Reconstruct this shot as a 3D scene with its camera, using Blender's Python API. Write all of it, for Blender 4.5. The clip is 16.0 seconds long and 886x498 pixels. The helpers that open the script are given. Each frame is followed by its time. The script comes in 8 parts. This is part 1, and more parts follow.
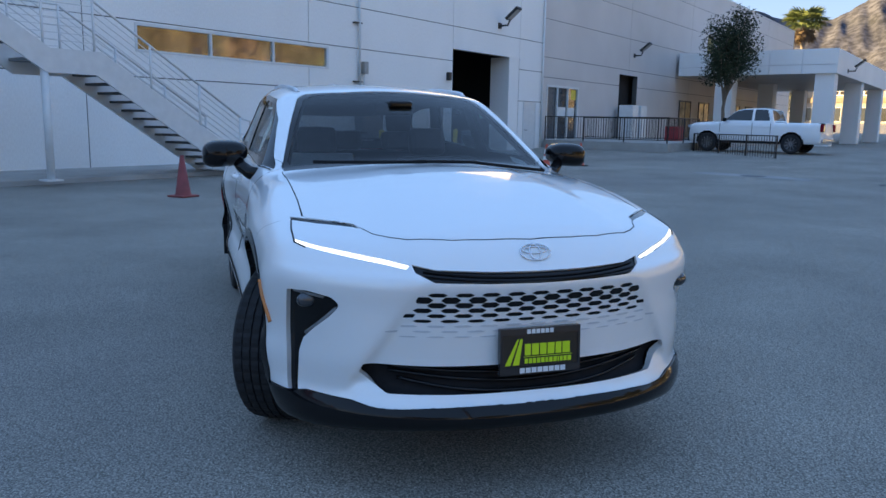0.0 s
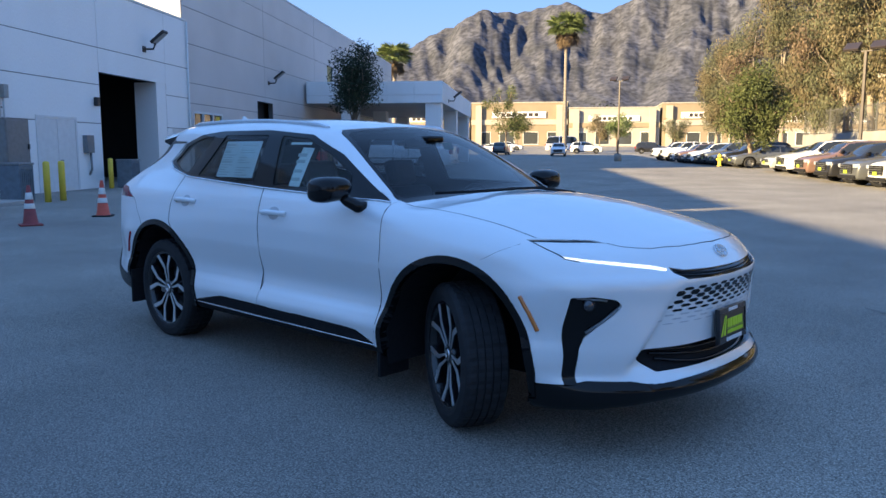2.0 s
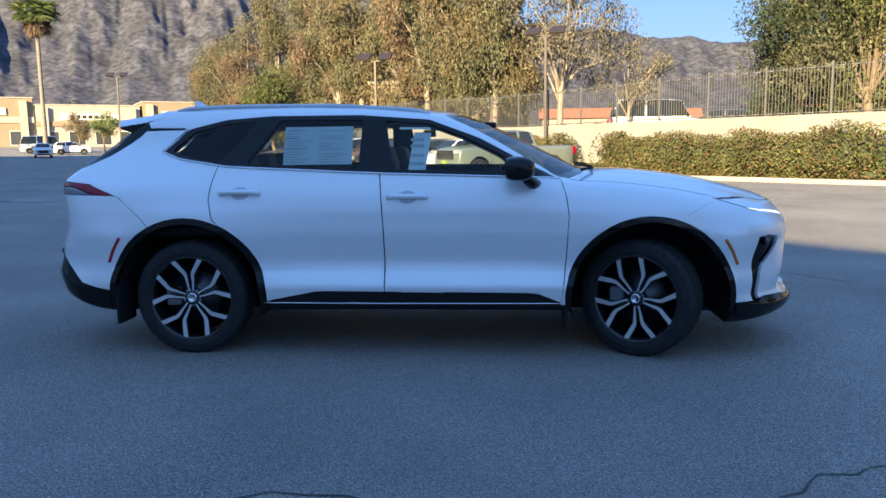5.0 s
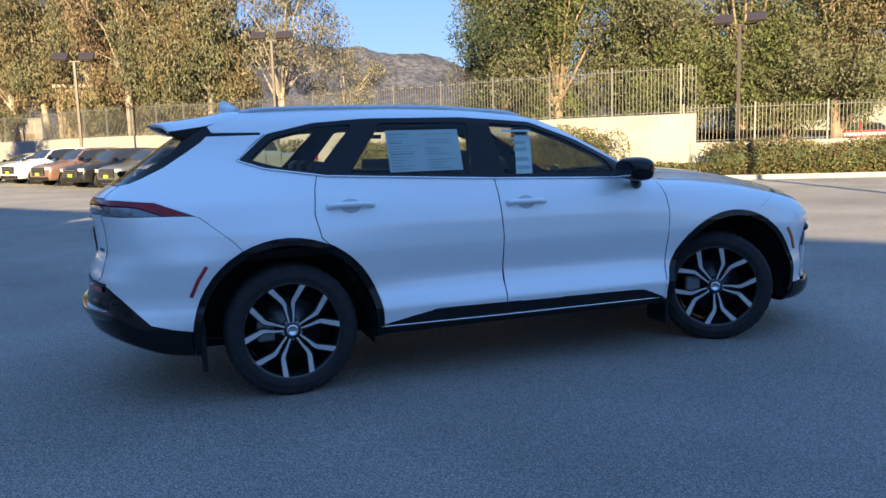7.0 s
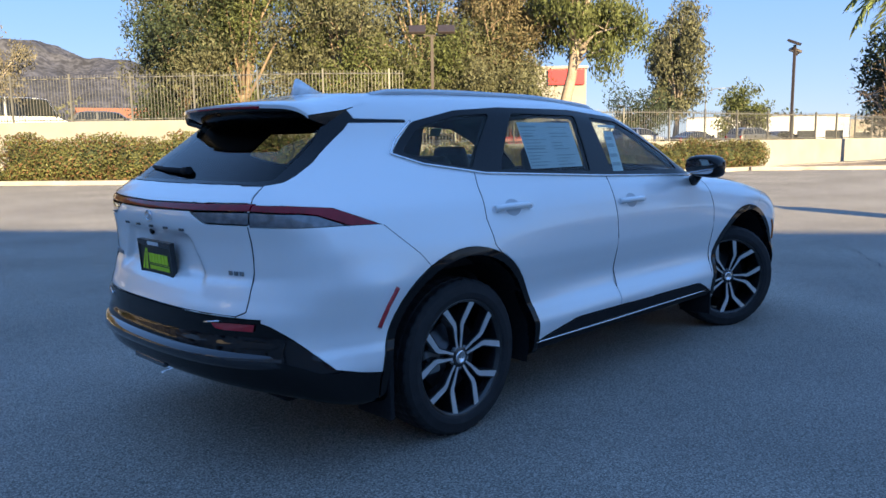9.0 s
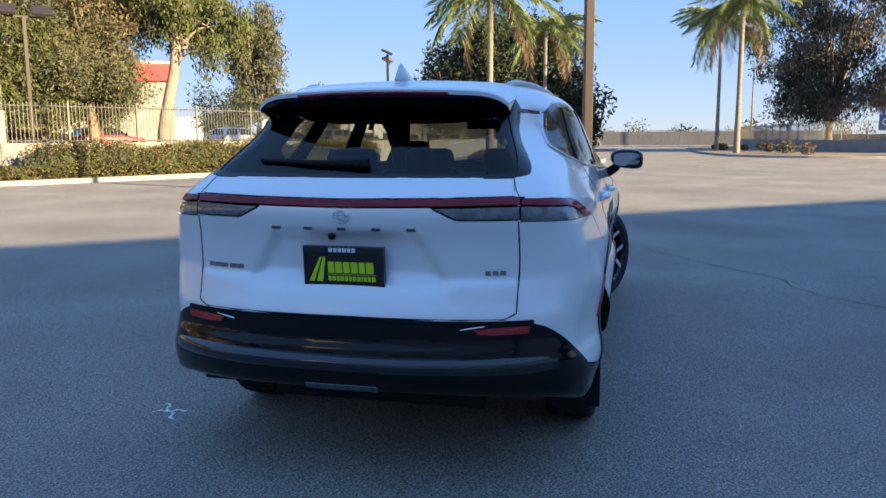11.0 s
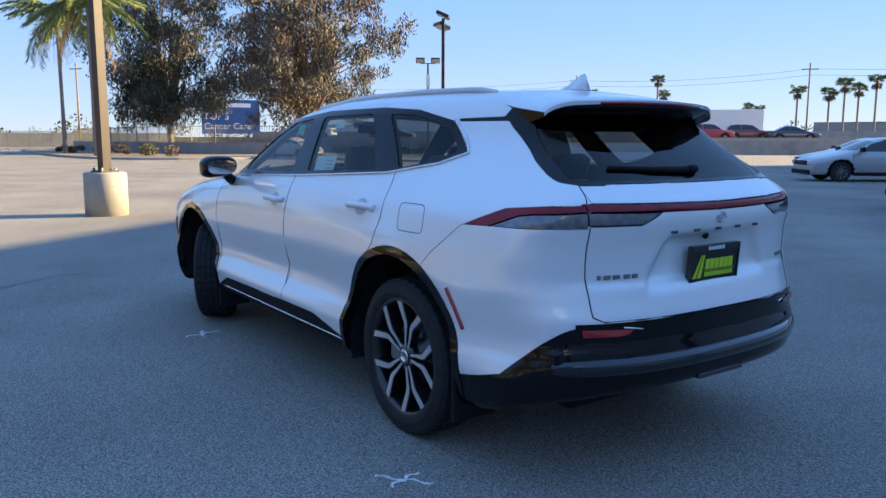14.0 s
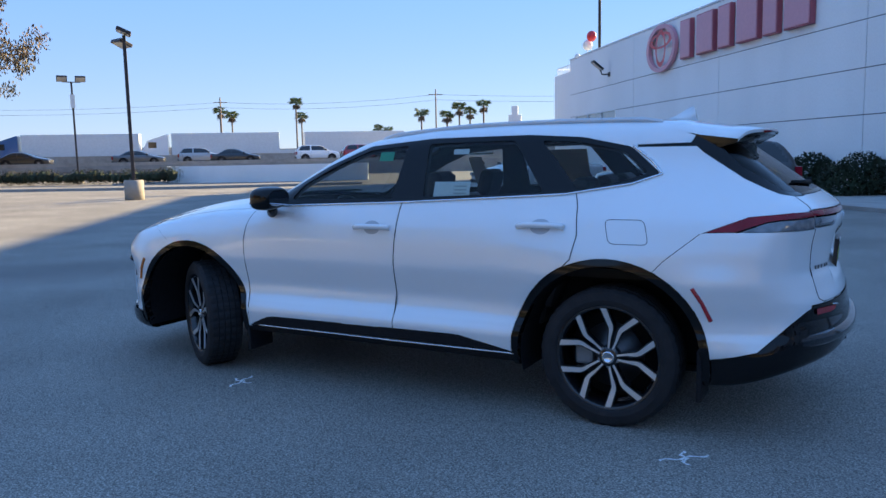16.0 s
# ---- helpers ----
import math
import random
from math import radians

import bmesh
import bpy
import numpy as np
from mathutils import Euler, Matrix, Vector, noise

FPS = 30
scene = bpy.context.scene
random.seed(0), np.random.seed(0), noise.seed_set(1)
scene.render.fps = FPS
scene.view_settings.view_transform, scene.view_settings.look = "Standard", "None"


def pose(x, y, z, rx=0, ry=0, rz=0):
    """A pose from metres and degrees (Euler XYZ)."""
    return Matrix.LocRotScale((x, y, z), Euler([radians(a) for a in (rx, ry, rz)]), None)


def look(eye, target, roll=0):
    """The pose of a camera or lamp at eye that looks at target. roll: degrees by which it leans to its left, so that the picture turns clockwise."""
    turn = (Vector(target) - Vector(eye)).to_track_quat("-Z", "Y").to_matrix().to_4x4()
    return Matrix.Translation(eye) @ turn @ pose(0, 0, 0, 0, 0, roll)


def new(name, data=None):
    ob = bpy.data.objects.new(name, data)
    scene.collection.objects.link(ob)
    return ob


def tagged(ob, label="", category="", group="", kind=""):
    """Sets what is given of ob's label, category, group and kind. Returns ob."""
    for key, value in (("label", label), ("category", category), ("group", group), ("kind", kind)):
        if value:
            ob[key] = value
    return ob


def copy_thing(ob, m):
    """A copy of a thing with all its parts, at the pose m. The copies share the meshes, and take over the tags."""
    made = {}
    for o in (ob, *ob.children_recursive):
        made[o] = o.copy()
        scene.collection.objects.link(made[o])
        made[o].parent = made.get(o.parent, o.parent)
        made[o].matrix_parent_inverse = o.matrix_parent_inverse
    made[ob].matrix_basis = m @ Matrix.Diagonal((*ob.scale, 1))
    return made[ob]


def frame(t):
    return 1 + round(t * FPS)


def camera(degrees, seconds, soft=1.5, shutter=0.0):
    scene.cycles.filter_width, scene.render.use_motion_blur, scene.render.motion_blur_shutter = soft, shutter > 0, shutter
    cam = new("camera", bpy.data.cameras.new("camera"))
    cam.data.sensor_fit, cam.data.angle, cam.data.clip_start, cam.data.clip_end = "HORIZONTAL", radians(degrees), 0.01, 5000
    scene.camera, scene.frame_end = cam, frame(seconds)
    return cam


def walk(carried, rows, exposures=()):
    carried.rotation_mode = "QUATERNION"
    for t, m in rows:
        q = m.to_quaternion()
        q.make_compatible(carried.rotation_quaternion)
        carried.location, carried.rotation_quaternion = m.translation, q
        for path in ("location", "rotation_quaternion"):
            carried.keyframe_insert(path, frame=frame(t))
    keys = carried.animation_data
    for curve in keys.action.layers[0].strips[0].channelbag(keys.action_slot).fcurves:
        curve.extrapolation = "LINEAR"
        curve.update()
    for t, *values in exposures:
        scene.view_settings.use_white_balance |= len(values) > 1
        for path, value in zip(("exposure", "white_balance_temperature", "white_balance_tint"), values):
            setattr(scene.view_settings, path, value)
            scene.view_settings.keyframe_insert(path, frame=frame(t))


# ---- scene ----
cam = camera(60.1, 16.0)
PATH = [
    (0, (4.957, -1.183, 1.368), (3.084, -0.564, 1.04), 1.0),
    (0.5, (4.852, -1.857, 1.367), (3.083, -0.976, 1.06), 0.8),
    (1, (4.622, -2.501, 1.387), (2.98, -1.394, 1.106), 0.4),
    (1.5, (4.357, -3.119, 1.392), (2.86, -1.818, 1.129), 0.2),
    (2, (3.964, -3.655, 1.391), (2.621, -2.195, 1.135), -0.0),
    (2.5, (3.55, -4.179, 1.366), (2.378, -2.579, 1.107), -0.1),
    (3, (3.028, -4.591, 1.358), (2.041, -2.872, 1.095), -0.3),
    (3.5, (2.486, -4.989, 1.32), (1.697, -3.171, 1.054), -0.3),
    (4, (1.878, -5.303, 1.329), (1.294, -3.409, 1.061), -0.4),
    (4.5, (1.26, -5.514, 1.315), (0.884, -3.567, 1.049), -0.6),
    (5, (0.601, -5.609, 1.312), (0.443, -3.633, 1.048), -0.7),
    (5.2, (0.351, -5.624, 1.343), (0.274, -3.643, 1.079), -0.8),
    (7.5, (-2.53, -4.732, 1.344), (-1.693, -2.935, 1.078), -1.6),
    (8, (-3.052, -4.304, 1.353), (-2.016, -2.615, 1.082), -1.3),
    (8.5, (-3.491, -3.784, 1.354), (-2.268, -2.225, 1.079), -1.0),
    (11, (-5.09, -1.023, 1.335), (-3.166, -0.557, 1.049), -0.3),
    (11.5, (-5.162, -0.352, 1.329), (-3.19, -0.201, 1.035), -0.4),
    (12, (-5.148, 0.282, 1.333), (-3.179, 0.108, 1.029), -0.5),
    (12.5, (-5.08, 0.905, 1.344), (-3.16, 0.437, 1.037), -0.3),
    (13, (-4.899, 1.519, 1.351), (-3.061, 0.794, 1.046), -0.2),
    (13.5, (-4.677, 2.138, 1.36), (-2.938, 1.195, 1.062), 0.1),
    (14, (-4.357, 2.7, 1.363), (-2.732, 1.568, 1.079), 0.1),
    (14.5, (-4.022, 3.286, 1.379), (-2.528, 1.984, 1.111), -0.6),
    (15, (-3.576, 3.798, 1.4), (-2.243, 2.328, 1.148), -0.9),
    (15.5, (-3.114, 4.309, 1.408), (-1.962, 2.692, 1.165), -1.3),
    (16, (-2.536, 4.672, 1.411), (-1.584, 2.929, 1.173), -1.2),
]
walk(cam, [(t, look(eye, target, roll)) for t, eye, target, roll in PATH], [(0, 2.60, 7500, 10), (2.0, 2.36, 6150, 10), (8.5, 2.32, 6050, 10), (11.0, 2.30, 6250, 10), (13.0, 2.42, 6200, 10), (16.0, 2.32, 6050, 10)])

# ---------- world and light ----------
SUN_EL, SUN_AZ = radians(16.2), radians(250)      # azimuth of the sun, from +x towards +y
world = bpy.data.worlds.new("sky")
scene.world = world
world.use_nodes = True
wn, wl = world.node_tree.nodes, world.node_tree.links
sky = wn.new("ShaderNodeTexSky")
sky.sky_type, sky.sun_disc = "NISHITA", False
sky.sun_elevation, sky.sun_rotation = SUN_EL, radians(90) - SUN_AZ
sky.air_density, sky.dust_density, sky.ozone_density, sky.altitude = 1.0, 0.0, 2.5, 1200
haze = wn.new("ShaderNodeMix")           # thin haze over the clear sky
haze.data_type = "RGBA"
haze.inputs["Factor"].default_value = 0.93
sky_in = [i for i in haze.inputs if i.type == "RGBA"]
way, up_z, low, low2, veil = (wn.new("ShaderNode" + k) for k in ("TexCoord", "SeparateXYZ", "MapRange", "Math", "Mix"))
low.inputs["From Min"].default_value, low.inputs["From Max"].default_value = 0.0, 0.34
low.inputs["To Min"].default_value, low.inputs["To Max"].default_value = 1.0, 0.0
low2.operation, low2.inputs[1].default_value = "POWER", 2.2
veil.data_type = "RGBA"
veil_in = [i for i in veil.inputs if i.type == "RGBA"]
veil_in[0].default_value, veil_in[1].default_value = (0.50, 1.00, 2.04, 1), (1.16, 1.33, 1.58, 1)     # clear blue above, pale towards the horizon
wl.new(way.outputs["Generated"], up_z.inputs[0])
wl.new(up_z.outputs["Z"], low.inputs["Value"])
wl.new(low.outputs["Result"], low2.inputs[0])
wl.new(low2.outputs[0], veil.inputs["Factor"])
high, deep = wn.new("ShaderNodeMapRange"), wn.new("ShaderNodeMix")        # deeper blue towards the zenith
high.inputs["From Min"].default_value, high.inputs["From Max"].default_value = 0.25, 0.95
deep.data_type = "RGBA"
deep_in = [i for i in deep.inputs if i.type == "RGBA"]
deep_in[1].default_value = (0.50, 1.02, 2.15, 1)
wl.new(up_z.outputs["Z"], high.inputs["Value"])
wl.new(high.outputs["Result"], deep.inputs["Factor"])
wl.new([o for o in veil.outputs if o.type == "RGBA"][0], deep_in[0])
wl.new([o for o in deep.outputs if o.type == "RGBA"][0], sky_in[1])
wl.new(sky.outputs[0], sky_in[0])
wl.new([o for o in haze.outputs if o.type == "RGBA"][0], wn["Background"].inputs[0])
wn["Background"].inputs[1].default_value = 0.10
sun = new("sun", bpy.data.lights.new("sun", "SUN"))
sun.data.energy, sun.data.angle, sun.data.color = 4.0, radians(0.6), (1.0, 0.74, 0.37)
sun.matrix_world = look((0, 0, 0), (-math.cos(SUN_AZ), -math.sin(SUN_AZ), -math.tan(SUN_EL)))


# ---------- materials ----------
def mat(name, color, rough=0.6, metal=0.0, vary=0.12, scale=8.0, bump=0.0, bump_scale=60.0, spec=0.5, coat=0.0, rand=0.0,
        fine=0.0, fine_scale=300.0, stain=0.0, stain_color=(0.05, 0.05, 0.05), stain_scale=0.6, emit=0.0, detail=6.0, stretch=None, speckle=0.0):
    """A surface with colour variation at two scales, stains and relief."""
    m = bpy.data.materials.new(name)
    m.use_nodes = True
    n, l = m.node_tree.nodes, m.node_tree.links
    b = n["Principled BSDF"]
    b.inputs["Roughness"].default_value, b.inputs["Metallic"].default_value = rough, metal
    b.inputs["Specular IOR Level"].default_value, b.inputs["Coat Weight"].default_value = spec, coat
    b.inputs["Coat Roughness"].default_value = 0.03
    co = n.new("ShaderNodeTexCoord")
    src = co.outputs["Object"]
    if stretch:
        mp = n.new("ShaderNodeMapping")
        mp.inputs["Scale"].default_value = stretch
        l.new(src, mp.inputs["Vector"])
        src = mp.outputs["Vector"]

    def noise_node(sc, det=detail):
        t = n.new("ShaderNodeTexNoise")
        t.inputs["Scale"].default_value, t.inputs["Detail"].default_value = sc, det
        l.new(src, t.inputs["Vector"])
        return t.outputs["Fac"]

    def mixed(fac, a, c2, mode="MIX"):
        x = n.new("ShaderNodeMix")
        x.data_type, x.blend_type = "RGBA", mode
        if isinstance(fac, float):
            x.inputs["Factor"].default_value = fac
        else:
            l.new(fac, x.inputs["Factor"])
        for key, v in (("A", a), ("B", c2)):
            sock = [i for i in x.inputs if i.name == key and i.type == "RGBA"][0]
            if isinstance(v, tuple):
                sock.default_value = (*v, 1)
            else:
                l.new(v, sock)
        return [o for o in x.outputs if o.type == "RGBA"][0]

    def ramp(fac, lo, hi):
        r = n.new("ShaderNodeMapRange")
        r.inputs["From Min"].default_value, r.inputs["From Max"].default_value = lo, hi
        l.new(fac, r.inputs["Value"])
        return r.outputs["Result"]

    col = tuple(color)
    if vary:
        lo, hi = tuple(c * (1 - vary) for c in color), tuple(min(1, c * (1 + vary)) for c in color)
        col = mixed(ramp(noise_node(scale), 0.3, 0.7), lo, hi)
    if fine:
        f = ramp(noise_node(fine_scale, 2.0), 0.38, 0.62)
        lo, hi = (1 - fine,) * 3, (1 + fine,) * 3
        col = mixed(1.0, col, mixed(f, lo, hi), "MULTIPLY")
    if speckle:
        t = n.new("ShaderNodeTexVoronoi")
        t.inputs["Scale"].default_value = 165
        l.new(src, t.inputs["Vector"])
        sep = n.new("ShaderNodeSeparateColor")
        l.new(t.outputs["Color"], sep.inputs[0])
        col = mixed(1.0, col, mixed(sep.outputs[0], (1 - speckle,) * 3, (1 + speckle,) * 3), "MULTIPLY")
    if stain:
        f = ramp(noise_node(stain_scale, 8.0), 0.5, 0.75)
        mm = n.new("ShaderNodeMath")
        mm.operation = "MULTIPLY"
        mm.inputs[1].default_value = stain
        l.new(f, mm.inputs[0])
        col = mixed(mm.outputs[0], col, stain_color)
    if rand:
        oi = n.new("ShaderNodeObjectInfo")
        col = mixed(1.0, col, mixed(oi.outputs["Random"], (1 - rand,) * 3, (1 + rand,) * 3), "MULTIPLY")
    if isinstance(col, tuple):
        b.inputs["Base Color"].default_value = (*col, 1)
    else:
        l.new(col, b.inputs["Base Color"])
    if emit:
        b.inputs["Emission Color"].default_value, b.inputs["Emission Strength"].default_value = (*color, 1), emit
    if bump:
        bp = n.new("ShaderNodeBump")
        bp.inputs["Strength"].default_value, bp.inputs["Distance"].default_value = bump, 0.01
        l.new(noise_node(bump_scale, 4.0), bp.inputs["Height"])
        l.new(bp.outputs[0], b.inputs["Normal"])
    return m


def glass_mat(name, tint, ior=1.5, rough=0.0):
    m = bpy.data.materials.new(name)
    m.use_nodes = True
    n, l = m.node_tree.nodes, m.node_tree.links
    n.remove(n["Principled BSDF"])
    tr, gl, lw, mx = n.new("ShaderNodeBsdfTransparent"), n.new("ShaderNodeBsdfGlossy"), n.new("ShaderNodeLayerWeight"), n.new("ShaderNodeMixShader")
    pw, ma = n.new("ShaderNodeMath"), n.new("ShaderNodeMath")
    tr.inputs[0].default_value = (*tint, 1)
    gl.inputs["Roughness"].default_value = rough
    pw.operation, pw.inputs[1].default_value = "POWER", 4.0
    ma.operation, ma.inputs[1].default_value, ma.inputs[2].default_value = "MULTIPLY_ADD", 0.6, 0.03
    l.new(lw.outputs["Facing"], pw.inputs[0]); l.new(pw.outputs[0], ma.inputs[0]); l.new(ma.outputs[0], mx.inputs[0]); l.new(tr.outputs[0], mx.inputs[1]); l.new(gl.outputs[0], mx.inputs[2])
    l.new(mx.outputs[0], n["Material Output"].inputs[0])
    return m


M = {}
M["asphalt"] = mat("asphalt", (0.240, 0.222, 0.192), 0.85, vary=0.22, scale=0.5, fine=0.34, fine_scale=100, stain=0.5, stain_color=(0.140, 0.126, 0.124), stain_scale=0.20, bump=0.36, bump_scale=160, speckle=0.56)
M["concrete"] = mat("concrete", (0.36, 0.35, 0.33), 0.85, vary=0.12, scale=1.5, fine=0.12, fine_scale=60, stain=0.3, stain_color=(0.2, 0.19, 0.17), bump=0.2)
M["curb"] = mat("curb_concrete", (0.33, 0.31, 0.28), 0.85, vary=0.15, scale=2, fine=0.1, fine_scale=60, stain=0.4, stain_color=(0.2, 0.18, 0.15), bump=0.2)
M["wall"] = mat("painted_wall", (0.85, 0.85, 0.84), 0.75, vary=0.04, scale=0.5, fine=0.03, fine_scale=40, stain=0.12, stain_color=(0.42, 0.41, 0.39), stain_scale=0.25, bump=0.05, stretch=(1, 1, 0.3))
M["wall2"] = mat("grey_wall", (0.60, 0.57, 0.55), 0.5, vary=0.05, scale=0.4, fine=0.03, fine_scale=40, stain=0.12, stain_color=(0.3, 0.29, 0.28), stain_scale=0.25)
M["groove"] = mat("joint", (0.10, 0.10, 0.10), 0.8)
M["white_metal"] = mat("white_painted_steel", (0.68, 0.69, 0.69), 0.45, vary=0.05, scale=5)
M["dark"] = mat("shade_black", (0.02, 0.02, 0.022), 0.8, vary=0.2)
M["black_metal"] = mat("black_painted_steel", (0.02, 0.02, 0.022), 0.4, vary=0.1)
M["grey_metal"] = mat("grey_steel", (0.22, 0.23, 0.24), 0.45, 0.4, vary=0.1)
M["bronze"] = mat("bronze_pole", (0.040, 0.031, 0.030), 0.45, 0.2, vary=0.1)
M["light_glass"] = mat("lamp_lens", (0.45, 0.45, 0.43), 0.2, vary=0.05)
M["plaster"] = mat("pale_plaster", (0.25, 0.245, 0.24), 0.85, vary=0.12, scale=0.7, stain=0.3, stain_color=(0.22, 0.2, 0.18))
M["red"] = mat("red_paint", (0.55, 0.03, 0.04), 0.35, vary=0.08)
M["pink"] = mat("faded_red_face", (0.60, 0.28, 0.33), 0.4, vary=0.05)
M["yellow"] = mat("yellow_paint", (0.75, 0.55, 0.06), 0.5, vary=0.08)
M["orange"] = mat("orange_plastic", (0.58, 0.085, 0.045), 0.5, vary=0.12, scale=6)
M["old_orange"] = mat("weathered_orange_plastic", (0.24, 0.045, 0.045), 0.6, vary=0.2, scale=6)
M["white_band"] = mat("reflective_band", (0.72, 0.72, 0.70), 0.4, vary=0.1)
M["rubber"] = mat("black_rubber", (0.021, 0.021, 0.023), 0.7, vary=0.2, scale=20, fine=0.2, spec=0.25)
M["sunfilm"] = mat("window_film", (0.44, 0.41, 0.36), 0.05, 0.8, vary=0.35, scale=1.6)
M["glass"] = glass_mat("clear_glass", (0.75, 0.80, 0.78))
M["shop_glass"] = mat("shop_glass", (0.05, 0.055, 0.06), 0.06, vary=0.2, spec=0.8)
M["bark_pale"] = mat("pale_bark", (0.25, 0.215, 0.185), 0.85, vary=0.3, scale=1.2, fine=0.2, fine_scale=15, bump=0.4, bump_scale=12, stain=0.5, stain_color=(0.26, 0.19, 0.14), stain_scale=1.2)
M["bark"] = mat("bark", (0.20, 0.15, 0.11), 0.9, vary=0.3, scale=3, bump=0.5, bump_scale=14)
M["bark_palm"] = mat("palm_bark", (0.22, 0.19, 0.17), 0.9, vary=0.3, scale=3, bump=0.6, bump_scale=10, stretch=(0.3, 0.3, 3.0))
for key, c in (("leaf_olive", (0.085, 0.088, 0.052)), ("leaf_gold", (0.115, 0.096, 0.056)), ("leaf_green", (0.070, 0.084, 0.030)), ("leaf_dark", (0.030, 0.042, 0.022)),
               ("leaf_grey", (0.105, 0.098, 0.075)), ("leaf_palm", (0.135, 0.172, 0.068)), ("leaf_dry", (0.13, 0.095, 0.065)), ("leaf_hedge", (0.084, 0.090, 0.034)), ("leaf_red", (0.10, 0.058, 0.032))):
    m = mat(key, c, 0.7, vary=0.45, scale=1.3, spec=0.25)
    n, l = m.node_tree.nodes, m.node_tree.links
    geo, hs = n.new("ShaderNodeNewGeometry"), n.new("ShaderNodeHueSaturation")
    mr = n.new("ShaderNodeMapRange")
    mr.inputs["To Min"].default_value, mr.inputs["To Max"].default_value = 0.7, 1.35
    l.new(geo.outputs["Random Per Island"], mr.inputs["Value"])
    b = n["Principled BSDF"]
    link = b.inputs["Base Color"].links[0]
    l.new(link.from_socket, hs.inputs["Color"]); l.new(mr.outputs["Result"], hs.inputs["Value"]); l.new(hs.outputs["Color"], b.inputs["Base Color"])
    M[key] = m


# ---------- mesh helpers ----------
def ob_from(name, bm, material=None, parent=None, label="", smooth=False):
    me = bpy.data.meshes.new(name)
    bm.to_mesh(me)
    bm.free()
    for mm in (material if isinstance(material, (list, tuple)) else [material]):
        if mm:
            me.materials.append(mm)
    if smooth:
        me.shade_smooth()
    ob = new(name, me)
    if parent:
        ob.parent = parent
    if label:
        ob["label"] = label
    return ob


def part(name, bm, material, parent, label="", smooth=False):
    """Links a bmesh as one mesh under a thing or a part."""
    return ob_from(name, bm, material, parent, label, smooth)


def empty(name, m, label, category, group="", kind=""):
    e = new(name)
    e.matrix_basis = m
    e.empty_display_size = 0.1
    return tagged(e, label, category, group, kind)


def box(bm, x0, x1, y0, y1, z0, z1, m=None, bevel=0.0, mi=0):
    vs = [bm.verts.new(Vector((x, y, z))) for x in (x0, x1) for y in (y0, y1) for z in (z0, z1)]
    fs = [bm.faces.new([vs[i] for i in q]) for q in ((0, 1, 3, 2), (4, 6, 7, 5), (0, 4, 5, 1), (2, 3, 7, 6), (0, 2, 6, 4), (1, 5, 7, 3))]
    for f in fs:
        f.material_index = mi
    if bevel:
        es = list({e for f in fs for e in f.edges})
        r = bmesh.ops.bevel(bm, geom=es, offset=bevel, segments=2, affect="EDGES", profile=0.5)
        vs = list({v for f in r["faces"] for v in f.verts} | {v for v in vs if v.is_valid})
        for f in r["faces"]:
            f.material_index = mi
    if m:
        bmesh.ops.transform(bm, matrix=m, verts=[v for v in vs if v.is_valid])
    return bm


def boxm(x0, x1, y0, y1, z0, z1, bevel=0.0, m=None):
    return box(bmesh.new(), x0, x1, y0, y1, z0, z1, m, bevel)


def tube(bm, pts, r, seg=8, cap=True, r1=None):
    """A tube along a polyline; r may taper to r1."""
    pts = [Vector(p) for p in pts]
    rings = []
    n = len(pts)
    up = Vector((0, 0, 1))
    side = None
    for i, p in enumerate(pts):
        d = (pts[min(i + 1, n - 1)] - pts[max(i - 1, 0)]).normalized()
        if side is None:
            side = d.cross(up if abs(d.z) < 0.9 else Vector((1, 0, 0))).normalized()
        side = (side - d * side.dot(d)).normalized()
        b = d.cross(side)
        rr = r if r1 is None else r + (r1 - r) * i / (n - 1)
        rings.append([bm.verts.new(p + rr * (math.cos(a) * side + math.sin(a) * b)) for a in (2 * math.pi * k / seg for k in range(seg))])
    for a, c in zip(rings, rings[1:]):
        for k in range(seg):
            f = bm.faces.new((a[k], a[(k + 1) % seg], c[(k + 1) % seg], c[k]))
            f.smooth = True
    if cap:
        bm.faces.new(rings[0][::-1])
        bm.faces.new(rings[-1])
    return bm


def lathe(bm, prof, seg=32, m=None, closed=False, smooth=True, cap=True):
    """Turn a profile of (radius, height) about z."""
    rings = [[bm.verts.new((r * math.cos(2 * math.pi * k / seg), r * math.sin(2 * math.pi * k / seg), z)) for k in range(seg)] for r, z in prof]
    for a, c in list(zip(rings, rings[1:])) + ([(rings[-1], rings[0])] if closed else []):
        for k in range(seg):
            f = bm.faces.new((a[k], a[(k + 1) % seg], c[(k + 1) % seg], c[k]))
            f.smooth = smooth
    if cap and not closed:
        for ring, flip in ((rings[0], True), (rings[-1], False)):
            if (ring[0].co.xy.length) > 1e-4:
                bm.faces.new(ring[::-1] if flip else ring)
    if m:
        bmesh.ops.transform(bm, matrix=m, verts=[v for ring in rings for v in ring])
    return bm


def prism(bm, pts, thick, m=None):
    """A flat outline (x, z) given depth along y, from 0 to thick."""
    a = [bm.verts.new((x, 0, z)) for x, z in pts]
    b = [bm.verts.new((x, thick, z)) for x, z in pts]
    bm.faces.new(a[::-1] if thick > 0 else a)
    bm.faces.new(b if thick > 0 else b[::-1])
    n = len(pts)
    for i in range(n):
        j = (i + 1) % n
        bm.faces.new((a[i], a[j], b[j], b[i]) if thick > 0 else (a[j], a[i], b[i], b[j]))
    if m:
        bmesh.ops.transform(bm, matrix=m, verts=a + b)
    return bm

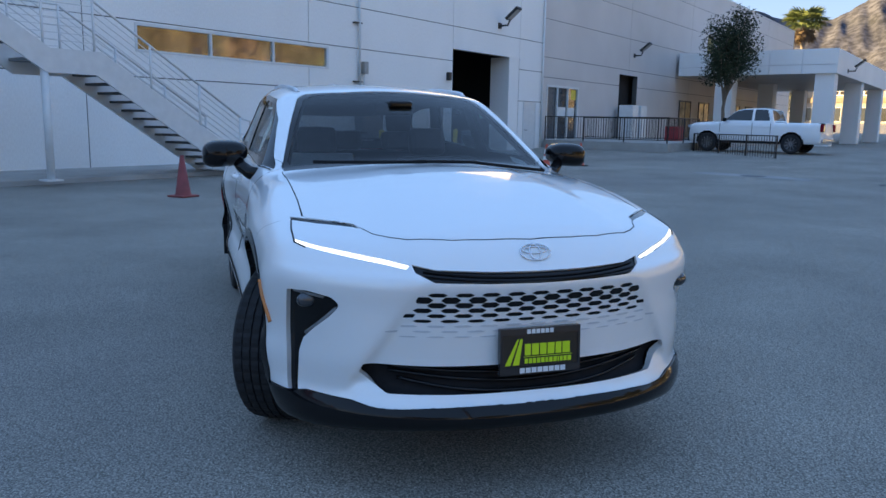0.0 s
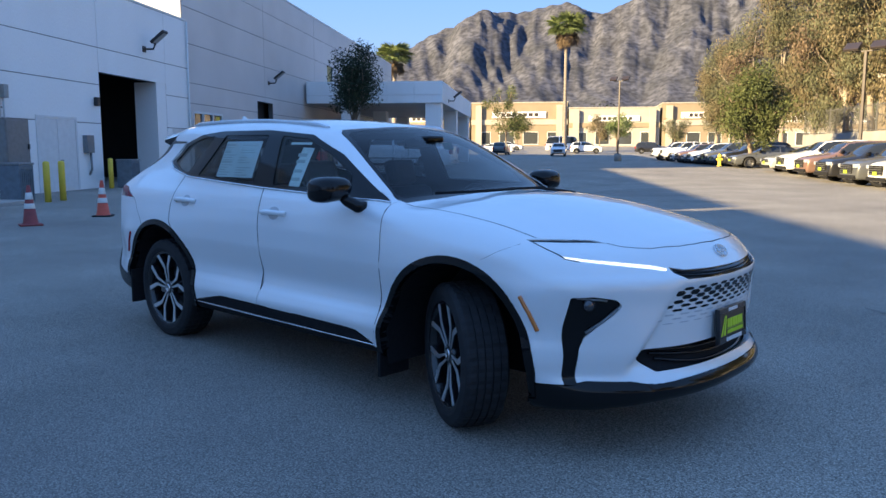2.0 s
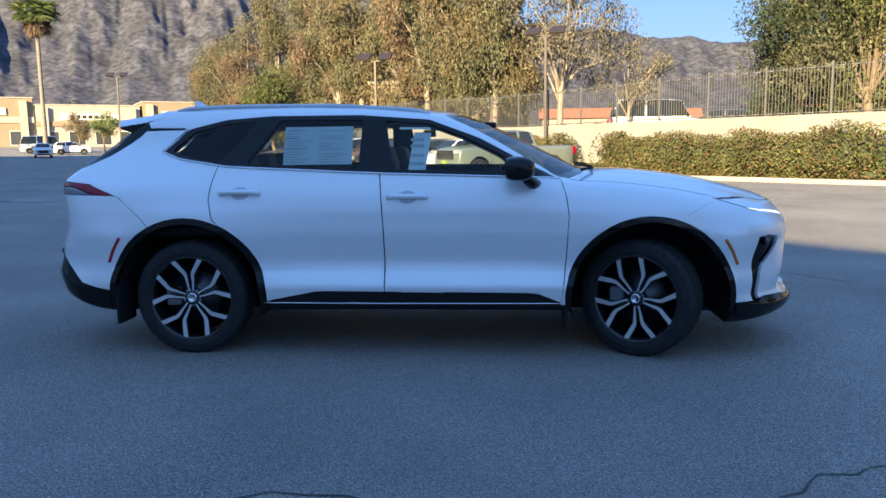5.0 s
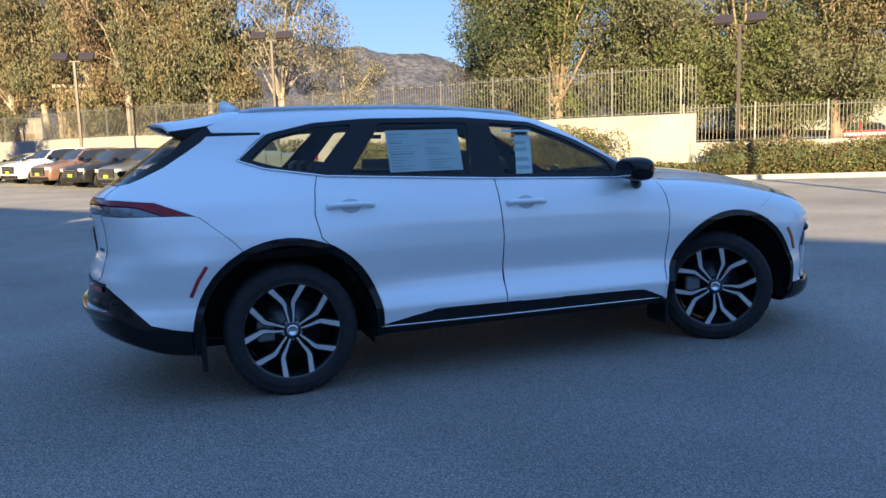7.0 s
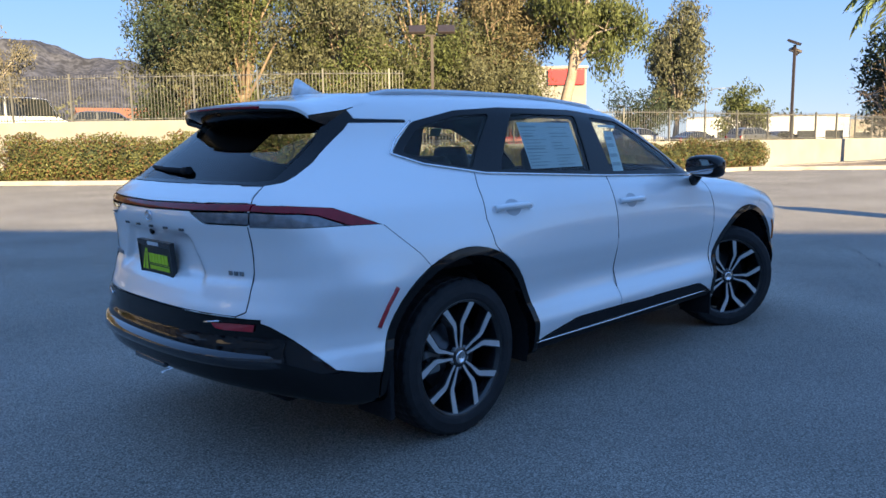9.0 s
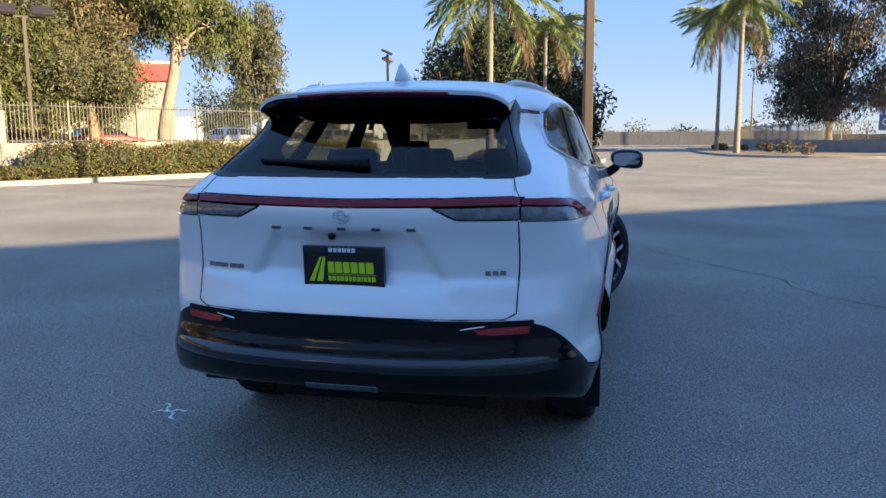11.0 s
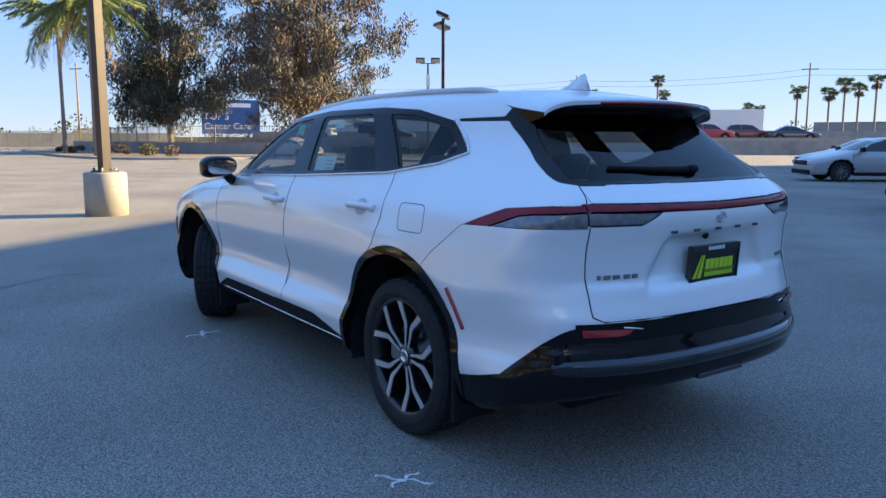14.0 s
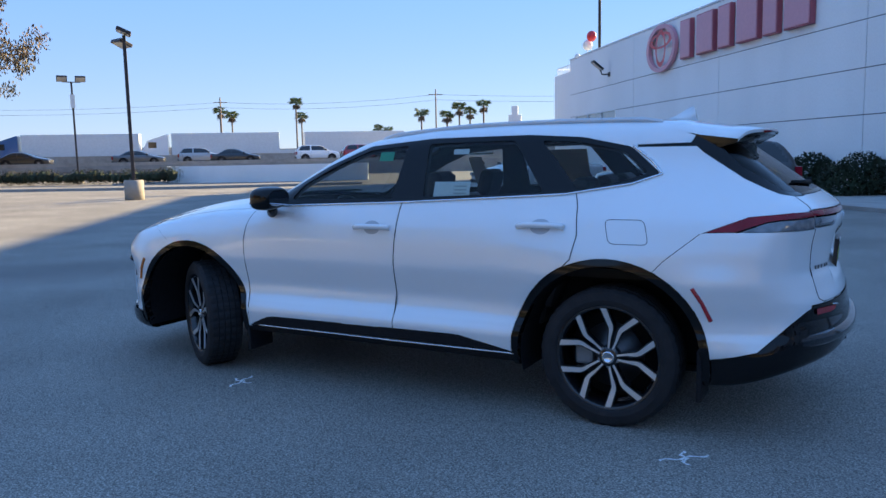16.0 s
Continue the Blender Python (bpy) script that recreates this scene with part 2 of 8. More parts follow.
# ---------- ground ----------
def ground_z(x, y):
    t = min(max((-0.72 * x + 0.69 * y - 22) / 14, 0), 1)
    return 0.27 * t * t * (3 - 2 * t) + 0.022 * max(0, -0.72 * x + 0.69 * y - 75)


def grid_lines(lo, hi, near, step):
    a = [lo, -900, -500, -300, -200, -140, -110]
    k = -90
    while k <= 90:
        a.append(k)
        k += step if abs(k) <= near else 4 * step
    return a + [110, 140, 200, 300, 500, 900, hi]


gx = gy = grid_lines(-3000, 3000, 60, 1.5)
V = [(x, y, ground_z(x, y)) for y in gy for x in gx]
w = len(gx)
me = bpy.data.meshes.new("ground")
me.from_pydata(V, [], [(j * w + i, j * w + i + 1, (j + 1) * w + i + 1, (j + 1) * w + i) for j in range(len(gy) - 1) for i in range(w - 1)])
me.materials.append(M["asphalt"])
me.shade_smooth()
ground = tagged(new("ground", me), "grey asphalt parking lot, worn and patched", "ground", kind="structure")


def crack(points, width=0.008):
    b = bmesh.new()
    prev = None
    rnd = random.Random(len(points) + int(points[0][0] * 10))
    fine = []
    for (x0, y0), (x1, y1) in zip(points, points[1:]):
        n = max(2, int(math.hypot(x1 - x0, y1 - y0) / 0.12))
        for i in range(n):
            t = i / n
            fine.append((x0 + (x1 - x0) * t + rnd.uniform(-0.035, 0.035), y0 + (y1 - y0) * t + rnd.uniform(-0.035, 0.035)))
    for i, (x, y) in enumerate(fine):
        d = Vector((fine[min(i + 1, len(fine) - 1)][0] - fine[max(i - 1, 0)][0], fine[min(i + 1, len(fine) - 1)][1] - fine[max(i - 1, 0)][1])).normalized()
        wd = width * rnd.uniform(0.3, 1.0)
        a = bm_v(b, x - d.y * wd, y + d.x * wd), bm_v(b, x + d.y * wd, y - d.x * wd)
        if prev:
            b.faces.new((prev[0], prev[1], a[1], a[0]))
        prev = a
    return b


def bm_v(b, x, y, lift=0.004):
    return b.verts.new((x, y, ground_z(x, y) + lift))


M["crack"] = mat("tar_crack", (0.055, 0.055, 0.057), 0.8, vary=0.2)
for pts_ in ([(6.2, -0.2), (4.43, -1.23), (3.35, -1.85), (2.57, -2.44), (2.15, -2.5), (1.97, -2.58), (1.78, -2.68), (1.62, -2.81), (1.45, -3.02), (1.01, -3.31), (0.64, -3.44), (0.3, -3.63)],
             [(-0.53, -2.98), (-0.3, -2.86), (0.0, -2.89), (0.16, -2.98), (0.5, -3.2)], [(1.05, -3.35), (1.32, -4.0), (1.45, -4.6), (1.62, -5.22)],
             [(2.2, 3.8), (2.6, 3.46), (2.92, 3.13), (3.42, 2.63), (3.6, 2.09), (4.08, 1.55), (4.08, 1.08)], [(12.6, 9.5), (12.76, 6.41), (12.86, 4.27), (13.4, 1.5)]):
    tagged(ob_from("pavement_crack", crack(pts_), M["crack"]), "dark crack in the asphalt", "crack", "cracks in the asphalt", "structure")

M["chalk"] = mat("white_chalk", (0.82, 0.83, 0.84), 0.9, vary=0.3, scale=60)


def chalk(x, y, a):
    e = empty("chalk_mark", pose(x, y, 0.0), "scrawled white chalk cross on the asphalt", "chalk mark", "chalk marks")
    for k, (ang, ln) in enumerate(((a, 0.125), (a + 68, 0.085))):
        c, s = math.cos(radians(ang)), math.sin(radians(ang))
        b = bmesh.new()
        prev = None
        for i in range(15):
            t = -ln + 2 * ln * i / 14
            bend = 0.012 * math.sin(i * 0.9 + k)
            wd = 0.005 + 0.003 * ((i * 7) % 3)
            q = [b.verts.new((c * t - s * (bend + h), s * t + c * (bend + h), 0.004 + 0.001 * k)) for h in (-wd, wd)]
            if prev:
                b.faces.new((prev[0], q[0], q[1], prev[1]))
            prev = q
        part("stroke", b, M["chalk"], e)
    return e


chalk(-1.866, 1.155, 40)
chalk(0.928, 1.083, 100)
M["cover"] = mat("iron_cover", (0.06, 0.06, 0.06), 0.6, 0.3, vary=0.2)
M["slab"] = mat("old_concrete_slab", (0.26, 0.255, 0.25), 0.85, vary=0.2, scale=1.0, fine=0.12, fine_scale=60)
for x, y, r in ((-12.9, 13.9, 0.35), (-9.4, 15.4, 0.5)):
    b = lathe(bmesh.new(), [(r, -0.02), (r, 0.004), (r * 0.9, 0.008), (0.0001, 0.008)], 24, pose(x, y, ground_z(x, y)))
    tagged(ob_from("manhole_cover", b, M["cover"]), "round iron manhole cover set in the asphalt", "manhole cover", kind="structure")
b = box(bmesh.new(), -1.7, 1.7, -0.55, 0.55, -0.02, 0.004, pose(-12.9, 13.9, 0, 0, 0, 20))
tagged(ob_from("concrete_patch", b, M["slab"]), "pale concrete patch round a manhole", "pavement", kind="structure")

# ---------- the long building: two wings, local x runs along the wall, y towards the lot ----------
WING_A = pose(-14.85 * math.cos(radians(36)), -14.85 * math.sin(radians(36)), 0, 0, 0, -54)
WING_B = pose(-14.85 * math.cos(radians(37.5)), -14.85 * math.sin(radians(37.5)), 0, 0, 0, -52.5)


def pierced(x0, x1, z0, z1, y0, y1, holes=()):
    """A slab with rectangular holes (x0, x1, z0, z1)."""
    xs = sorted({x0, x1, *[min(max(h[k], x0), x1) for h in holes for k in (0, 1)]})
    zs = sorted({z0, z1, *[min(max(h[k], z0), z1) for h in holes for k in (2, 3)]})
    b = bmesh.new()
    for a, c in zip(xs, xs[1:]):
        for d, e in zip(zs, zs[1:]):
            mx, mz = (a + c) / 2, (d + e) / 2
            if not any(h[0] < mx < h[1] and h[2] < mz < h[3] for h in holes):
                box(b, a, c, y0, y1, d, e)
    bmesh.ops.remove_doubles(b, verts=b.verts, dist=1e-4)
    return b


def wall_of_panels(name, frame_m, xs, zs, holes, material, label, depth=0.3, joint=0.014):
    """A backing wall with proud panels between joints; each panel is a piece of its own."""
    back = ob_from(name, pierced(xs[0], xs[-1], zs[0], zs[-1], -depth, -0.02, holes), M["groove"])
    back.matrix_basis = frame_m
    tagged(back, label, "wall", kind="structure")
    for a, c in zip(xs, xs[1:]):
        for d, e in zip(zs, zs[1:]):
            x0, x1, z0, z1 = a + joint, c - joint, d + joint, e - joint
            hs = [h for h in holes if h[0] < x1 and h[1] > x0 and h[2] < z1 and h[3] > z0]
            if any(h[0] <= x0 and h[1] >= x1 and h[2] <= z0 and h[3] >= z1 for h in hs):
                continue
            part("wall_panel", pierced(x0, x1, z0, z1, -0.02, 0.0, hs), material, back)
    return back


WIN = (-14.74, -7.84, 3.04, 3.69)
DOORWAY = (-27.1, -21.85, -0.1, 4.25)
wall_a = wall_of_panels("wall_west", WING_A, [-29.3, -27.1, -21.85, -13.9, -6.43, -0.19], [-0.1, 2.37, 3.78, 5.13, 7.25], [WIN, DOORWAY], M["wall"],
                        "pale grey panel wall with recessed joints")
wall_b = wall_of_panels("wall_south", WING_B, [0.19, 7.0, 15.2, 23.57, 32.0, 42.0], [-0.1, 2.39, 3.74, 5.12, 7.25], [(34.4, 41.0, 2.95, 3.77)], M["wall"],
                        "pale grey panel wall with recessed joints")


def put(ob, m):
    ob.matrix_basis = m
    return ob


def struct(name, b, material, m, label, category="wall"):
    return tagged(put(ob_from(name, b, material), m), label, category, kind="structure")


struct("coping", boxm(-29.3, -0.2, -0.34, 0.03, 7.25, 7.33), M["white_metal"], WING_A, "white metal coping along the roof edge", "trim")
struct("coping", boxm(0.2, 42.05, -0.34, 0.03, 7.25, 7.33), M["white_metal"], WING_B, "white metal coping along the roof edge", "trim")
struct("roof", boxm(-29.0, -0.6, -26, -0.3, 6.9, 7.0), M["concrete"], WING_A, "flat roof of the long building", "roof")
struct("roof", boxm(0.1, 42.0, -26, -0.3, 6.9, 7.0), M["concrete"], WING_B, "flat roof of the long building", "roof")
struct("wall_end", pierced(42.0, 45.4, -0.1, 6.6, -20, -0.05), M["wall"], WING_B, "lower end of the pale building")
b = bmesh.new()
for k in range(12):
    tube(b, [(42.1 + k * 0.28, -0.2, 6.6), (42.1 + k * 0.28, -0.2, 7.08)], 0.018, 6)
tube(b, [(42.05, -0.2, 7.08), (45.3, -0.2, 7.08), (45.3, -6, 7.08)], 0.025, 6)
struct("roof_rail", b, M["white_metal"], WING_B, "white railing on the lower roof", "railing")
# far wing, higher and set back a little
xs2 = [-82.5, -72, -61.5, -51, -40.2, -29.35]
wall_c = wall_of_panels("wall_north", WING_A @ pose(0, -0.18, 0), xs2, [-0.1, 3.6, 4.55, 6.35, 8.0, 9.6, 11.0],
                        [(-33.6, -30.1, 0.55, 3.25), (-41.6, -38.85, 0.55, 4.26), (-56.2, -54.6, 6.7, 8.0)], M["wall2"], "darker grey panel wall of the taller wing")
struct("coping", boxm(-82.5, -29.35, -0.5, -0.15, 11.0, 11.08), M["white_metal"], WING_A, "metal coping of the taller wing", "trim")
struct("wall_side", boxm(-29.35, -29.25, -26, -0.2, 7.0, 11.0), M["wall2"], WING_A, "upper side wall of the taller wing")
struct("roof", boxm(-82.5, -29.1, -26, -0.4, 10.6, 10.7), M["concrete"], WING_A, "flat roof of the taller wing", "roof")
struct("wall_back", boxm(-82.5, 44, -26.3, -26, -0.1, 7), M["wall"], WING_A, "rear wall of the long building")
# rooms behind the openings, their shade put into near-black walls
struct("workshop_room", pierced(-27.6, -20.8, -0.1, 5.2, -9.2, -9.0), M["dark"], WING_A, "workshop wall behind the door opening, near black for the room's shade")
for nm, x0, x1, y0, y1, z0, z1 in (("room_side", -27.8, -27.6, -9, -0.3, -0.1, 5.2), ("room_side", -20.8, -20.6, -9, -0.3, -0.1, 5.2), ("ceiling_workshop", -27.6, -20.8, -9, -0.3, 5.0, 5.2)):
    struct(nm, boxm(x0, x1, y0, y1, z0, z1), M["dark"], WING_A, "workshop wall, near black for the room's shade")
b = bmesh.new()
box(b, -27.1, -26.25, -1.0, -0.02, -0.1, 4.25)
struct("door_jamb", b, M["wall"], WING_A, "deep painted jamb of the workshop door", "door frame")
lift = empty("vehicle_lift", WING_A @ pose(-23.5, -5.5, 0), "dark steel two-post lift in the workshop", "vehicle lift")
for s in (-1, 1):
    part("post", boxm(s * 1.45 - 0.12, s * 1.45 + 0.12, -0.15, 0.15, 0, 3.9), M["grey_metal"], lift)
part("beam", boxm(-1.45, 1.45, -0.12, 0.12, 3.2, 3.35), M["grey_metal"], lift)
part("arm", boxm(-1.3, 1.3, -0.06, 0.06, 1.5, 1.62), M["red"], lift, "red lift arm")

# strip window with film-covered panes
win = tagged(put(new("window_1"), WING_A), "strip window with three bronze mirrored panes", "window", kind="structure")
part("window_frame", pierced(WIN[0] - 0.04, WIN[1] + 0.04, WIN[2] - 0.04, WIN[3] + 0.04, -0.10, 0.015,
     [(WIN[0] + 0.03, -12.46, WIN[2] + 0.03, WIN[3] - 0.03), (-12.40, -10.18, WIN[2] + 0.03, WIN[3] - 0.03), (-10.12, WIN[1] - 0.03, WIN[2] + 0.03, WIN[3] - 0.03)]), M["white_metal"], win)
for a, c in ((WIN[0] + 0.03, -12.46), (-12.40, -10.18), (-10.12, WIN[1] - 0.03)):
    part("pane", boxm(a, c, -0.07, -0.05, WIN[2] + 0.03, WIN[3] - 0.03), M["sunfilm"], win)
win = tagged(put(new("window_2"), WING_B), "three-pane window high in the pale wall", "window", kind="structure")
part("window_frame", pierced(34.4, 41.0, 2.95, 3.77, -0.12, 0.01, [(34.46, 36.55, 3.0, 3.72), (36.63, 38.75, 3.0, 3.72), (38.83, 40.94, 3.0, 3.72)]), M["white_metal"], win)
for a, c in ((34.46, 36.55), (36.63, 38.75), (38.83, 40.94)):
    # the sky's reflection is put into the pane's base colour
    part("pane", boxm(a, c, -0.09, -0.07, 3.0, 3.72), mat("sky_pane", (0.35, 0.40, 0.42), 0.08, vary=0.1), win)
# glazed shop door and dark hatch in the far wing
win = tagged(put(new("window_3"), WING_A @ pose(0, -0.18, 0)), "glazed entrance with yellow and white posters", "window", kind="structure")
part("window_frame", pierced(-33.6, -30.1, 0.55, 3.25, -0.15, 0.03, [(-33.5, -32.45, 0.6, 3.15), (-32.38, -31.3, 0.6, 3.15), (-31.23, -30.2, 0.6, 3.15)]), M["white_metal"], win)
for a, c in ((-33.5, -32.45), (-32.38, -31.3), (-31.23, -30.2)):
    part("pane", boxm(a, c, -0.08, -0.06, 0.6, 3.15), M["shop_glass"], win)
part("poster", boxm(-33.4, -32.9, -0.058, -0.05, 2.6, 3.1), M["yellow"], win, "yellow poster")
part("poster", boxm(-32.3, -31.4, -0.058, -0.05, 1.7, 2.2), M["white_band"], win, "white poster")
part("poster", boxm(-33.3, -32.6, -0.058, -0.05, 1.7, 2.2), M["white_band"], win, "white poster")
# added near-black slab stands in for the unlit depth of the hatch
struct("hatch_room", boxm(-43.5, -37.0, -0.95, -0.8, 0.3, 4.8), M["dark"], WING_A, "near-black slab standing in for the shade of a recess in the grey wall")
struct("upper_window_pane", boxm(-56.2, -54.6, -0.3, -0.27, 6.7, 8.0), mat("yellow_pane", (0.35, 0.32, 0.15), 0.2), WING_A, "small yellowish upper window", "window")

# sidewalk along the wall
struct("sidewalk", boxm(-13.5, 3.5, 0.0, 2.9, -0.1, 0.10, 0.01), M["concrete"], WING_A, "raised concrete sidewalk along the wall", "pavement")
struct("sidewalk", boxm(5, 40, 0.0, 3.6, -0.1, 0.10, 0.01), M["concrete"], WING_B, "raised concrete sidewalk along the wall", "pavement")

# double door beside the workshop door
door = tagged(put(new("door_1"), WING_A), "white steel double door, closed", "door", kind="structure")
part("door_frame", pierced(-20.25, -18.0, -0.02, 2.53, 0.0, 0.03, [(-20.16, -18.09, -0.05, 2.44)]), M["white_metal"], door)
for a, c in ((-20.15, -19.13), (-19.11, -18.10)):
    leaf = part("door_leaf", boxm(a, c, 0.0, 0.018, 0.0, 2.43, 0.004), M["white_metal"], door)
part("door_handle", tube(bmesh.new(), [(-19.2, 0.018, 1.05), (-19.2, 0.07, 1.05), (-19.32, 0.07, 1.05)], 0.012, 8), M["black_metal"], door, "black lever handle")
door = tagged(put(new("door_2"), WING_A), "white single steel door, closed", "door", kind="structure")
part("door_frame", pierced(-28.75, -27.55, -0.02, 2.35, 0.0, 0.03, [(-28.67, -27.63, -0.05, 2.27)]), M["white_metal"], door)
part("door_leaf", boxm(-28.66, -27.64, 0.0, 0.018, 0.0, 2.26, 0.004), M["white_metal"], door)
part("door_handle", tube(bmesh.new(), [(-27.75, 0.018, 1.05), (-27.75, 0.07, 1.05), (-27.87, 0.07, 1.05)], 0.012, 8), M["black_metal"], door, "black lever handle")

# electric cabinet, pipes, meters
cab = empty("electric_cabinet", WING_A @ pose(-16.6, 0.0, 0.62), "grey steel electric cabinet on the wall", "cabinet")
part("body", boxm(-0.55, 0.55, 0.0, 0.35, 0, 1.72, 0.01), M["grey_metal"], cab)
part("door", boxm(-0.51, 0.51, 0.35, 0.37, 0.05, 1.67, 0.004), M["grey_metal"], cab)
part("latch", boxm(-0.48, -0.42, 0.37, 0.41, 0.8, 0.95), M["black_metal"], cab, "black latch")
con = empty("conduit", WING_A @ pose(-16.2, 0.1, 0), "white conduit running up the wall", "pipe")
part("pipe", tube(bmesh.new(), [(0, 0, 2.3), (0, 0, 7.2)], 0.045, 10), M["white_metal"], con)
part("pipe", tube(bmesh.new(), [(-0.22, 0, 2.3), (-0.22, 0, 3.0)], 0.03, 8), M["white_metal"], con)
part("junction_box", boxm(-0.32, -0.12, -0.08, 0.12, 2.95, 3.35, 0.01), M["concrete"], con)
for z in (2.65, 4.6, 5.9):
    part("bracket", boxm(-0.12, 0.25, -0.1, 0.02, z, z + 0.04), M["black_metal"], con)
met = empty("meter_box", WING_A @ pose(-20.8, 0, 1.3), "grey steel wall box with conduit", "meter box")
part("box", boxm(-0.22, 0.22, 0, 0.18, 0, 0.62, 0.01), M["grey_metal"], met)
part("pipe", tube(bmesh.new(), [(-0.1, 0.1, 0), (-0.1, 0.1, -0.6), (-0.1, 0.0, -0.8)], 0.04, 8), M["grey_metal"], met)
dsp = empty("downspout", WING_A @ pose(-29.2, 0.07, 0), "metal downspout at the building's corner", "downspout")
part("pipe", tube(bmesh.new(), [(0, 0, 0.1), (0, 0, 7.2)], 0.05, 8), M["white_metal"], dsp)
horn = empty("alarm_horn", WING_A @ pose(-21.5, 0.08, 3.15), "small black alarm horn on the wall", "alarm")
part("horn", boxm(-0.1, 0.1, -0.08, 0.08, -0.16, 0.16, 0.03), M["black_metal"], horn)


def wall_light(m):
    e = empty("wall_light", m, "black floodlight on a short wall arm", "floodlight", "wall floodlights")
    part("plate", boxm(-0.12, 0.12, 0, 0.04, -0.12, 0.12), M["black_metal"], e)
    part("arm", tube(bmesh.new(), [(0, 0, 0), (0, 0.42, 0), (0, 0.52, 0.22)], 0.04, 8), M["black_metal"], e)
    part("head", boxm(-0.2, 0.2, -0.28, 0.45, -0.06, 0.06, 0.02, pose(0, 0.62, 0.42, 38)), M["black_metal"], e)
    part("lens", boxm(-0.16, 0.16, -0.2, 0.38, -0.075, -0.062, 0.0, pose(0, 0.62, 0.42, 38)), M["light_glass"], e, "grey glass lens")
    return e


wl0 = wall_light(WING_A @ pose(-25.3, 0, 5.5))
for m in (WING_A @ pose(-40.9, -0.18, 5.45), WING_B @ pose(35.3, 0, 5.7)):
    copy_thing(wl0, m)

# outside stairs
M["tread"] = mat("dark_steel_tread", (0.07, 0.072, 0.075), 0.6, 0.3, vary=0.2)
st = empty("outside_stairs", WING_A @ pose(-0.33, 0, 0), "white steel outside stairs with wire railing", "stairs")
for y in (2.05, 3.35):
    part("stringer", prism(bmesh.new(), [(-8.15, 0.10), (-7.68, 0.10), (-4.43, 2.16), (-3.43, 2.16), (0.5, 4.74), (0.5, 5.2), (-3.52, 2.62), (-4.54, 2.62), (-8.15, 0.40)], 0.06, pose(0, y - 0.03, 0)), M["white_metal"], st)
for i in range(13):
    part("tread", boxm(-7.93 + i * 0.272, -7.62 + i * 0.272, 2.08, 3.32, 0.22 + i * 0.178, 0.27 + i * 0.178), M["tread"], st)
for i in range(13):
    part("tread", boxm(-3.2 + i * 0.272, -2.9 + i * 0.272, 2.08, 3.32, 2.72 + i * 0.178, 2.77 + i * 0.178), M["tread"], st)
part("landing", boxm(-4.4, -3.35, 2.08, 3.32, 2.40, 2.46), M["grey_metal"], st)
part("post", tube(bmesh.new(), [(-3.42, 3.3, 0.1), (-3.42, 3.3, 2.3)], 0.075, 12), M["white_metal"], st)
part("base_plate", boxm(-3.58, -3.26, 3.14, 3.46, 0.1, 0.13), M["white_metal"], st)
line = [(-8.02, 0.38), (-4.40, 2.62), (-3.38, 2.62), (0.6, 5.2)]
for y in (2.05, 3.35):
    for (x, z) in ((-8.0, 0.38), (-6.87, 1.08), (-5.66, 1.84), (-4.42, 2.60), (-3.40, 2.60), (-2.2, 3.40), (-1.0, 4.15)):
        part("baluster", tube(bmesh.new(), [(x, y, z - 0.1), (x, y, z + 1.0)], 0.025, 8), M["white_metal"], st)
    for k in range(7):
        part("rail", tube(bmesh.new(), [(x, y, z + 0.16 + 0.14 * k) for x, z in line], 0.026 if k == 6 else 0.009, 6), M["white_metal"], st)
b = tube(bmesh.new(), [(-8.0, 3.35, 1.36), (-8.3, 3.35, 1.30), (-8.3, 3.35, 0.95), (-8.0, 3.35, 1.0)], 0.02, 6)
part("rail_end", b, M["white_metal"], st)

# platform with black railing before the far wing
struct("platform", boxm(-48.0, -29.6, 0.0, 6.25, -0.1, 0.58), M["concrete"], WING_A, "raised concrete platform along the grey wing", "platform")


def railing(m, length, h=1.15, step=0.13, label="black steel railing with upright bars"):
    e = empty("railing", m, label, "railing", "black railings")
    part("top_rail", boxm(0, length, -0.02, 0.02, h - 0.04, h), M["black_metal"], e)
    part("bottom_rail", boxm(0, length, -0.015, 0.015, 0.12, 0.15), M["black_metal"], e)
    n = max(1, round(length / 1.9))
    for i in range(n + 1):
        part("post", boxm(-0.025, 0.025, -0.025, 0.025, 0, h, 0, pose(length * i / n, 0, 0)), M["black_metal"], e)
    b = bmesh.new()
    for i in range(int(length / step)):
        box(b, i * step + 0.05, i * step + 0.068, -0.008, 0.008, 0.14, h - 0.04)
    bars = part("bar", b, M["black_metal"], e)
    bars["kind"] = "stuff"
    return e


railing(WING_A @ pose(-34.0, 6.15, 0.58), 4.3)
railing(WING_A @ pose(-34.0, 6.15, 0.58, 0, 0, -90), 6.1)
railing(WING_A @ pose(-29.7, 6.15, 0.58, 0, 0, -90), 6.1)
railing(pose(-25.3, 20.9, 0, 0, 0, 2), 5.1, 1.05, 0.15)

# canopy over the service drive
cz = 0.2
struct("canopy_roof", boxm(-73.0, -48.3, 0.0, 9.6, cz + 4.45, cz + 5.9), M["wall2"], WING_A, "flat service canopy roof", "canopy")
can = tagged(put(new("canopy_fascia"), WING_A), "white panel fascia of the canopy", "canopy", kind="structure")
for i in range(5):
    for z0, z1 in ((4.45, 5.0), (5.0, 5.95)):
        part("fascia_panel", boxm(-48.28, -48.2, 0.02 + i * 1.92, 1.92 + i * 1.92, cz + z0 + 0.012, cz + z1 - 0.012), M["wall"], can)
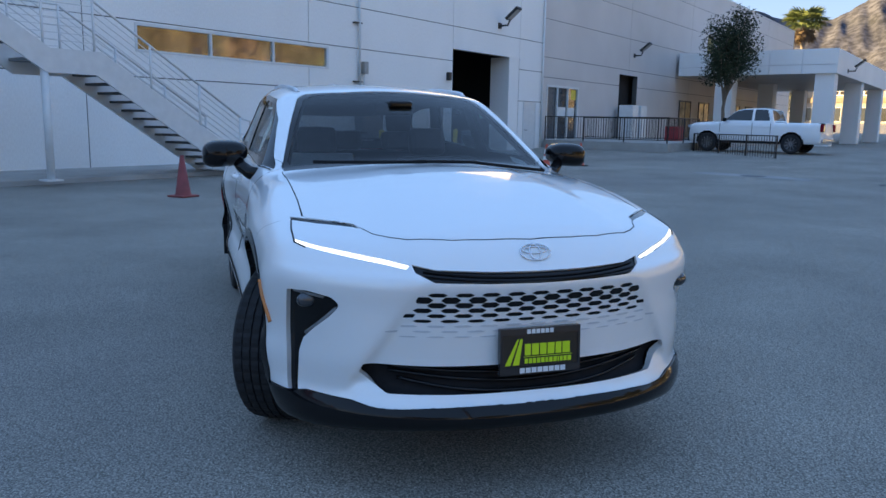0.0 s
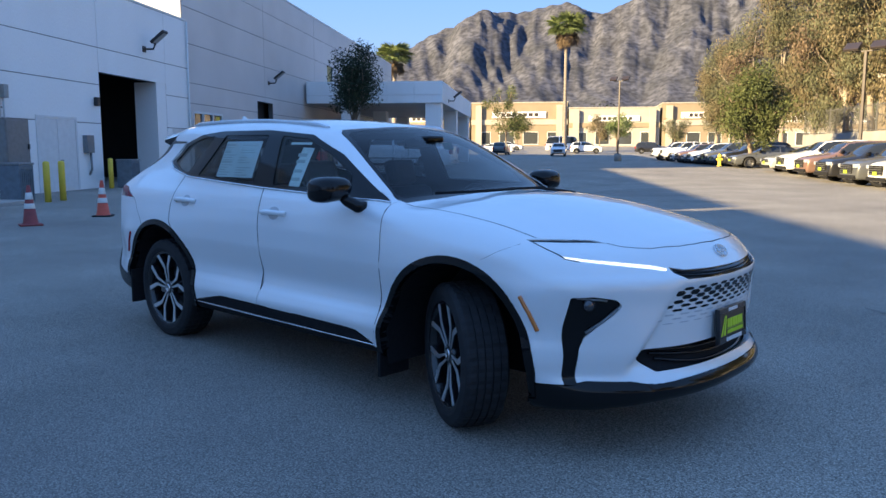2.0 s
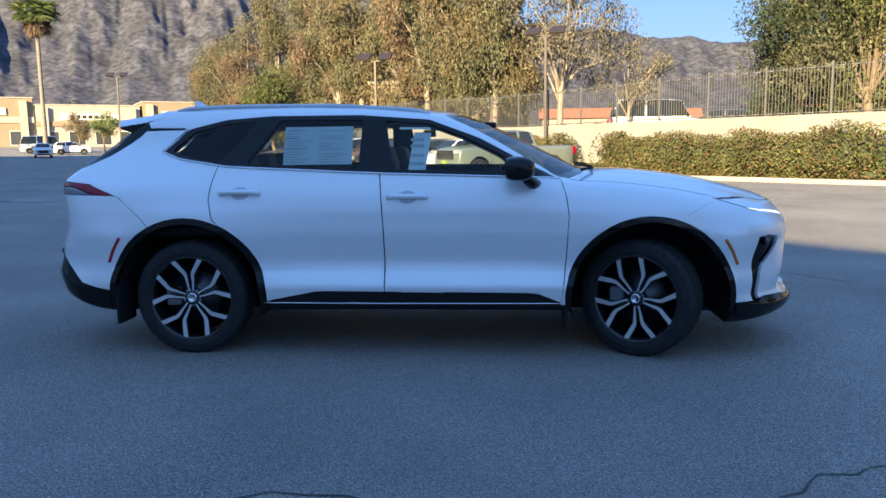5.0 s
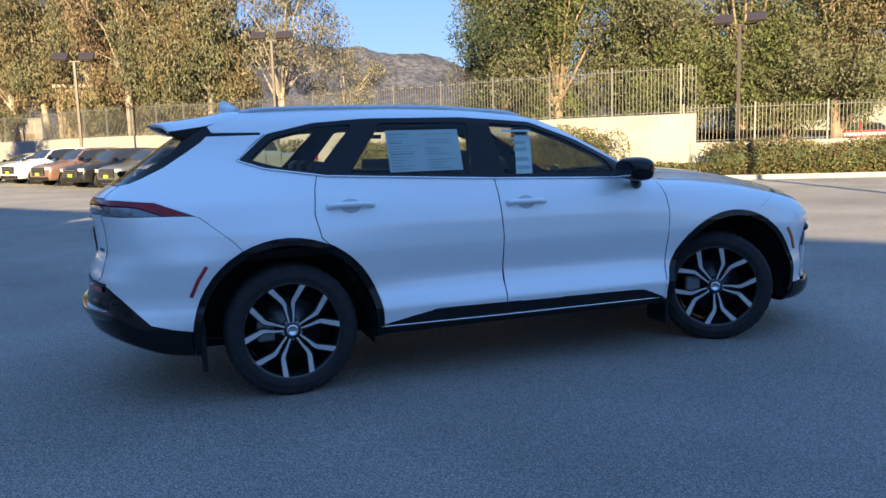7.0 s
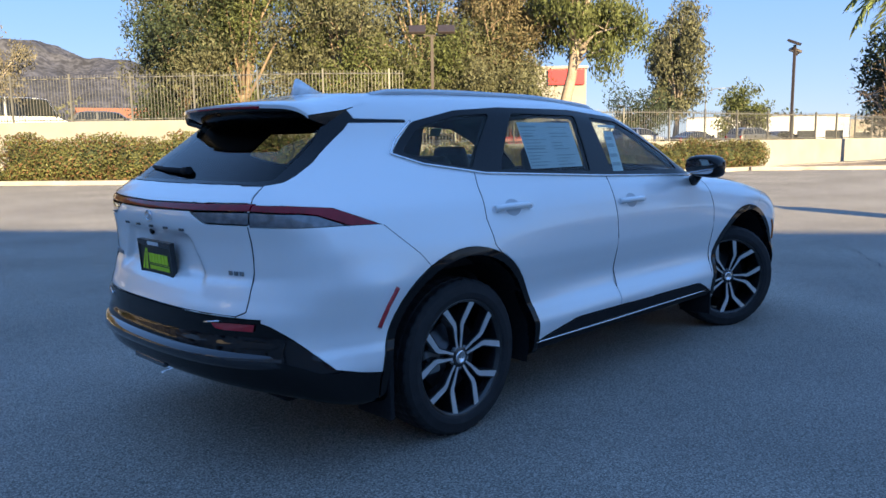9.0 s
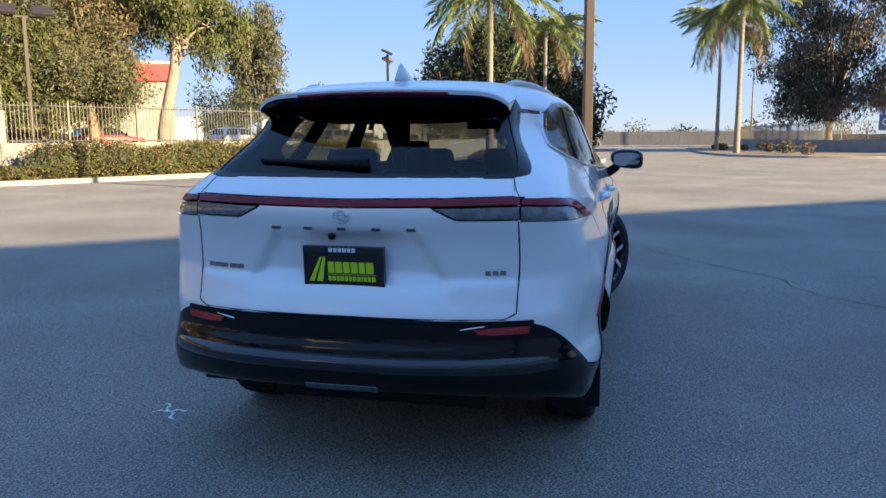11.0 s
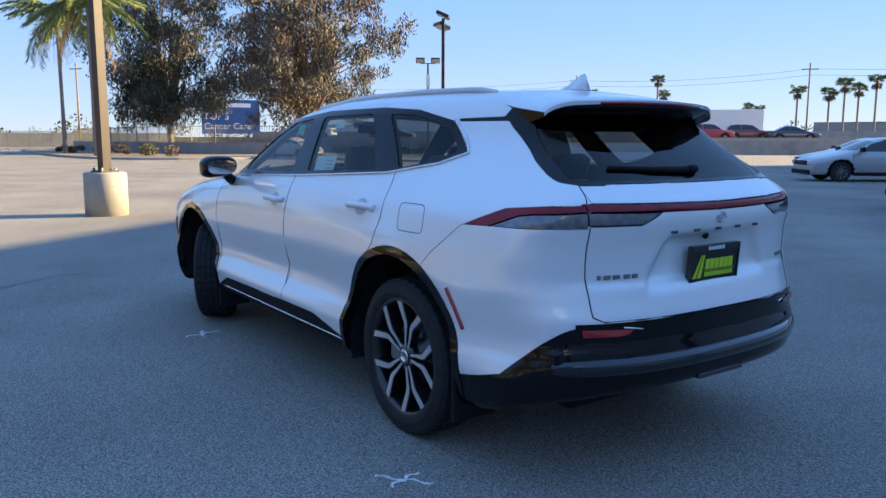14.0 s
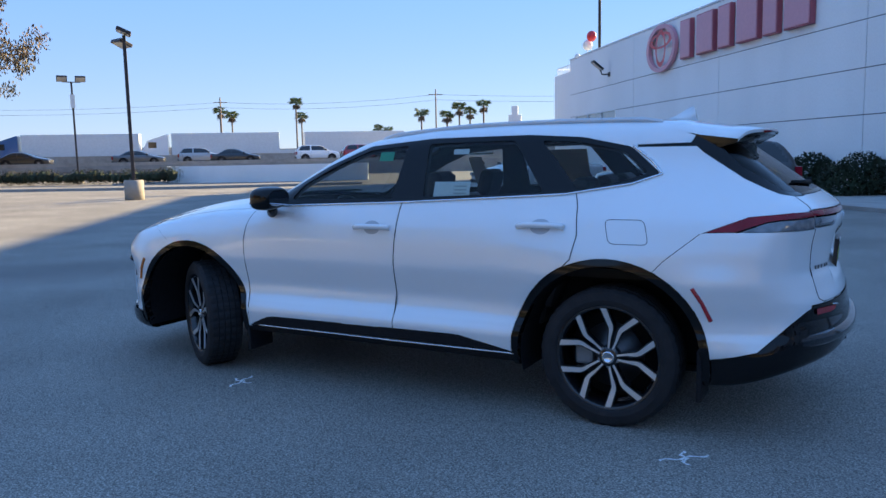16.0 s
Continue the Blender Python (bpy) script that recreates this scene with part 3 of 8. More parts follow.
for i in range(10):
    part("fascia_panel", boxm(-48.2 - (i + 1) * 2.48 + 0.02, -48.2 - i * 2.48, 9.6, 9.68, cz + 4.46, cz + 5.94), M["wall"], can)
for x in (-49.0, -60.0, -71.5):
    for y in (9.0, 3.0):
        struct("canopy_pillar", boxm(x - 0.6, x + 0.6, y - 0.55, y + 0.55, 0, cz + 4.46, 0.01), M["wall"], WING_A, "white clad canopy pillar", "pillar")
for i in range(5):
    w2 = tagged(put(new("window_4"), WING_A), "shop window under the canopy, its lit look painted on the pane", "window", kind="structure")
    # mottled warm pane colour stands in for interior light; nothing glows
    part("pane", boxm(-51.5 - i * 4.2, -49.3 - i * 4.2, -0.16, -0.13, 0.5, 3.0), mat("lit_shop_pane", (0.55, 0.42, 0.25), 0.15, vary=0.6, scale=1.5), w2)
    part("window_frame", pierced(-51.6 - i * 4.2, -49.2 - i * 4.2, 0.4, 3.1, -0.17, -0.1, [(-51.5 - i * 4.2, -50.45 - i * 4.2, 0.5, 3.0), (-50.35 - i * 4.2, -49.3 - i * 4.2, 0.5, 3.0)]), M["black_metal"], w2)
copy_thing(wl0, WING_A @ pose(-52.0, 9.68, 5.0))

# big sign on the south wing: an oval ring and six plain blocks
M["rose"] = mat("dull_red_edge", (0.36, 0.09, 0.12), 0.5, vary=0.05)
sign = empty("wall_sign", WING_B @ pose(0, 0.0, 0), "red oval emblem and row of red sign letters as plain blocks", "sign")
b = bmesh.new()
ring = []
for rr in (1.0, 0.83):
    ring.append([[b.verts.new((28.5 + 1.5 * rr * math.cos(a), yy, 6.13 + 1.06 * rr * math.sin(a))) for a in (2 * math.pi * k / 48 for k in range(48))] for yy in (0.05, 0.22)])
for k in range(48):
    j = (k + 1) % 48
    (o0, o1), (i0, i1) = ring
    for q in ((o0[k], o0[j], o1[j], o1[k]), (i0[j], i0[k], i1[k], i1[j]), (o1[k], o1[j], i1[j], i1[k])):
        b.faces.new(q)
bmesh.ops.recalc_face_normals(b, faces=b.faces)
part("oval_ring", b, [M["pink"]], sign, "pinkish red oval ring")
for sx, rz_ in ((0.36, 0.78), (0.78, 0.34)):
    b = bmesh.new()
    r0, r1 = [], []
    for k in range(40):
        a = 2 * math.pi * k / 40
        for rr, lst in ((1.0, r0), (0.74, r1)):
            lst.append(b.verts.new((28.5 + 1.5 * sx * rr * math.cos(a), 0.2, 6.13 + (0 if sx < 0.5 else 0.35) + 1.06 * rz_ * rr * math.sin(a))))
    for k in range(40):
        b.faces.new((r0[k], r0[(k + 1) % 40], r1[(k + 1) % 40], r1[k]))
    part("emblem_loop", b, M["red"], sign, "red inner loop")
for x0, x1 in ((25.65, 26.5), (23.75, 25.05), (22.45, 23.3), (20.6, 21.95), (19.4, 20.2), (17.6, 18.95)):
    blk = part("letter_block", boxm(x0, x1, 0.04, 0.24, 5.42, 6.95, 0.02), M["pink"], sign, "pinkish red letter-sized block")
    part("edge", pierced(x0 - 0.04, x1 + 0.04, 5.38, 6.99, 0.02, 0.20, [(x0 + 0.005, x1 - 0.005, 5.425, 6.945)]), M["rose"], blk, "dull red return edge")
# flagpole, roof fittings and balloons at the building's end
pole = empty("roof_pole", WING_B @ pose(39.5, -1.0, 7.0), "tall thin dark pole on the roof", "pole")
part("mast", tube(bmesh.new(), [(0, 0, 0), (0, 0, 9)], 0.09, 8), M["black_metal"], pole)
for dx, dz, key, lab in ((44.2, 9.1, "red", "red"), (45.0, 8.65, "white_band", "white")):
    bl = empty("balloon", WING_B @ pose(dx, -2.2, 6.65), lab + " round balloon on a stick above the roof", "balloon", "balloons")
    part("ball", lathe(bmesh.new(), [(0.0001, dz - 6.65 - 0.32)] + [(0.32 * math.cos(a), dz - 6.65 + 0.35 * math.sin(a)) for a in (radians(-75 + 15 * k) for k in range(11))] + [(0.0001, dz - 6.65 + 0.35)], 16), M[key], bl)
    part("stick", tube(bmesh.new(), [(0, 0, 0), (0, 0, dz - 6.95)], 0.02, 6), M["white_metal"], bl)
cam2 = empty("roof_camera", WING_B @ pose(41.5, -0.3, 7.3), "small white camera dome on the roof edge", "camera")
part("dome", lathe(bmesh.new(), [(0.16, 0), (0.18, 0.15), (0.13, 0.28), (0.0001, 0.33)], 12), M["white_band"], cam2)

# ---------- the white crossover ----------
M["paint"] = mat("pearl_white_paint", (0.86, 0.865, 0.87), 0.34, 0.18, vary=0.0, coat=1.0, spec=0.5)
M["gloss_black"] = mat("gloss_black_plastic", (0.006, 0.006, 0.007), 0.07, vary=0.0, spec=0.32)
M["matt_black"] = mat("textured_black_plastic", (0.016, 0.016, 0.018), 0.75, vary=0.15, scale=40, spec=0.12)
M["chrome"] = mat("satin_chrome", (0.75, 0.76, 0.78), 0.18, 1.0, vary=0.0)
M["alloy"] = mat("machined_alloy", (0.74, 0.73, 0.73), 0.38, 0.7, vary=0.05, scale=30)
M["rim_black"] = mat("gloss_black_alloy", (0.012, 0.012, 0.014), 0.25, vary=0.0, coat=0.5)
M["disc"] = mat("brake_disc", (0.09, 0.09, 0.095), 0.4, 0.9, vary=0.1, scale=30)
M["cabin"] = mat("cabin_trim", (0.022, 0.022, 0.024), 0.8, vary=0.15, scale=15)
M["seat"] = mat("dark_leather", (0.03, 0.03, 0.033), 0.55, vary=0.15, scale=20, bump=0.1)
M["tail_red"] = mat("tail_lamp_red", (0.22, 0.002, 0.012), 0.08, vary=0.25, scale=14, spec=0.35, coat=0.1)
M["tail_clear"] = mat("tail_lamp_clear", (0.16, 0.165, 0.18), 0.12, 0.3, vary=0.35, scale=25, coat=1.0)
M["reflector"] = mat("red_reflector", (0.35, 0.01, 0.02), 0.25, vary=0.1, scale=90, coat=0.5)
M["amber"] = mat("amber_marker", (0.55, 0.17, 0.03), 0.2, vary=0.1, coat=0.6)
M["drl"] = mat("daytime_light", (0.90, 0.95, 1.0), 0.3, vary=0.0, emit=0.25)
M["lens_dark"] = mat("dark_lens", (0.05, 0.055, 0.065), 0.06, 0.4, vary=0.3, scale=30, coat=1.0)
M["windscreen"] = glass_mat("windscreen", (0.36, 0.39, 0.41), 1.52)
M["side_glass"] = glass_mat("side_glass", (0.84, 0.88, 0.87), 1.52)
M["privacy"] = glass_mat("privacy_glass", (0.38, 0.41, 0.42), 1.52)
M["privacy_side"] = glass_mat("tinted_door_glass", (0.72, 0.76, 0.76), 1.52)
M["badge"] = mat("dark_chrome", (0.16, 0.165, 0.175), 0.2, 0.9, vary=0.0)
M["paper"] = mat("printed_paper", (0.66, 0.76, 0.73), 0.6, vary=0.03)
M["print"] = mat("grey_print", (0.42, 0.50, 0.48), 0.6, vary=0.1)
M["plate_black"] = mat("plate_black", (0.012, 0.013, 0.013), 0.35, vary=0.0)
M["lime"] = mat("lime_print", (0.55, 0.75, 0.02), 0.4, vary=0.0)
M["plate_white"] = mat("white_print", (0.70, 0.72, 0.74), 0.4, vary=0.0)


def spline(xs, ys):
    """A smooth monotone curve through knots."""
    xs, ys = np.array(xs, float), np.array(ys, float)
    d = np.diff(ys) / np.diff(xs)
    s = np.zeros_like(xs)
    s[0], s[-1] = d[0], d[-1]
    w = np.diff(xs)
    for i in range(1, len(xs) - 1):
        if d[i - 1] * d[i] > 0:
            a, b = 2 * w[i] + w[i - 1], w[i] + 2 * w[i - 1]
            s[i] = (a + b) / (a / d[i - 1] + b / d[i])

    def f(x):
        x = np.clip(x, xs[0], xs[-1])
        i = np.clip(np.searchsorted(xs, x) - 1, 0, len(xs) - 2)
        h = w[i]
        t = (x - xs[i]) / h
        return ((1 + 2 * t) * (1 - t) ** 2 * ys[i] + t * (1 - t) ** 2 * h * s[i] + t * t * (3 - 2 * t) * ys[i + 1] + t * t * (t - 1) * h * s[i + 1])
    return f


top_line = spline([-2.6, -2.08, -1.7, -1.2, -0.7, -0.3, 0.05, 0.28, 0.45, 0.62, 0.98, 1.12, 1.24, 1.45, 1.776, 2.0, 2.2, 2.3, 2.4, 2.46, 2.6],
                  [1.46, 1.545, 1.592, 1.613, 1.616, 1.607, 1.580, 1.548, 1.492, 1.418, 1.238, 1.172, 1.150, 1.139, 1.103, 1.062, 1.015, 0.987, 0.950, 0.920, 0.82])
side_line = spline([0.1, 0.18, 0.25, 0.34, 0.43, 0.50, 0.555, 0.60, 0.70, 0.80, 0.90, 1.0, 1.08, 1.15, 1.2, 1.3, 1.4, 1.5, 1.56, 1.64, 1.75],
                   [0.82, 0.86, 0.90, 0.928, 0.936, 0.916, 0.895, 0.891, 0.903, 0.916, 0.915, 0.900, 0.875, 0.843, 0.825, 0.788, 0.746, 0.700, 0.665, 0.60, 0.5])
taper = spline([-2.7, -2.4, -2.2, -1.9, -1.5, -0.8, 0, 0.8, 1.5, 1.9, 2.15, 2.4, 2.7], [0.84, 0.895, 0.94, 0.98, 1.0, 0.998, 0.995, 1.0, 1.006, 0.99, 0.955, 0.90, 0.82])
roof_taper = spline([-2.5, -2.0, -1.6, -1.0, -0.5, 0, 0.3, 0.8, 2.5], [0.66, 0.745, 0.83, 0.957, 1.0, 0.99, 0.97, 0.95, 0.95])
nose_line = spline([0.1, 0.2, 0.26, 0.32, 0.40, 0.5, 0.6, 0.7, 0.78, 0.815, 0.853, 0.90, 0.95, 1.1], [2.42, 2.48, 2.535, 2.55, 2.515, 2.525, 2.52, 2.515, 2.52, 2.515, 2.485, 2.46, 2.43, 2.3])
tail_line = spline([0.1, 0.25, 0.33, 0.42, 0.50, 0.56, 0.60, 0.68, 0.75, 0.85, 0.95, 1.05, 1.10, 1.13, 1.16, 1.2, 1.3, 1.4, 1.5, 1.6, 1.75],
                   [2.30, 2.40, 2.455, 2.495, 2.515, 2.505, 2.492, 2.486, 2.466, 2.446, 2.448, 2.460, 2.452, 2.430, 2.390, 2.327, 2.19, 2.05, 1.91, 1.77, 1.56])

floor_line = spline([-2.7, -2.5, -2.3, -1.98, -1.6, -0.9, 0, 0.9, 1.6, 1.95, 2.25, 2.45, 2.7], [0.42, 0.405, 0.37, 0.285, 0.27, 0.285, 0.29, 0.29, 0.26, 0.225, 0.25, 0.275, 0.29])


def sig(t):
    return 1 / (1 + np.exp(-np.clip(t, -40, 40)))


def smax(a, b, k):
    h = np.clip(k - np.abs(a - b), 0, None) / k
    return np.maximum(a, b) + h * h * k * 0.25


def solid(x, y, z):
    """Below zero inside the car's body, above zero outside."""
    a = np.sqrt(y * y + 1e-8)
    s = np.clip((z - 1.05) / 0.35, 0, 1)
    s = s * s * (3 - 2 * s)
    flare = 0.032 * (np.exp(-((x - 1.42) / 0.45) ** 2) + 1.1 * np.exp(-((x + 1.42) / 0.48) ** 2)) * np.exp(-((z - 0.68) / 0.26) ** 4)
    flare = flare + 0.038 * np.exp(-((x - 1.98) / 0.17) ** 2) * np.exp(-((z - 0.60) / 0.22) ** 4)
    flare = flare + 0.030 * np.exp(-((x + 1.94) / 0.17) ** 2) * np.exp(-((z - 0.64) / 0.20) ** 4)
    half = side_line(z) * taper(x) * (1 - (1 - roof_taper(x)) * s) + flare
    door = sig((x + 0.72) / 0.10) * sig((0.93 - x) / 0.08)
    half = half + door * (0.010 * np.exp(-((z - 0.465) / 0.05) ** 2) - 0.010 * np.exp(-((z - 0.62) / 0.085) ** 2))
    f_side = a - half
    dome = 0.010 * sig((0.50 - 0.16 * (2.4 - x) - a) / 0.03) * sig((x - 1.3) / 0.05)
    f_top = (z - (top_line(x + 0.30 * y * y) - 0.10 * y * y + dome)) / 1.12
    mouth = (0.010 + 0.026 * np.clip((0.77 - z) / 0.24, 0, 1)) * sig((0.672 - 0.62 * (z - 0.40) - a) / 0.012) * sig((0.785 - z) / 0.010) * sig((z - 0.42) / 0.012)
    corner = 0.9 * np.clip(a - 0.6, 0, None) ** 2 * sig((0.66 - z) / 0.04)
    f_nose = (x - (nose_line(z) - 0.5 * a ** 2.5 - corner - mouth)) / 1.15
    recess = 0.034 * sig((0.985 - z) / 0.008) * sig((z - 0.80) / 0.016) * sig((0.275 + 0.6 * (0.985 - z) - a) / 0.011)
    step = 0.010 * sig((z - 0.812) / 0.006) * sig((1.0 - z) / 0.05) * sig((0.66 - a) / 0.03)
    f_tail = (-x - (tail_line(z) - 0.13 * y * y - 0.28 * y ** 4 - recess - step)) / 1.12
    f = smax(f_side, f_top, 0.085)
    f = smax(f, f_nose, 0.075)
    f = smax(f, f_tail, 0.075)
    return smax(f, floor_line(x) - z, 0.04)


def slope(p, fn=solid):
    e = 0.002
    g = np.empty_like(p)
    for k in range(3):
        d = np.zeros(3)
        d[k] = e
        q, r = p + d, p - d
        g[:, k] = (fn(q[:, 0], q[:, 1], q[:, 2]) - fn(r[:, 0], r[:, 1], r[:, 2])) / (2 * e)
    return g


def shell_mesh(h=0.0185, fn=solid, tail=-2.62, nose=2.64, low=0.14, high=1.70, wide=1.03):
    """The skin of the body's half (y from 0 up), as points and quads."""
    xs, ys, zs = np.arange(tail, nose, h), np.arange(-2.5 * h, wide, h), np.arange(low, high, h)
    v = fn(xs[:, None, None], ys[None, :, None], zs[None, None, :])
    neg = v < 0
    nx, ny, nz = (n - 1 for n in v.shape)
    cnt, acc = np.zeros((nx, ny, nz)), np.zeros((nx, ny, nz, 3))
    for ax in range(3):
        lo, hi = [slice(None)] * 3, [slice(None)] * 3
        lo[ax], hi[ax] = slice(0, -1), slice(1, None)
        a, b = v[tuple(lo)], v[tuple(hi)]
        cross = neg[tuple(lo)] != neg[tuple(hi)]
        with np.errstate(divide="ignore", invalid="ignore"):
            t = np.where(cross, a / (a - b), 0)
        o = [i for i in range(3) if i != ax]
        for d0 in (0, 1):
            for d1 in (0, 1):
                sl = [slice(None)] * 3
                for k, d in zip(o, (d0, d1)):
                    sl[k] = slice(d, d + (nx, ny, nz)[k])
                c, tt = cross[tuple(sl)], t[tuple(sl)]
                cnt += c
                acc[..., ax] += c * tt
                acc[..., o[0]] += c * d0
                acc[..., o[1]] += c * d1
    act = cnt > 0
    idx = -np.ones(act.shape, int)
    idx[act] = np.arange(act.sum())
    cell = np.argwhere(act)
    p = np.array([xs[0], ys[0], zs[0]]) + h * (cell + acc[act] / cnt[act][:, None])
    for _ in range(4):
        g = slope(p, fn)
        f = fn(p[:, 0], p[:, 1], p[:, 2])
        p -= np.clip(f / np.maximum((g * g).sum(1), 0.2), -h, h)[:, None] * g
    quads = []
    for ax in range(3):
        o = [(ax + 1) % 3, (ax + 2) % 3]
        lo, hi = [slice(None)] * 3, [slice(None)] * 3
        lo[ax], hi[ax] = slice(0, -1), slice(1, None)
        w = np.argwhere(neg[tuple(lo)] != neg[tuple(hi)])
        w = w[(w[:, o[0]] > 0) & (w[:, o[1]] > 0) & (w[:, o[0]] < (nx, ny, nz)[o[0]]) & (w[:, o[1]] < (nx, ny, nz)[o[1]])]
        c = []
        for d0, d1 in ((0, 0), (1, 0), (1, 1), (0, 1)):
            q = w.copy()
            q[:, o[0]] -= d0
            q[:, o[1]] -= d1
            c.append(idx[q[:, 0], q[:, 1], q[:, 2]])
        q = np.stack(c, 1)
        up = neg[w[:, 0], w[:, 1], w[:, 2]]
        q[~up] = q[~up][:, ::-1]
        quads.append(q)
    return p, np.concatenate(quads)


def inside(poly, u, v):
    ok, j = False, len(poly) - 1
    for i in range(len(poly)):
        (a, b), (c, d) = poly[i], poly[j]
        if (b > v) != (d > v) and u < (c - a) * (v - b) / (d - b) + a:
            ok = not ok
        j = i
    return ok


AXES = {"s": (0, 2), "f": (1, 2), "r": (1, 2), "t": (0, 1)}
SEEN = {"s": lambda c: c.y > 0.3, "f": lambda c: c.x > 1.5 and c.z < 1.1, "r": lambda c: c.x < -1.5, "t": lambda c: c.z > 0.85}


def arc(cx, cz, r, a0, a1, n=28):
    return [(cx + r * math.cos(radians(a0 + (a1 - a0) * i / n)), cz + r * math.sin(radians(a0 + (a1 - a0) * i / n))) for i in range(n + 1)]


def rounded(pts, r=0.02, n=3):
    """The outline with its corners cut round."""
    out = []
    k = len(pts)
    for i in range(k):
        p, a, b = Vector(pts[i]), Vector(pts[i - 1]), Vector(pts[(i + 1) % k])
        ra, rb = min(r, (a - p).length * 0.45), min(r, (b - p).length * 0.45)
        s, e = p + (a - p).normalized() * ra, p + (b - p).normalized() * rb
        for j in range(n + 1):
            t = j / n
            q = s * (1 - t) ** 2 + p * 2 * t * (1 - t) + e * t * t
            out.append((q.x, q.y))
    return out


# outlines on the body: side (x, z), front and rear (y, z), top (x, y)
GLASS_Q = rounded([(-1.575, 1.308), (-1.435, 1.425), (-1.20, 1.478), (-0.985, 1.492), (-1.225, 1.226), (-1.42, 1.262)], 0.03)
GLASS_R = rounded([(-1.04, 1.215), (-0.31, 1.185), (-0.295, 1.490), (-0.83, 1.495)], 0.02)
GLASS_F = rounded([(-0.095, 1.175), (-0.15, 1.485), (0.12, 1.462), (0.35, 1.378), (0.60, 1.255), (0.66, 1.165)], 0.02)
DLO = rounded([(-1.635, 1.304), (-1.47, 1.448), (-1.21, 1.505), (-0.91, 1.525), (-0.316, 1.523), (0.13, 1.488), (0.45, 1.368), (0.74, 1.212), (0.945, 1.105), (0.88, 1.118),
               (-0.185, 1.156), (-1.165, 1.205), (-1.50, 1.255)], 0.02)
DOOR_F = [(-0.176, 1.20), (-0.16, 1.0), (-0.147, 0.82), (-0.143, 0.338), (0.955, 0.338), (0.985, 0.62), (0.999, 0.89), (0.985, 1.0), (0.955, 1.13), (0.7, 1.20)]
DOOR_R = [(-0.176, 1.20), (-0.16, 1.0), (-0.147, 0.82), (-0.143, 0.338), (-0.94, 0.338), (-0.915, 0.46), (-1.0, 0.62), (-1.12, 0.76), (-1.235, 0.875), (-1.262, 1.0), (-1.245, 1.14), (-1.225, 1.21), (-1.1, 1.26)]
CLAD = rounded([(-0.925, 0.348), (-0.575, 0.418), (0.80, 0.410), (0.955, 0.348)], 0.02)
ARCH_R, ARCH_F = (-1.42, 0.37, 0.474, 0.518), (1.492, 0.37, 0.474, 0.516)
SILL = 0.338
FOG = rounded([(0.862, 0.752), (0.80, 0.757), (0.723, 0.742), (0.700, 0.722), (0.698, 0.706), (0.723, 0.672), (0.776, 0.615), (0.807, 0.572), (0.822, 0.515), (0.827, 0.36), (0.860, 0.352)], 0.008)
BACK_S = [(-1.50, 1.458), (-1.76, 1.462), (-1.80, 1.53), (-2.5, 1.53), (-2.5, 1.186), (-2.26, 1.188), (-2.20, 1.200), (-2.14, 1.224), (-2.03, 1.275), (-1.90, 1.357), (-1.825, 1.408), (-1.79, 1.440), (-1.50, 1.442)]
LAMP_LINE = [(1.868, 0.812), (1.968, 0.722), (2.049, 0.648), (2.100, 0.603), (2.160, 0.581), (2.123, 0.612), (2.01, 0.727), (1.903, 0.815)]
DRL = [(0.822, 0.924), (0.75, 0.911), (0.643, 0.897), (0.537, 0.881), (0.460, 0.864), (0.476, 0.852), (0.543, 0.864), (0.649, 0.881), (0.755, 0.898), (0.821, 0.910)]
SLIT = [(-0.1, 0.845), (0.0, 0.845), (0.18, 0.847), (0.378, 0.853), (0.454, 0.868), (0.447, 0.842), (0.387, 0.811), (0.19, 0.806), (0.0, 0.803), (-0.1, 0.803)]
LOWER = rounded([(-0.3, 0.503), (0.0, 0.503), (0.40, 0.503), (0.620, 0.508), (0.636, 0.474), (0.60, 0.445), (0.541, 0.400), (0.34, 0.401), (0.0, 0.402), (-0.3, 0.402)], 0.01)
TAILGATE = [(-0.1, 0.685), (0.60, 0.681), (0.640, 0.702), (0.646, 0.9), (0.640, 1.09), (0.625, 1.13), (0.605, 1.22), (-0.1, 1.22)]
GLASS_T = [(-0.1, 1.205), (0.55, 1.205), (0.617, 1.214), (0.60, 1.27), (0.56, 1.356), (0.53, 1.44), (0.47, 1.515), (-0.1, 1.525)]
BACK_BLACK = [(-0.1, 1.19), (0.60, 1.192), (0.648, 1.212), (0.63, 1.32), (0.60, 1.45), (0.545, 1.55), (-0.1, 1.57)]
BAR = [(-0.1, 1.116), (0.0, 1.116), (0.646, 1.126), (0.9, 1.115), (0.9, 1.080), (0.646, 1.094), (0.0, 1.086), (-0.1, 1.086)]
LAMP_T = [(0.335, 1.086), (0.66, 1.094), (0.9, 1.085), (0.9, 1.036), (0.655, 1.042), (0.425, 1.042)]
LAMP_S = [(-2.5, 1.125), (-2.25, 1.118), (-2.08, 1.102), (-1.872, 1.022), (-2.05, 1.028), (-2.5, 1.034)]
LAMP_S_RED = [(-2.28, 1.13), (-2.08, 1.104), (-1.86, 1.020), (-2.02, 1.024), (-2.16, 1.076), (-2.28, 1.094)]
BUMP_R = [(-0.1, 0.674), (0.70, 0.678), (0.745, 0.660), (0.9, 0.61), (0.9, 0.1), (-0.1, 0.1)]
BUMP_S = [(-2.7, 0.686), (-2.38, 0.678), (-2.335, 0.652), (-2.274, 0.60), (-2.137, 0.468), (-2.03, 0.440), (-1.91, 0.418), (-1.88, 0.415), (-1.88, 0.1), (-2.7, 0.1)]
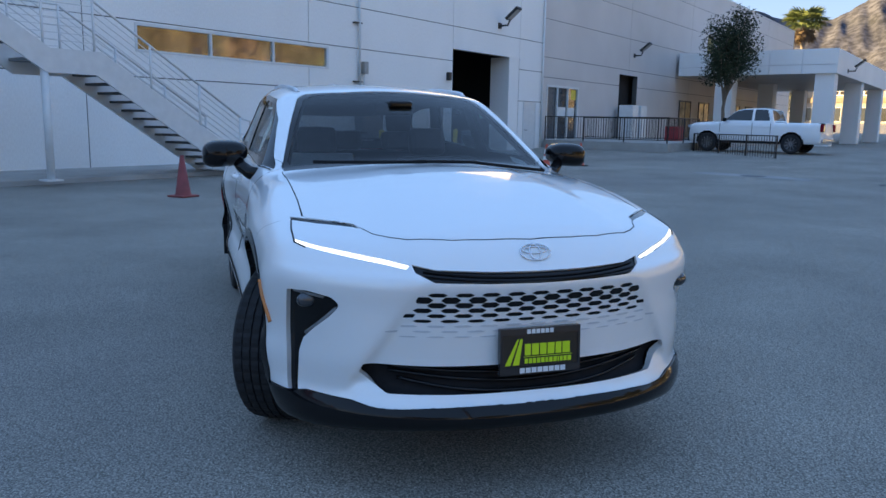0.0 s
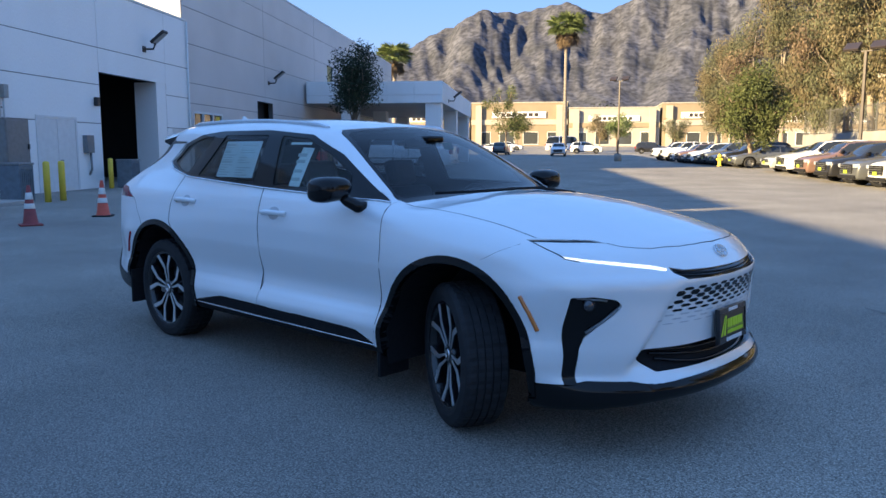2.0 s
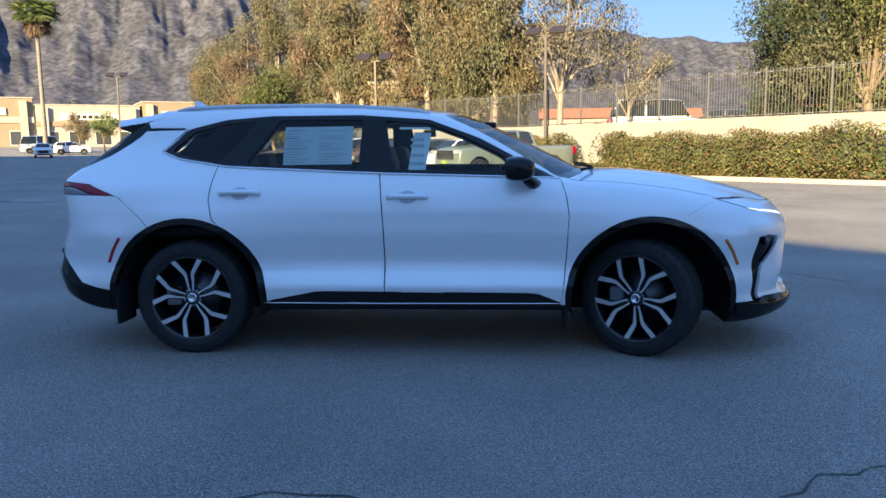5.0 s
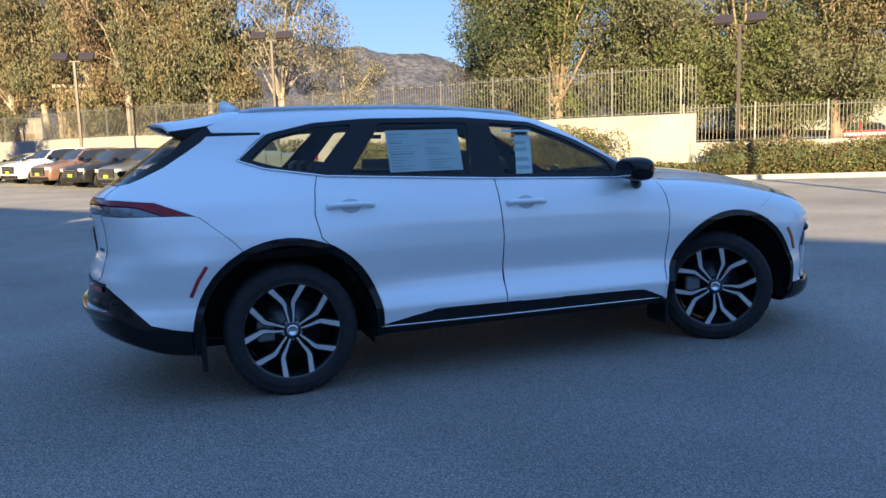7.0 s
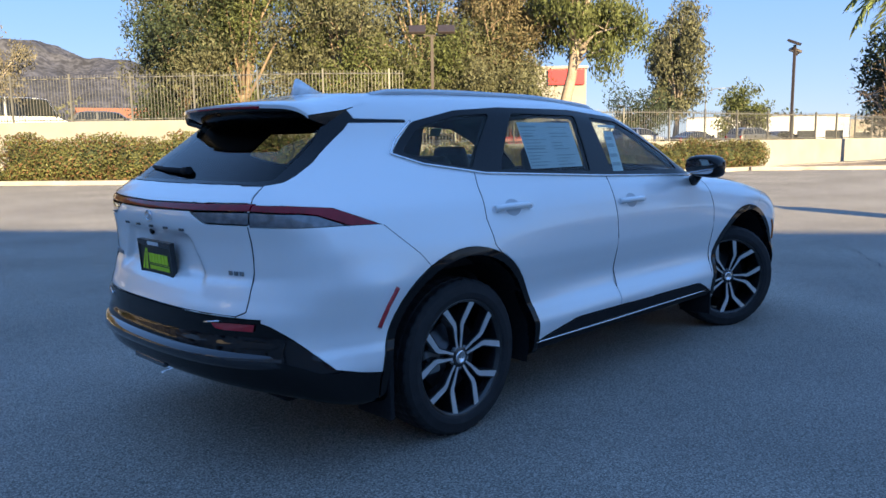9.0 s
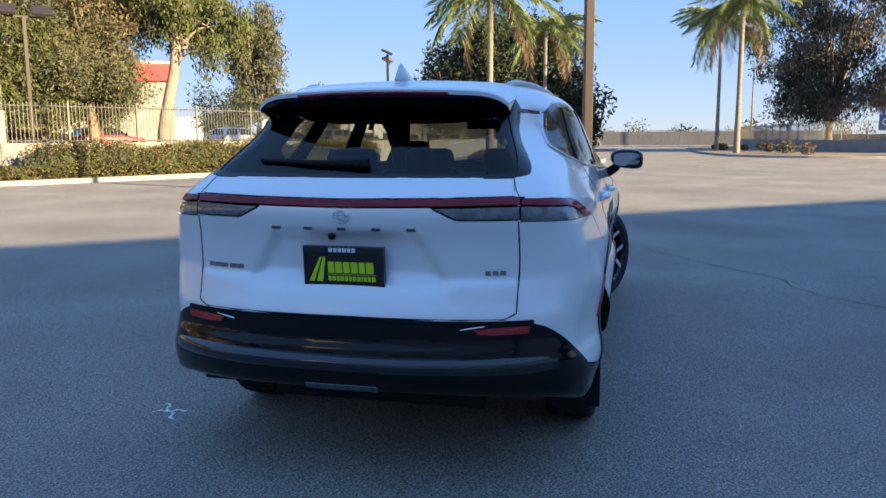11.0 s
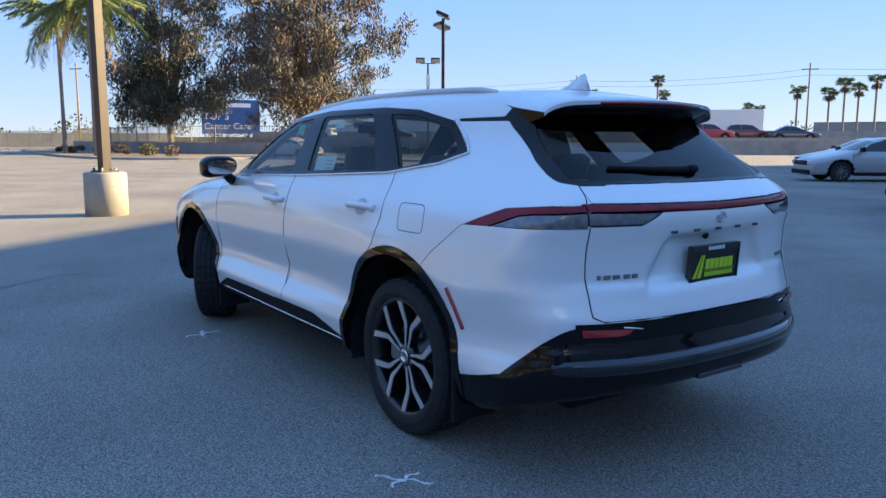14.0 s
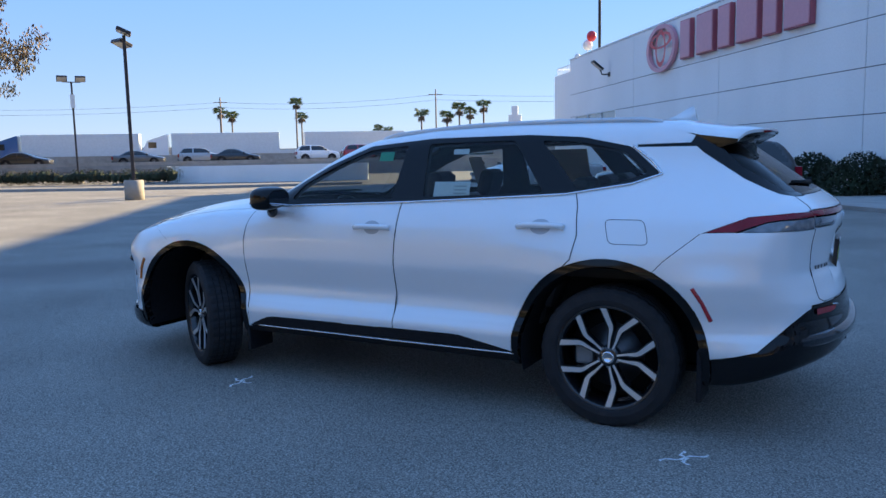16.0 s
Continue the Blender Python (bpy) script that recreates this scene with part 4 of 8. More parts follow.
LIP_F = [(-0.1, 0.364), (0.02, 0.364), (0.22, 0.366), (0.42, 0.360), (0.52, 0.353), (0.59, 0.355), (0.66, 0.372), (0.80, 0.376), (0.86, 0.356), (0.96, 0.35), (0.96, 0.1), (-0.1, 0.1)]
HOOD = [(1.16, -0.1), (1.16, 0.30), (1.05, 0.62), (1.0, 0.745), (1.25, 0.748), (1.5, 0.755), (1.72, 0.76), (1.90, 0.767), (1.93, 0.755), (2.10, 0.603), (2.156, 0.581), (2.22, 0.552), (2.274, 0.501), (2.315, 0.448), (2.37, 0.294), (2.391, 0.171), (2.402, 0.0), (2.402, -0.1)]
SCREEN = [(0.30, -0.1), (0.285, 0.30), (0.22, 0.515), (0.27, 0.565), (0.6, 0.655), (0.93, 0.735), (1.005, 0.735), (1.09, 0.55), (1.17, 0.25), (1.19, 0.0), (1.19, -0.1)]
SCREEN_IN = [(0.335, -0.1), (0.32, 0.28), (0.27, 0.48), (0.31, 0.53), (0.6, 0.62), (0.90, 0.70), (0.95, 0.69), (1.04, 0.5), (1.115, 0.22), (1.135, 0.0), (1.135, -0.1)]
FUEL = rounded([(-1.63, 0.96), (-1.43, 0.96), (-1.40, 1.08), (-1.60, 1.08)], 0.03)

pts, quads = shell_mesh()
bm = bmesh.new()
vv = [bm.verts.new(p) for p in pts]
for q in quads:
    try:
        bm.faces.new([vv[i] for i in q])
    except ValueError:
        pass
bmesh.ops.bisect_plane(bm, geom=bm.verts[:] + bm.edges[:] + bm.faces[:], plane_co=(0, 0, 0), plane_no=(0, -1, 0), clear_outer=True, dist=1e-5)


def cut(poly, view, closed=True, cond=None):
    i, j = AXES[view]
    lo = (min(p[0] for p in poly) - 0.05, min(p[1] for p in poly) - 0.05)
    hi = (max(p[0] for p in poly) + 0.05, max(p[1] for p in poly) + 0.05)
    ok = cond or SEEN[view]
    near = set()
    for f in bm.faces:
        c = f.calc_center_median()
        if lo[0] < c[i] < hi[0] and lo[1] < c[j] < hi[1] and ok(c):
            near.add(f)
    n = len(poly)
    for k in range(n if closed else n - 1):
        a, b = Vector(poly[k]), Vector(poly[(k + 1) % n])
        d = b - a
        if d.length < 1e-5:
            continue
        d.normalize()
        co, no = Vector((0, 0, 0)), Vector((0, 0, 0))
        co[i], co[j] = a
        no[i], no[j] = -d.y, d.x
        length = (b - a).length
        fs = []
        for f in near:
            if f.is_valid:
                c = f.calc_center_median()
                w = Vector((c[i], c[j])) - a
                t = w.dot(d)
                if -0.03 < t < length + 0.03 and abs(w.x * -d.y + w.y * d.x) < 0.03:
                    fs.append(f)
        if not fs:
            continue
        geom = fs + list({e for f in fs for e in f.edges}) + list({v for f in fs for v in f.verts})
        r = bmesh.ops.bisect_plane(bm, geom=geom, plane_co=co, plane_no=no, dist=1e-5)
        near.update(g for g in r["geom"] if isinstance(g, bmesh.types.BMFace))
        near = {f for f in near if f.is_valid}


for poly, view in ((GLASS_Q, "s"), (GLASS_R, "s"), (GLASS_F, "s"), (DLO, "s"), (CLAD, "s"), (BACK_S, "s"), (LAMP_S, "s"), (LAMP_S_RED, "s"), (BUMP_S, "s"),
                   (FOG, "f"), (DRL, "f"), (SLIT, "f"), (LOWER, "f"), (LIP_F, "f"), (TAILGATE, "r"), (GLASS_T, "r"), (BACK_BLACK, "r"), (BAR, "r"), (LAMP_T, "r"), (BUMP_R, "r"),
                   (SCREEN, "t"), (SCREEN_IN, "t"), (LAMP_LINE, "t")):
    cut(poly, view)
cut(DOOR_F, "s", cond=lambda c: c.y > 0.6)
cut(DOOR_R, "s", cond=lambda c: c.y > 0.6)
cut(HOOD, "t", cond=lambda c: c.z > 0.8 and c.x > 0.9)
for cx, cz, r0, r1 in (ARCH_R, ARCH_F):
    cut(arc(cx, cz, r0, -12, 192), "s", False, lambda c: c.y > 0.5)
    cut(arc(cx, cz, r1, -12, 192), "s", False, lambda c: c.y > 0.5)
cut([(-2.0, SILL), (2.1, SILL)], "s", False, lambda c: c.y > 0.5)


def region(c):
    x, y, z = c
    if y > 0.5:
        for cx, cz, r0, r1 in (ARCH_R, ARCH_F):
            d = math.hypot(x - cx, z - cz)
            if d < r0 or (abs(x - cx) < r0 and z < cz):
                return None
            if d < r1 and z > 0.27:
                return "arch_rear" if cx < 0 else "arch_front"
    if y > 0.45 and inside(DLO, x, z):
        for poly, key in ((GLASS_F, "glass_front"), (GLASS_R, "glass_rear"), (GLASS_Q, "glass_quarter")):
            if inside(poly, x, z):
                return key
        return "window_trim"
    if z > 1.0 and inside(SCREEN, x, y):
        return "windscreen" if inside(SCREEN_IN, x, y) else "cowl"
    if y > 0.4 and x < -1.45 and z < 1.5 and x > -1.76 and inside(BACK_S, x, z):
        return "hatch_trim"
    if x < -1.6:
        if z > 1.17 and x < -1.7 and inside(BACK_S, x, z) and (y > 0.5 or inside(BACK_BLACK, y, z)) and z < 1.56:
            return "rear_glass" if inside(GLASS_T, y, z) else "hatch_trim"
        if y > 0.646 and inside(LAMP_S, x, z):
            return "tail_outer_red" if inside(LAMP_S_RED, x, z) or inside(BAR, y, z) else "tail_outer_clear"
        if x < -2.1 and y <= 0.66:
            if inside(BAR, y, z):
                return "light_bar"
            if inside(LAMP_T, y, z):
                return "tail_inner"
        if z < 0.72 and ((y < 0.7 and inside(BUMP_R, y, z)) or inside(BUMP_S, x, z)):
            return "rear_valance"
        if x < -2.1 and inside(TAILGATE, y, z):
            return "tailgate"
    if x > 1.85:
        if inside(FOG, y, z) and y > 0.6:
            return "fog"
        if inside(LIP_F, y, z):
            return "front_lip"
        if inside(DRL, y, z):
            return "drl"
        if inside(SLIT, y, z):
            return "slit"
        if inside(LOWER, y, z):
            return "lower_grille"
        if z > 0.9 and inside(LAMP_LINE, x, y):
            return "lamp_line"
    if z > 0.85 and inside(HOOD, x, y):
        return "hood"
    if z < SILL:
        return "underside"
    if y > 0.6:
        if inside(CLAD, x, z):
            return "sill_trim"
        if inside(DOOR_F, x, z):
            return "door_front"
        if inside(DOOR_R, x, z):
            return "door_rear"
    if x > 1.7 and z < 0.9 and x > 1.95:
        return "front_bumper"
    if x < -1.93 and z < 1.05:
        return "rear_bumper"
    return "body"


groups = {}
for f in bm.faces:
    key = region(f.calc_center_median())
    if key:
        groups.setdefault(key, []).append(f)


def skin(name, keys, material, parent, label="", offset=0.0, thick=0.012, gap=0.0036, sides=(1, -1), joined=True):
    """A panel of the body's skin, turned in at its rim. joined: both halves in one mesh."""
    faces = [f for k in (keys if isinstance(keys, (list, tuple)) else [keys]) for f in groups.get(k, [])]
    verts = list({v for f in faces for v in f.verts})
    num = {v: i for i, v in enumerate(verts)}
    p = np.array([v.co for v in verts])
    g = slope(p)
    g /= np.linalg.norm(g, axis=1)[:, None]
    use = {}
    for f in faces:
        for e in f.edges:
            use.setdefault(e, []).append(f)
    rim = [(e, fs[0]) for e, fs in use.items() if len(fs) == 1 and not all(abs(v.co.y) < 1e-4 for v in e.verts)]
    pull, cnt = np.zeros_like(p), np.zeros(len(p))
    for e, f in rim:
        m = np.array((e.verts[0].co + e.verts[1].co) / 2)
        d = np.array(f.calc_center_median()) - m
        t = np.array(e.verts[1].co - e.verts[0].co)
        t /= max(np.linalg.norm(t), 1e-9)
        d -= t * d.dot(t)
        d /= max(np.linalg.norm(d), 1e-9)
        for v in e.verts:
            pull[num[v]] += d
            cnt[num[v]] += 1
    w = cnt > 0
    pull[w] /= np.maximum(np.linalg.norm(pull[w], axis=1), 1e-6)[:, None]
    centre = np.abs(p[:, 1]) < 1e-4
    pull[centre, 1] = 0
    p = p + pull * gap + g * offset
    made = []
    for group in ([sides] if joined else [(s,) for s in sides]):
        V, F, NL = [], [], []
        for s in group:
            base = len(V)
            k = np.array([1, s, 1])
            V += [tuple(q) for q in p * k]
            for f in faces:
                ids = [num[v] for v in f.verts]
                if s < 0:
                    ids = ids[::-1]
                F.append([base + i for i in ids])
                NL += [tuple(g[i] * k) for i in ids]
            if thick:
                for e, f in rim:
                    a, b = num[e.verts[0]], num[e.verts[1]]
                    lp = [l for l in f.loops if l.edge == e][0]
                    if lp.vert != e.verts[0]:
                        a, b = b, a
                    q = [p[a], p[a] - g[a] * thick, p[b] - g[b] * thick, p[b]]
                    o = len(V)
                    V += [tuple(r * k) for r in q]
                    ids = [o, o + 1, o + 2, o + 3]
                    nn = np.cross(q[1] - q[0], q[2] - q[0])
                    nn = nn / max(np.linalg.norm(nn), 1e-9) * k
                    if s < 0:
                        ids = ids[::-1]
                    F.append(ids)
                    NL += [tuple(nn)] * 4
        me = bpy.data.meshes.new(name)
        me.from_pydata(V, [], F)
        me.polygons.foreach_set("use_smooth", [True] * len(F))
        me.normals_split_custom_set(NL)
        me.materials.append(material)
        ob = new(name, me)
        ob.parent = parent
        if label:
            ob["label"] = label
        made.append(ob)
    return made if not joined else made[0]


def surf(view, u, v, lift=0.0):
    """The body's surface at the side (x, z), front or rear (y, z) or top (x, y), lifted along its normal."""
    lo, hi = (0.05, 1.1) if view == "s" else (1.0, 2.8) if view == "f" else (-2.8, -1.0) if view == "r" else (0.6, 1.8)

    def at(t):
        return {"s": (u, t, v), "f": (t, u, v), "r": (t, u, v), "t": (u, v, t)}[view]
    a, b = (hi, lo) if view != "r" else (lo, hi)
    for _ in range(40):
        m = (a + b) / 2
        x, y, z = (np.array([c]) for c in at(m))
        if solid(x, y, z)[0] > 0:
            a = m
        else:
            b = m
    p = np.array([at((a + b) / 2)])
    n = slope(p)[0]
    n /= np.linalg.norm(n)
    return Vector(p[0] + n * lift), Vector(n)


car = empty("crossover_car", Matrix.Identity(4), "pearl white crossover with black trim, front wheels turned", "car")
SIDES = ((1, "l"), (-1, "r"))


def flipped(b, s):
    """Mirror a bmesh to the other side of the car."""
    if s < 0:
        bmesh.ops.scale(b, vec=(1, -1, 1), verts=b.verts)
        bmesh.ops.reverse_faces(b, faces=b.faces)
    return b


body = skin("body", "body", M["paint"], car, gap=-0.0008)
skin("hood", "hood", M["paint"], car)
fbump = skin("front_bumper", "front_bumper", M["paint"], car, gap=-0.0008, thick=0.03)
rbump = skin("rear_bumper", "rear_valance", M["gloss_black"], car, "gloss black lower rear bumper", offset=0.004)
skin("bumper_corner", "rear_bumper", M["paint"], rbump, "white bumper corner", gap=-0.0008, joined=False)
gate = skin("tailgate", "tailgate", M["paint"], car)
skin("underbody", "underside", M["matt_black"], car, "black underbody trim", offset=-0.004)
doors = {}
for key in ("door_front", "door_rear"):
    doors[key] = skin("door", key, M["paint"], car, joined=False)
skin("sill_trim", "sill_trim", M["matt_black"], car, "black sill cladding", offset=0.004, joined=False)
skin("window_trim", "window_trim", M["gloss_black"], car, "gloss black window surround", offset=-0.001, gap=0.0, thick=0.008, joined=False)
for i in range(2):
    skin("window", "glass_front", M["side_glass"], doors["door_front"][i], "clear door glass", offset=-0.006, thick=0, gap=-0.003, sides=((1, -1)[i],))
    skin("window", "glass_rear", M["privacy_side"], doors["door_rear"][i], "dark tinted door glass", offset=-0.006, thick=0, gap=-0.003, sides=((1, -1)[i],))
skin("quarter_window", "glass_quarter", M["privacy_side"], car, "dark tinted quarter glass", offset=-0.006, thick=0, gap=-0.003, joined=False)
skin("windscreen", "windscreen", M["windscreen"], car, "dark windscreen", offset=-0.004, thick=0, gap=-0.002)
skin("windscreen_border", "cowl", M["gloss_black"], car, "black windscreen border", offset=-0.003, thick=0.01)
skin("rear_window", "rear_glass", M["privacy"], gate, "dark rear window", offset=-0.004, thick=0, gap=-0.002)
skin("hatch_trim", "hatch_trim", M["gloss_black"], gate, "gloss black surround of the rear window", thick=0.012)
for i in range(2):
    skin("arch_trim", "arch_front", M["gloss_black"], car, "gloss black wheel arch", offset=0.006, thick=0.05, sides=((1, -1)[i],))
    skin("arch_trim", "arch_rear", M["gloss_black"], car, "gloss black wheel arch", offset=0.006, thick=0.05, sides=((1, -1)[i],))
skin("lip", "front_lip", M["gloss_black"], fbump, "black front lip", offset=0.010, thick=0.03)
skin("fog_pocket", "fog", M["gloss_black"], fbump, "black fog lamp pocket", offset=-0.020, gap=-0.004, thick=0.0, joined=False)
skin("daytime_light", "drl", M["drl"], fbump, "lit white daytime running light", offset=-0.003, joined=False)
skin("upper_slit", "slit", M["gloss_black"], fbump, "black slit between the lamps", offset=-0.010, gap=-0.004, thick=0)
skin("lower_intake", "lower_grille", M["matt_black"], fbump, "black lower intake", offset=-0.045, gap=-0.006, thick=0)
skin("lamp_gap", "lamp_line", M["gloss_black"], car, "black slot over the lamp", offset=-0.004, joined=False)
skin("light_bar", "light_bar", M["tail_red"], gate, "full-width red light bar", offset=-0.001)
skin("tail_lamp", "tail_outer_red", M["tail_red"], car, "red tail lamp", offset=0.001, joined=False)
skin("tail_lamp_clear", "tail_outer_clear", M["tail_clear"], car, "clear lower tail lamp", offset=0.0, joined=False)
skin("reversing_lamp", "tail_inner", M["tail_clear"], gate, "clear reversing lamp", offset=0.0, joined=False)
# dark lining of the cabin, behind every panel
skin("cabin_lining", ["body", "hood", "tailgate", "door_front", "door_rear", "window_trim", "cowl", "hatch_trim"], M["cabin"], car, "dark cabin lining", offset=-0.03, thick=0, gap=-0.004)
bm.free()


# ---------- parts of the car ----------
def path_on(view, knots, lift, side=1, n=10):
    """Points along a line on the body, smoothly between knots."""
    out = []
    for (a, b), (c, d) in zip(knots, knots[1:]):
        for i in range(n):
            t = i / n
            out.append((a + (c - a) * t, b + (d - b) * t))
    out.append(knots[-1])
    res = []
    for u, v in out:
        p, nn = surf(view, u, v, lift)
        res.append((p.x, p.y * side, p.z))
    return res


def wheel_mesh():
    """Tyre with grooved tread; its axis lies along y, the face towards +y."""
    prof = [(0.240, -0.098), (0.270, -0.112), (0.305, -0.118), (0.345, -0.110), (0.360, -0.098)]
    for k in range(5):
        y0 = -0.094 + k * 0.0385
        prof += [(0.3665 + (0.002 if 0 < k < 4 else -0.001), y0), (0.3665 + (0.002 if 0 < k < 4 else -0.001), y0 + 0.031)]
        if k < 4:
            prof += [(0.359, y0 + 0.032), (0.359, y0 + 0.0375)]
    prof += [(0.360, 0.098), (0.345, 0.110), (0.305, 0.118), (0.282, 0.113), (0.272, 0.104), (0.262, 0.098)]
    b = bmesh.new()
    seg = 120
    rings = []
    for i, (r, y) in enumerate(prof):
        ring = []
        for k in range(seg):
            a = 2 * math.pi * k / seg
            rr = r
            if r > 0.3645 and k % 3 == 0:
                rr -= 0.0045
            if 0.357 < r < 0.3605 and abs(y) > 0.09 and k % 3 == 0:
                rr -= 0.003
            ring.append(b.verts.new((rr * math.cos(a), y, rr * math.sin(a))))
        rings.append(ring)
    for a, c in zip(rings, rings[1:]):
        for k in range(seg):
            b.faces.new((a[k], c[k], c[(k + 1) % seg], a[(k + 1) % seg]))
    bmesh.ops.recalc_face_normals(b, faces=b.faces)
    return b


def axle(b):
    """Lathe work about z turned so that z becomes y."""
    bmesh.ops.rotate(b, cent=(0, 0, 0), matrix=Matrix.Rotation(radians(-90), 3, "X"), verts=b.verts)
    return b


def wheel(m, spin):
    w = part("wheel", wheel_mesh(), M["rubber"], car, "black tyre on a two-tone alloy wheel")
    w.matrix_basis = m
    part("rim", axle(lathe(bmesh.new(), [(0.270, 0.100), (0.273, 0.104), (0.268, 0.106), (0.258, 0.098), (0.250, 0.06), (0.245, -0.09), (0.262, -0.098)], 64, cap=False)), M["rim_black"], w, "black rim barrel")
    b = axle(lathe(bmesh.new(), [(0.2765, 0.1035), (0.2745, 0.1070), (0.2705, 0.1070), (0.269, 0.1035)], 64, closed=True))
    part("rim_edge", b, M["rim_black"], w, "black rim edge")
    part("brake_disc", axle(lathe(bmesh.new(), [(0.0001, 0.0), (0.17, 0.0), (0.17, 0.012), (0.09, 0.012), (0.08, 0.04), (0.0001, 0.04)], 40)), M["disc"], w, "steel brake disc")
    part("calliper", boxm(0.09, 0.19, -0.01, 0.05, -0.06, 0.06, 0.015), M["grey_metal"], w)
    part("backing", axle(lathe(bmesh.new(), [(0.238, -0.06), (0.238, -0.05), (0.0001, -0.05)], 40)), M["matt_black"], w)
    part("hub", axle(lathe(bmesh.new(), [(0.062, 0.03), (0.06, 0.075), (0.045, 0.085), (0.0001, 0.085)], 32)), M["rim_black"], w)
    part("centre_cap", axle(lathe(bmesh.new(), [(0.034, 0.084), (0.032, 0.092), (0.022, 0.094), (0.020, 0.090), (0.0001, 0.089)], 32)), M["chrome"], w, "chrome centre cap")

    def spoke_outline(s, wd, grow=0.0):
        knots = [(0.036, 16.0), (0.10, 10.8), (0.150, 8.8), (0.168, 10.0), (0.268, 20.3)]
        widths = [0.0050, 0.0066, 0.0110, 0.0130, 0.0160]
        left, right = [], []
        for i, ((r, a), ww) in enumerate(zip(knots, widths)):
            p = Vector((r * math.sin(radians(a * s)), r * math.cos(radians(a * s))))
            j0, j1 = max(i - 1, 0), min(i + 1, 4)
            d = Vector((knots[j1][0] * math.sin(radians(knots[j1][1] * s)), knots[j1][0] * math.cos(radians(knots[j1][1] * s)))) - \
                Vector((knots[j0][0] * math.sin(radians(knots[j0][1] * s)), knots[j0][0] * math.cos(radians(knots[j0][1] * s))))
            d.normalize()
            q = Vector((-d.y, d.x)) * (ww * wd + grow)
            left.append(p + q)
            right.append(p - q)
        return left, right

    def spoke(s, wd, y0, y1, grow, dish):
        b = bmesh.new()
        L, R = spoke_outline(s, wd, grow)
        rows = []
        for a, c in zip(L, R):
            r = ((a + c) / 2).length
            lift = dish * (r / 0.27) ** 1.5
            rows.append([b.verts.new((a.x, y0, a.y)), b.verts.new((a.x, y1 + lift, a.y)), b.verts.new((c.x, y1 + lift, c.y)), b.verts.new((c.x, y0, c.y))])
        for p, q in zip(rows, rows[1:]):
            for k in range(4):
                b.faces.new((p[k], p[(k + 1) % 4], q[(k + 1) % 4], q[k]))
        b.faces.new(rows[0])
        b.faces.new(rows[-1][::-1])
        bmesh.ops.recalc_face_normals(b, faces=b.faces)
        return b
    base = {s: (spoke(s, 1.0, 0.045, 0.078, 0.005, 0.020), spoke(s, 0.9, 0.074, 0.0815, 0.0, 0.020)) for s in (-1, 1)}
    meshes = {}
    for s, (dark, bright) in base.items():
        for key, bb in (("d", dark), ("b", bright)):
            me = bpy.data.meshes.new("spoke")
            bb.to_mesh(me)
            bb.free()
            me.materials.append(M["rim_black"] if key == "d" else M["alloy"])
            meshes[s, key] = me
    for k in range(5):
        for s in (-1, 1):
            for key in ("d", "b"):
                o = new("spoke" if key == "b" else "spoke_back", meshes[s, key])
                o.parent = w
                o.matrix_basis = pose(0, 0, 0, 0, spin + 72 * k, 0)
    for k in range(5):
        b = bmesh.new()
        rows = []
        for i in range(9):
            a = radians(spin + 72 * k - 19 + 38 * i / 8)
            rows.append([b.verts.new((r * math.sin(a), y, r * math.cos(a))) for r, y in ((0.262, 0.090), (0.2635, 0.1010), (0.2700, 0.1050), (0.2705, 0.095))])
        for p, q in zip(rows, rows[1:]):
            for j in range(3):
                b.faces.new((p[j], p[j + 1], q[j + 1], q[j]))
        bmesh.ops.recalc_face_normals(b, faces=b.faces)
        part("rim_arc", b, M["alloy"], w, "bright machined rim arc")
        o = part("lug_nut", axle(lathe(bmesh.new(), [(0.011, 0.07), (0.011, 0.083), (0.0001, 0.085)], 8)), M["grey_metal"], w)
        o.matrix_basis = pose(0, 0, 0, 0, 36 + 72 * k, 0) @ pose(0, 0, 0.05)
    return w


STEER = -30
wheel(pose(-1.420, 0.785, 0.363), -15)
wheel(pose(-1.413, -0.785, 0.363, 0, 0, 180), 5)
wheel(pose(1.460, 0.775, 0.363, 0, 0, STEER), 10)
wheel(pose(1.460, -0.775, 0.363, 0, 0, 180 + STEER), -27)

for s, _ in SIDES:
    for cx, cz, r0, r1 in (ARCH_R, ARCH_F):
        b = bmesh.new()
        prev = None
        for i in range(25):
            a = radians(-15 + 210 * i / 24)
            p = [b.verts.new((cx + (r0 + 0.004) * math.cos(a), y * s, cz + (r0 + 0.004) * math.sin(a))) for y in (0.48, 0.90)]
            if prev:
                b.faces.new((prev[0], prev[1], p[1], p[0]))
            prev = p
        b.faces.new([b.verts.new((cx + r0 * math.cos(radians(-15 + 210 * i / 24)), 0.48 * s, cz + r0 * math.sin(radians(-15 + 210 * i / 24)))) for i in range(25)])
        part("wheel_liner", b, M["matt_black"], car, "black wheel-well liner")
    for x, z0 in ((0.985, 0.17), (-1.885, 0.20)):
        part("mud_flap", flipped(boxm(x - 0.012, x + 0.012, 0.71, 0.93, z0, z0 + 0.26, 0.006), s), M["matt_black"], car, "black mud flap")
part("chassis", boxm(-2.1, 2.1, -0.47, 0.47, 0.22, 0.34, 0.02), M["matt_black"], car, "dark underbody")

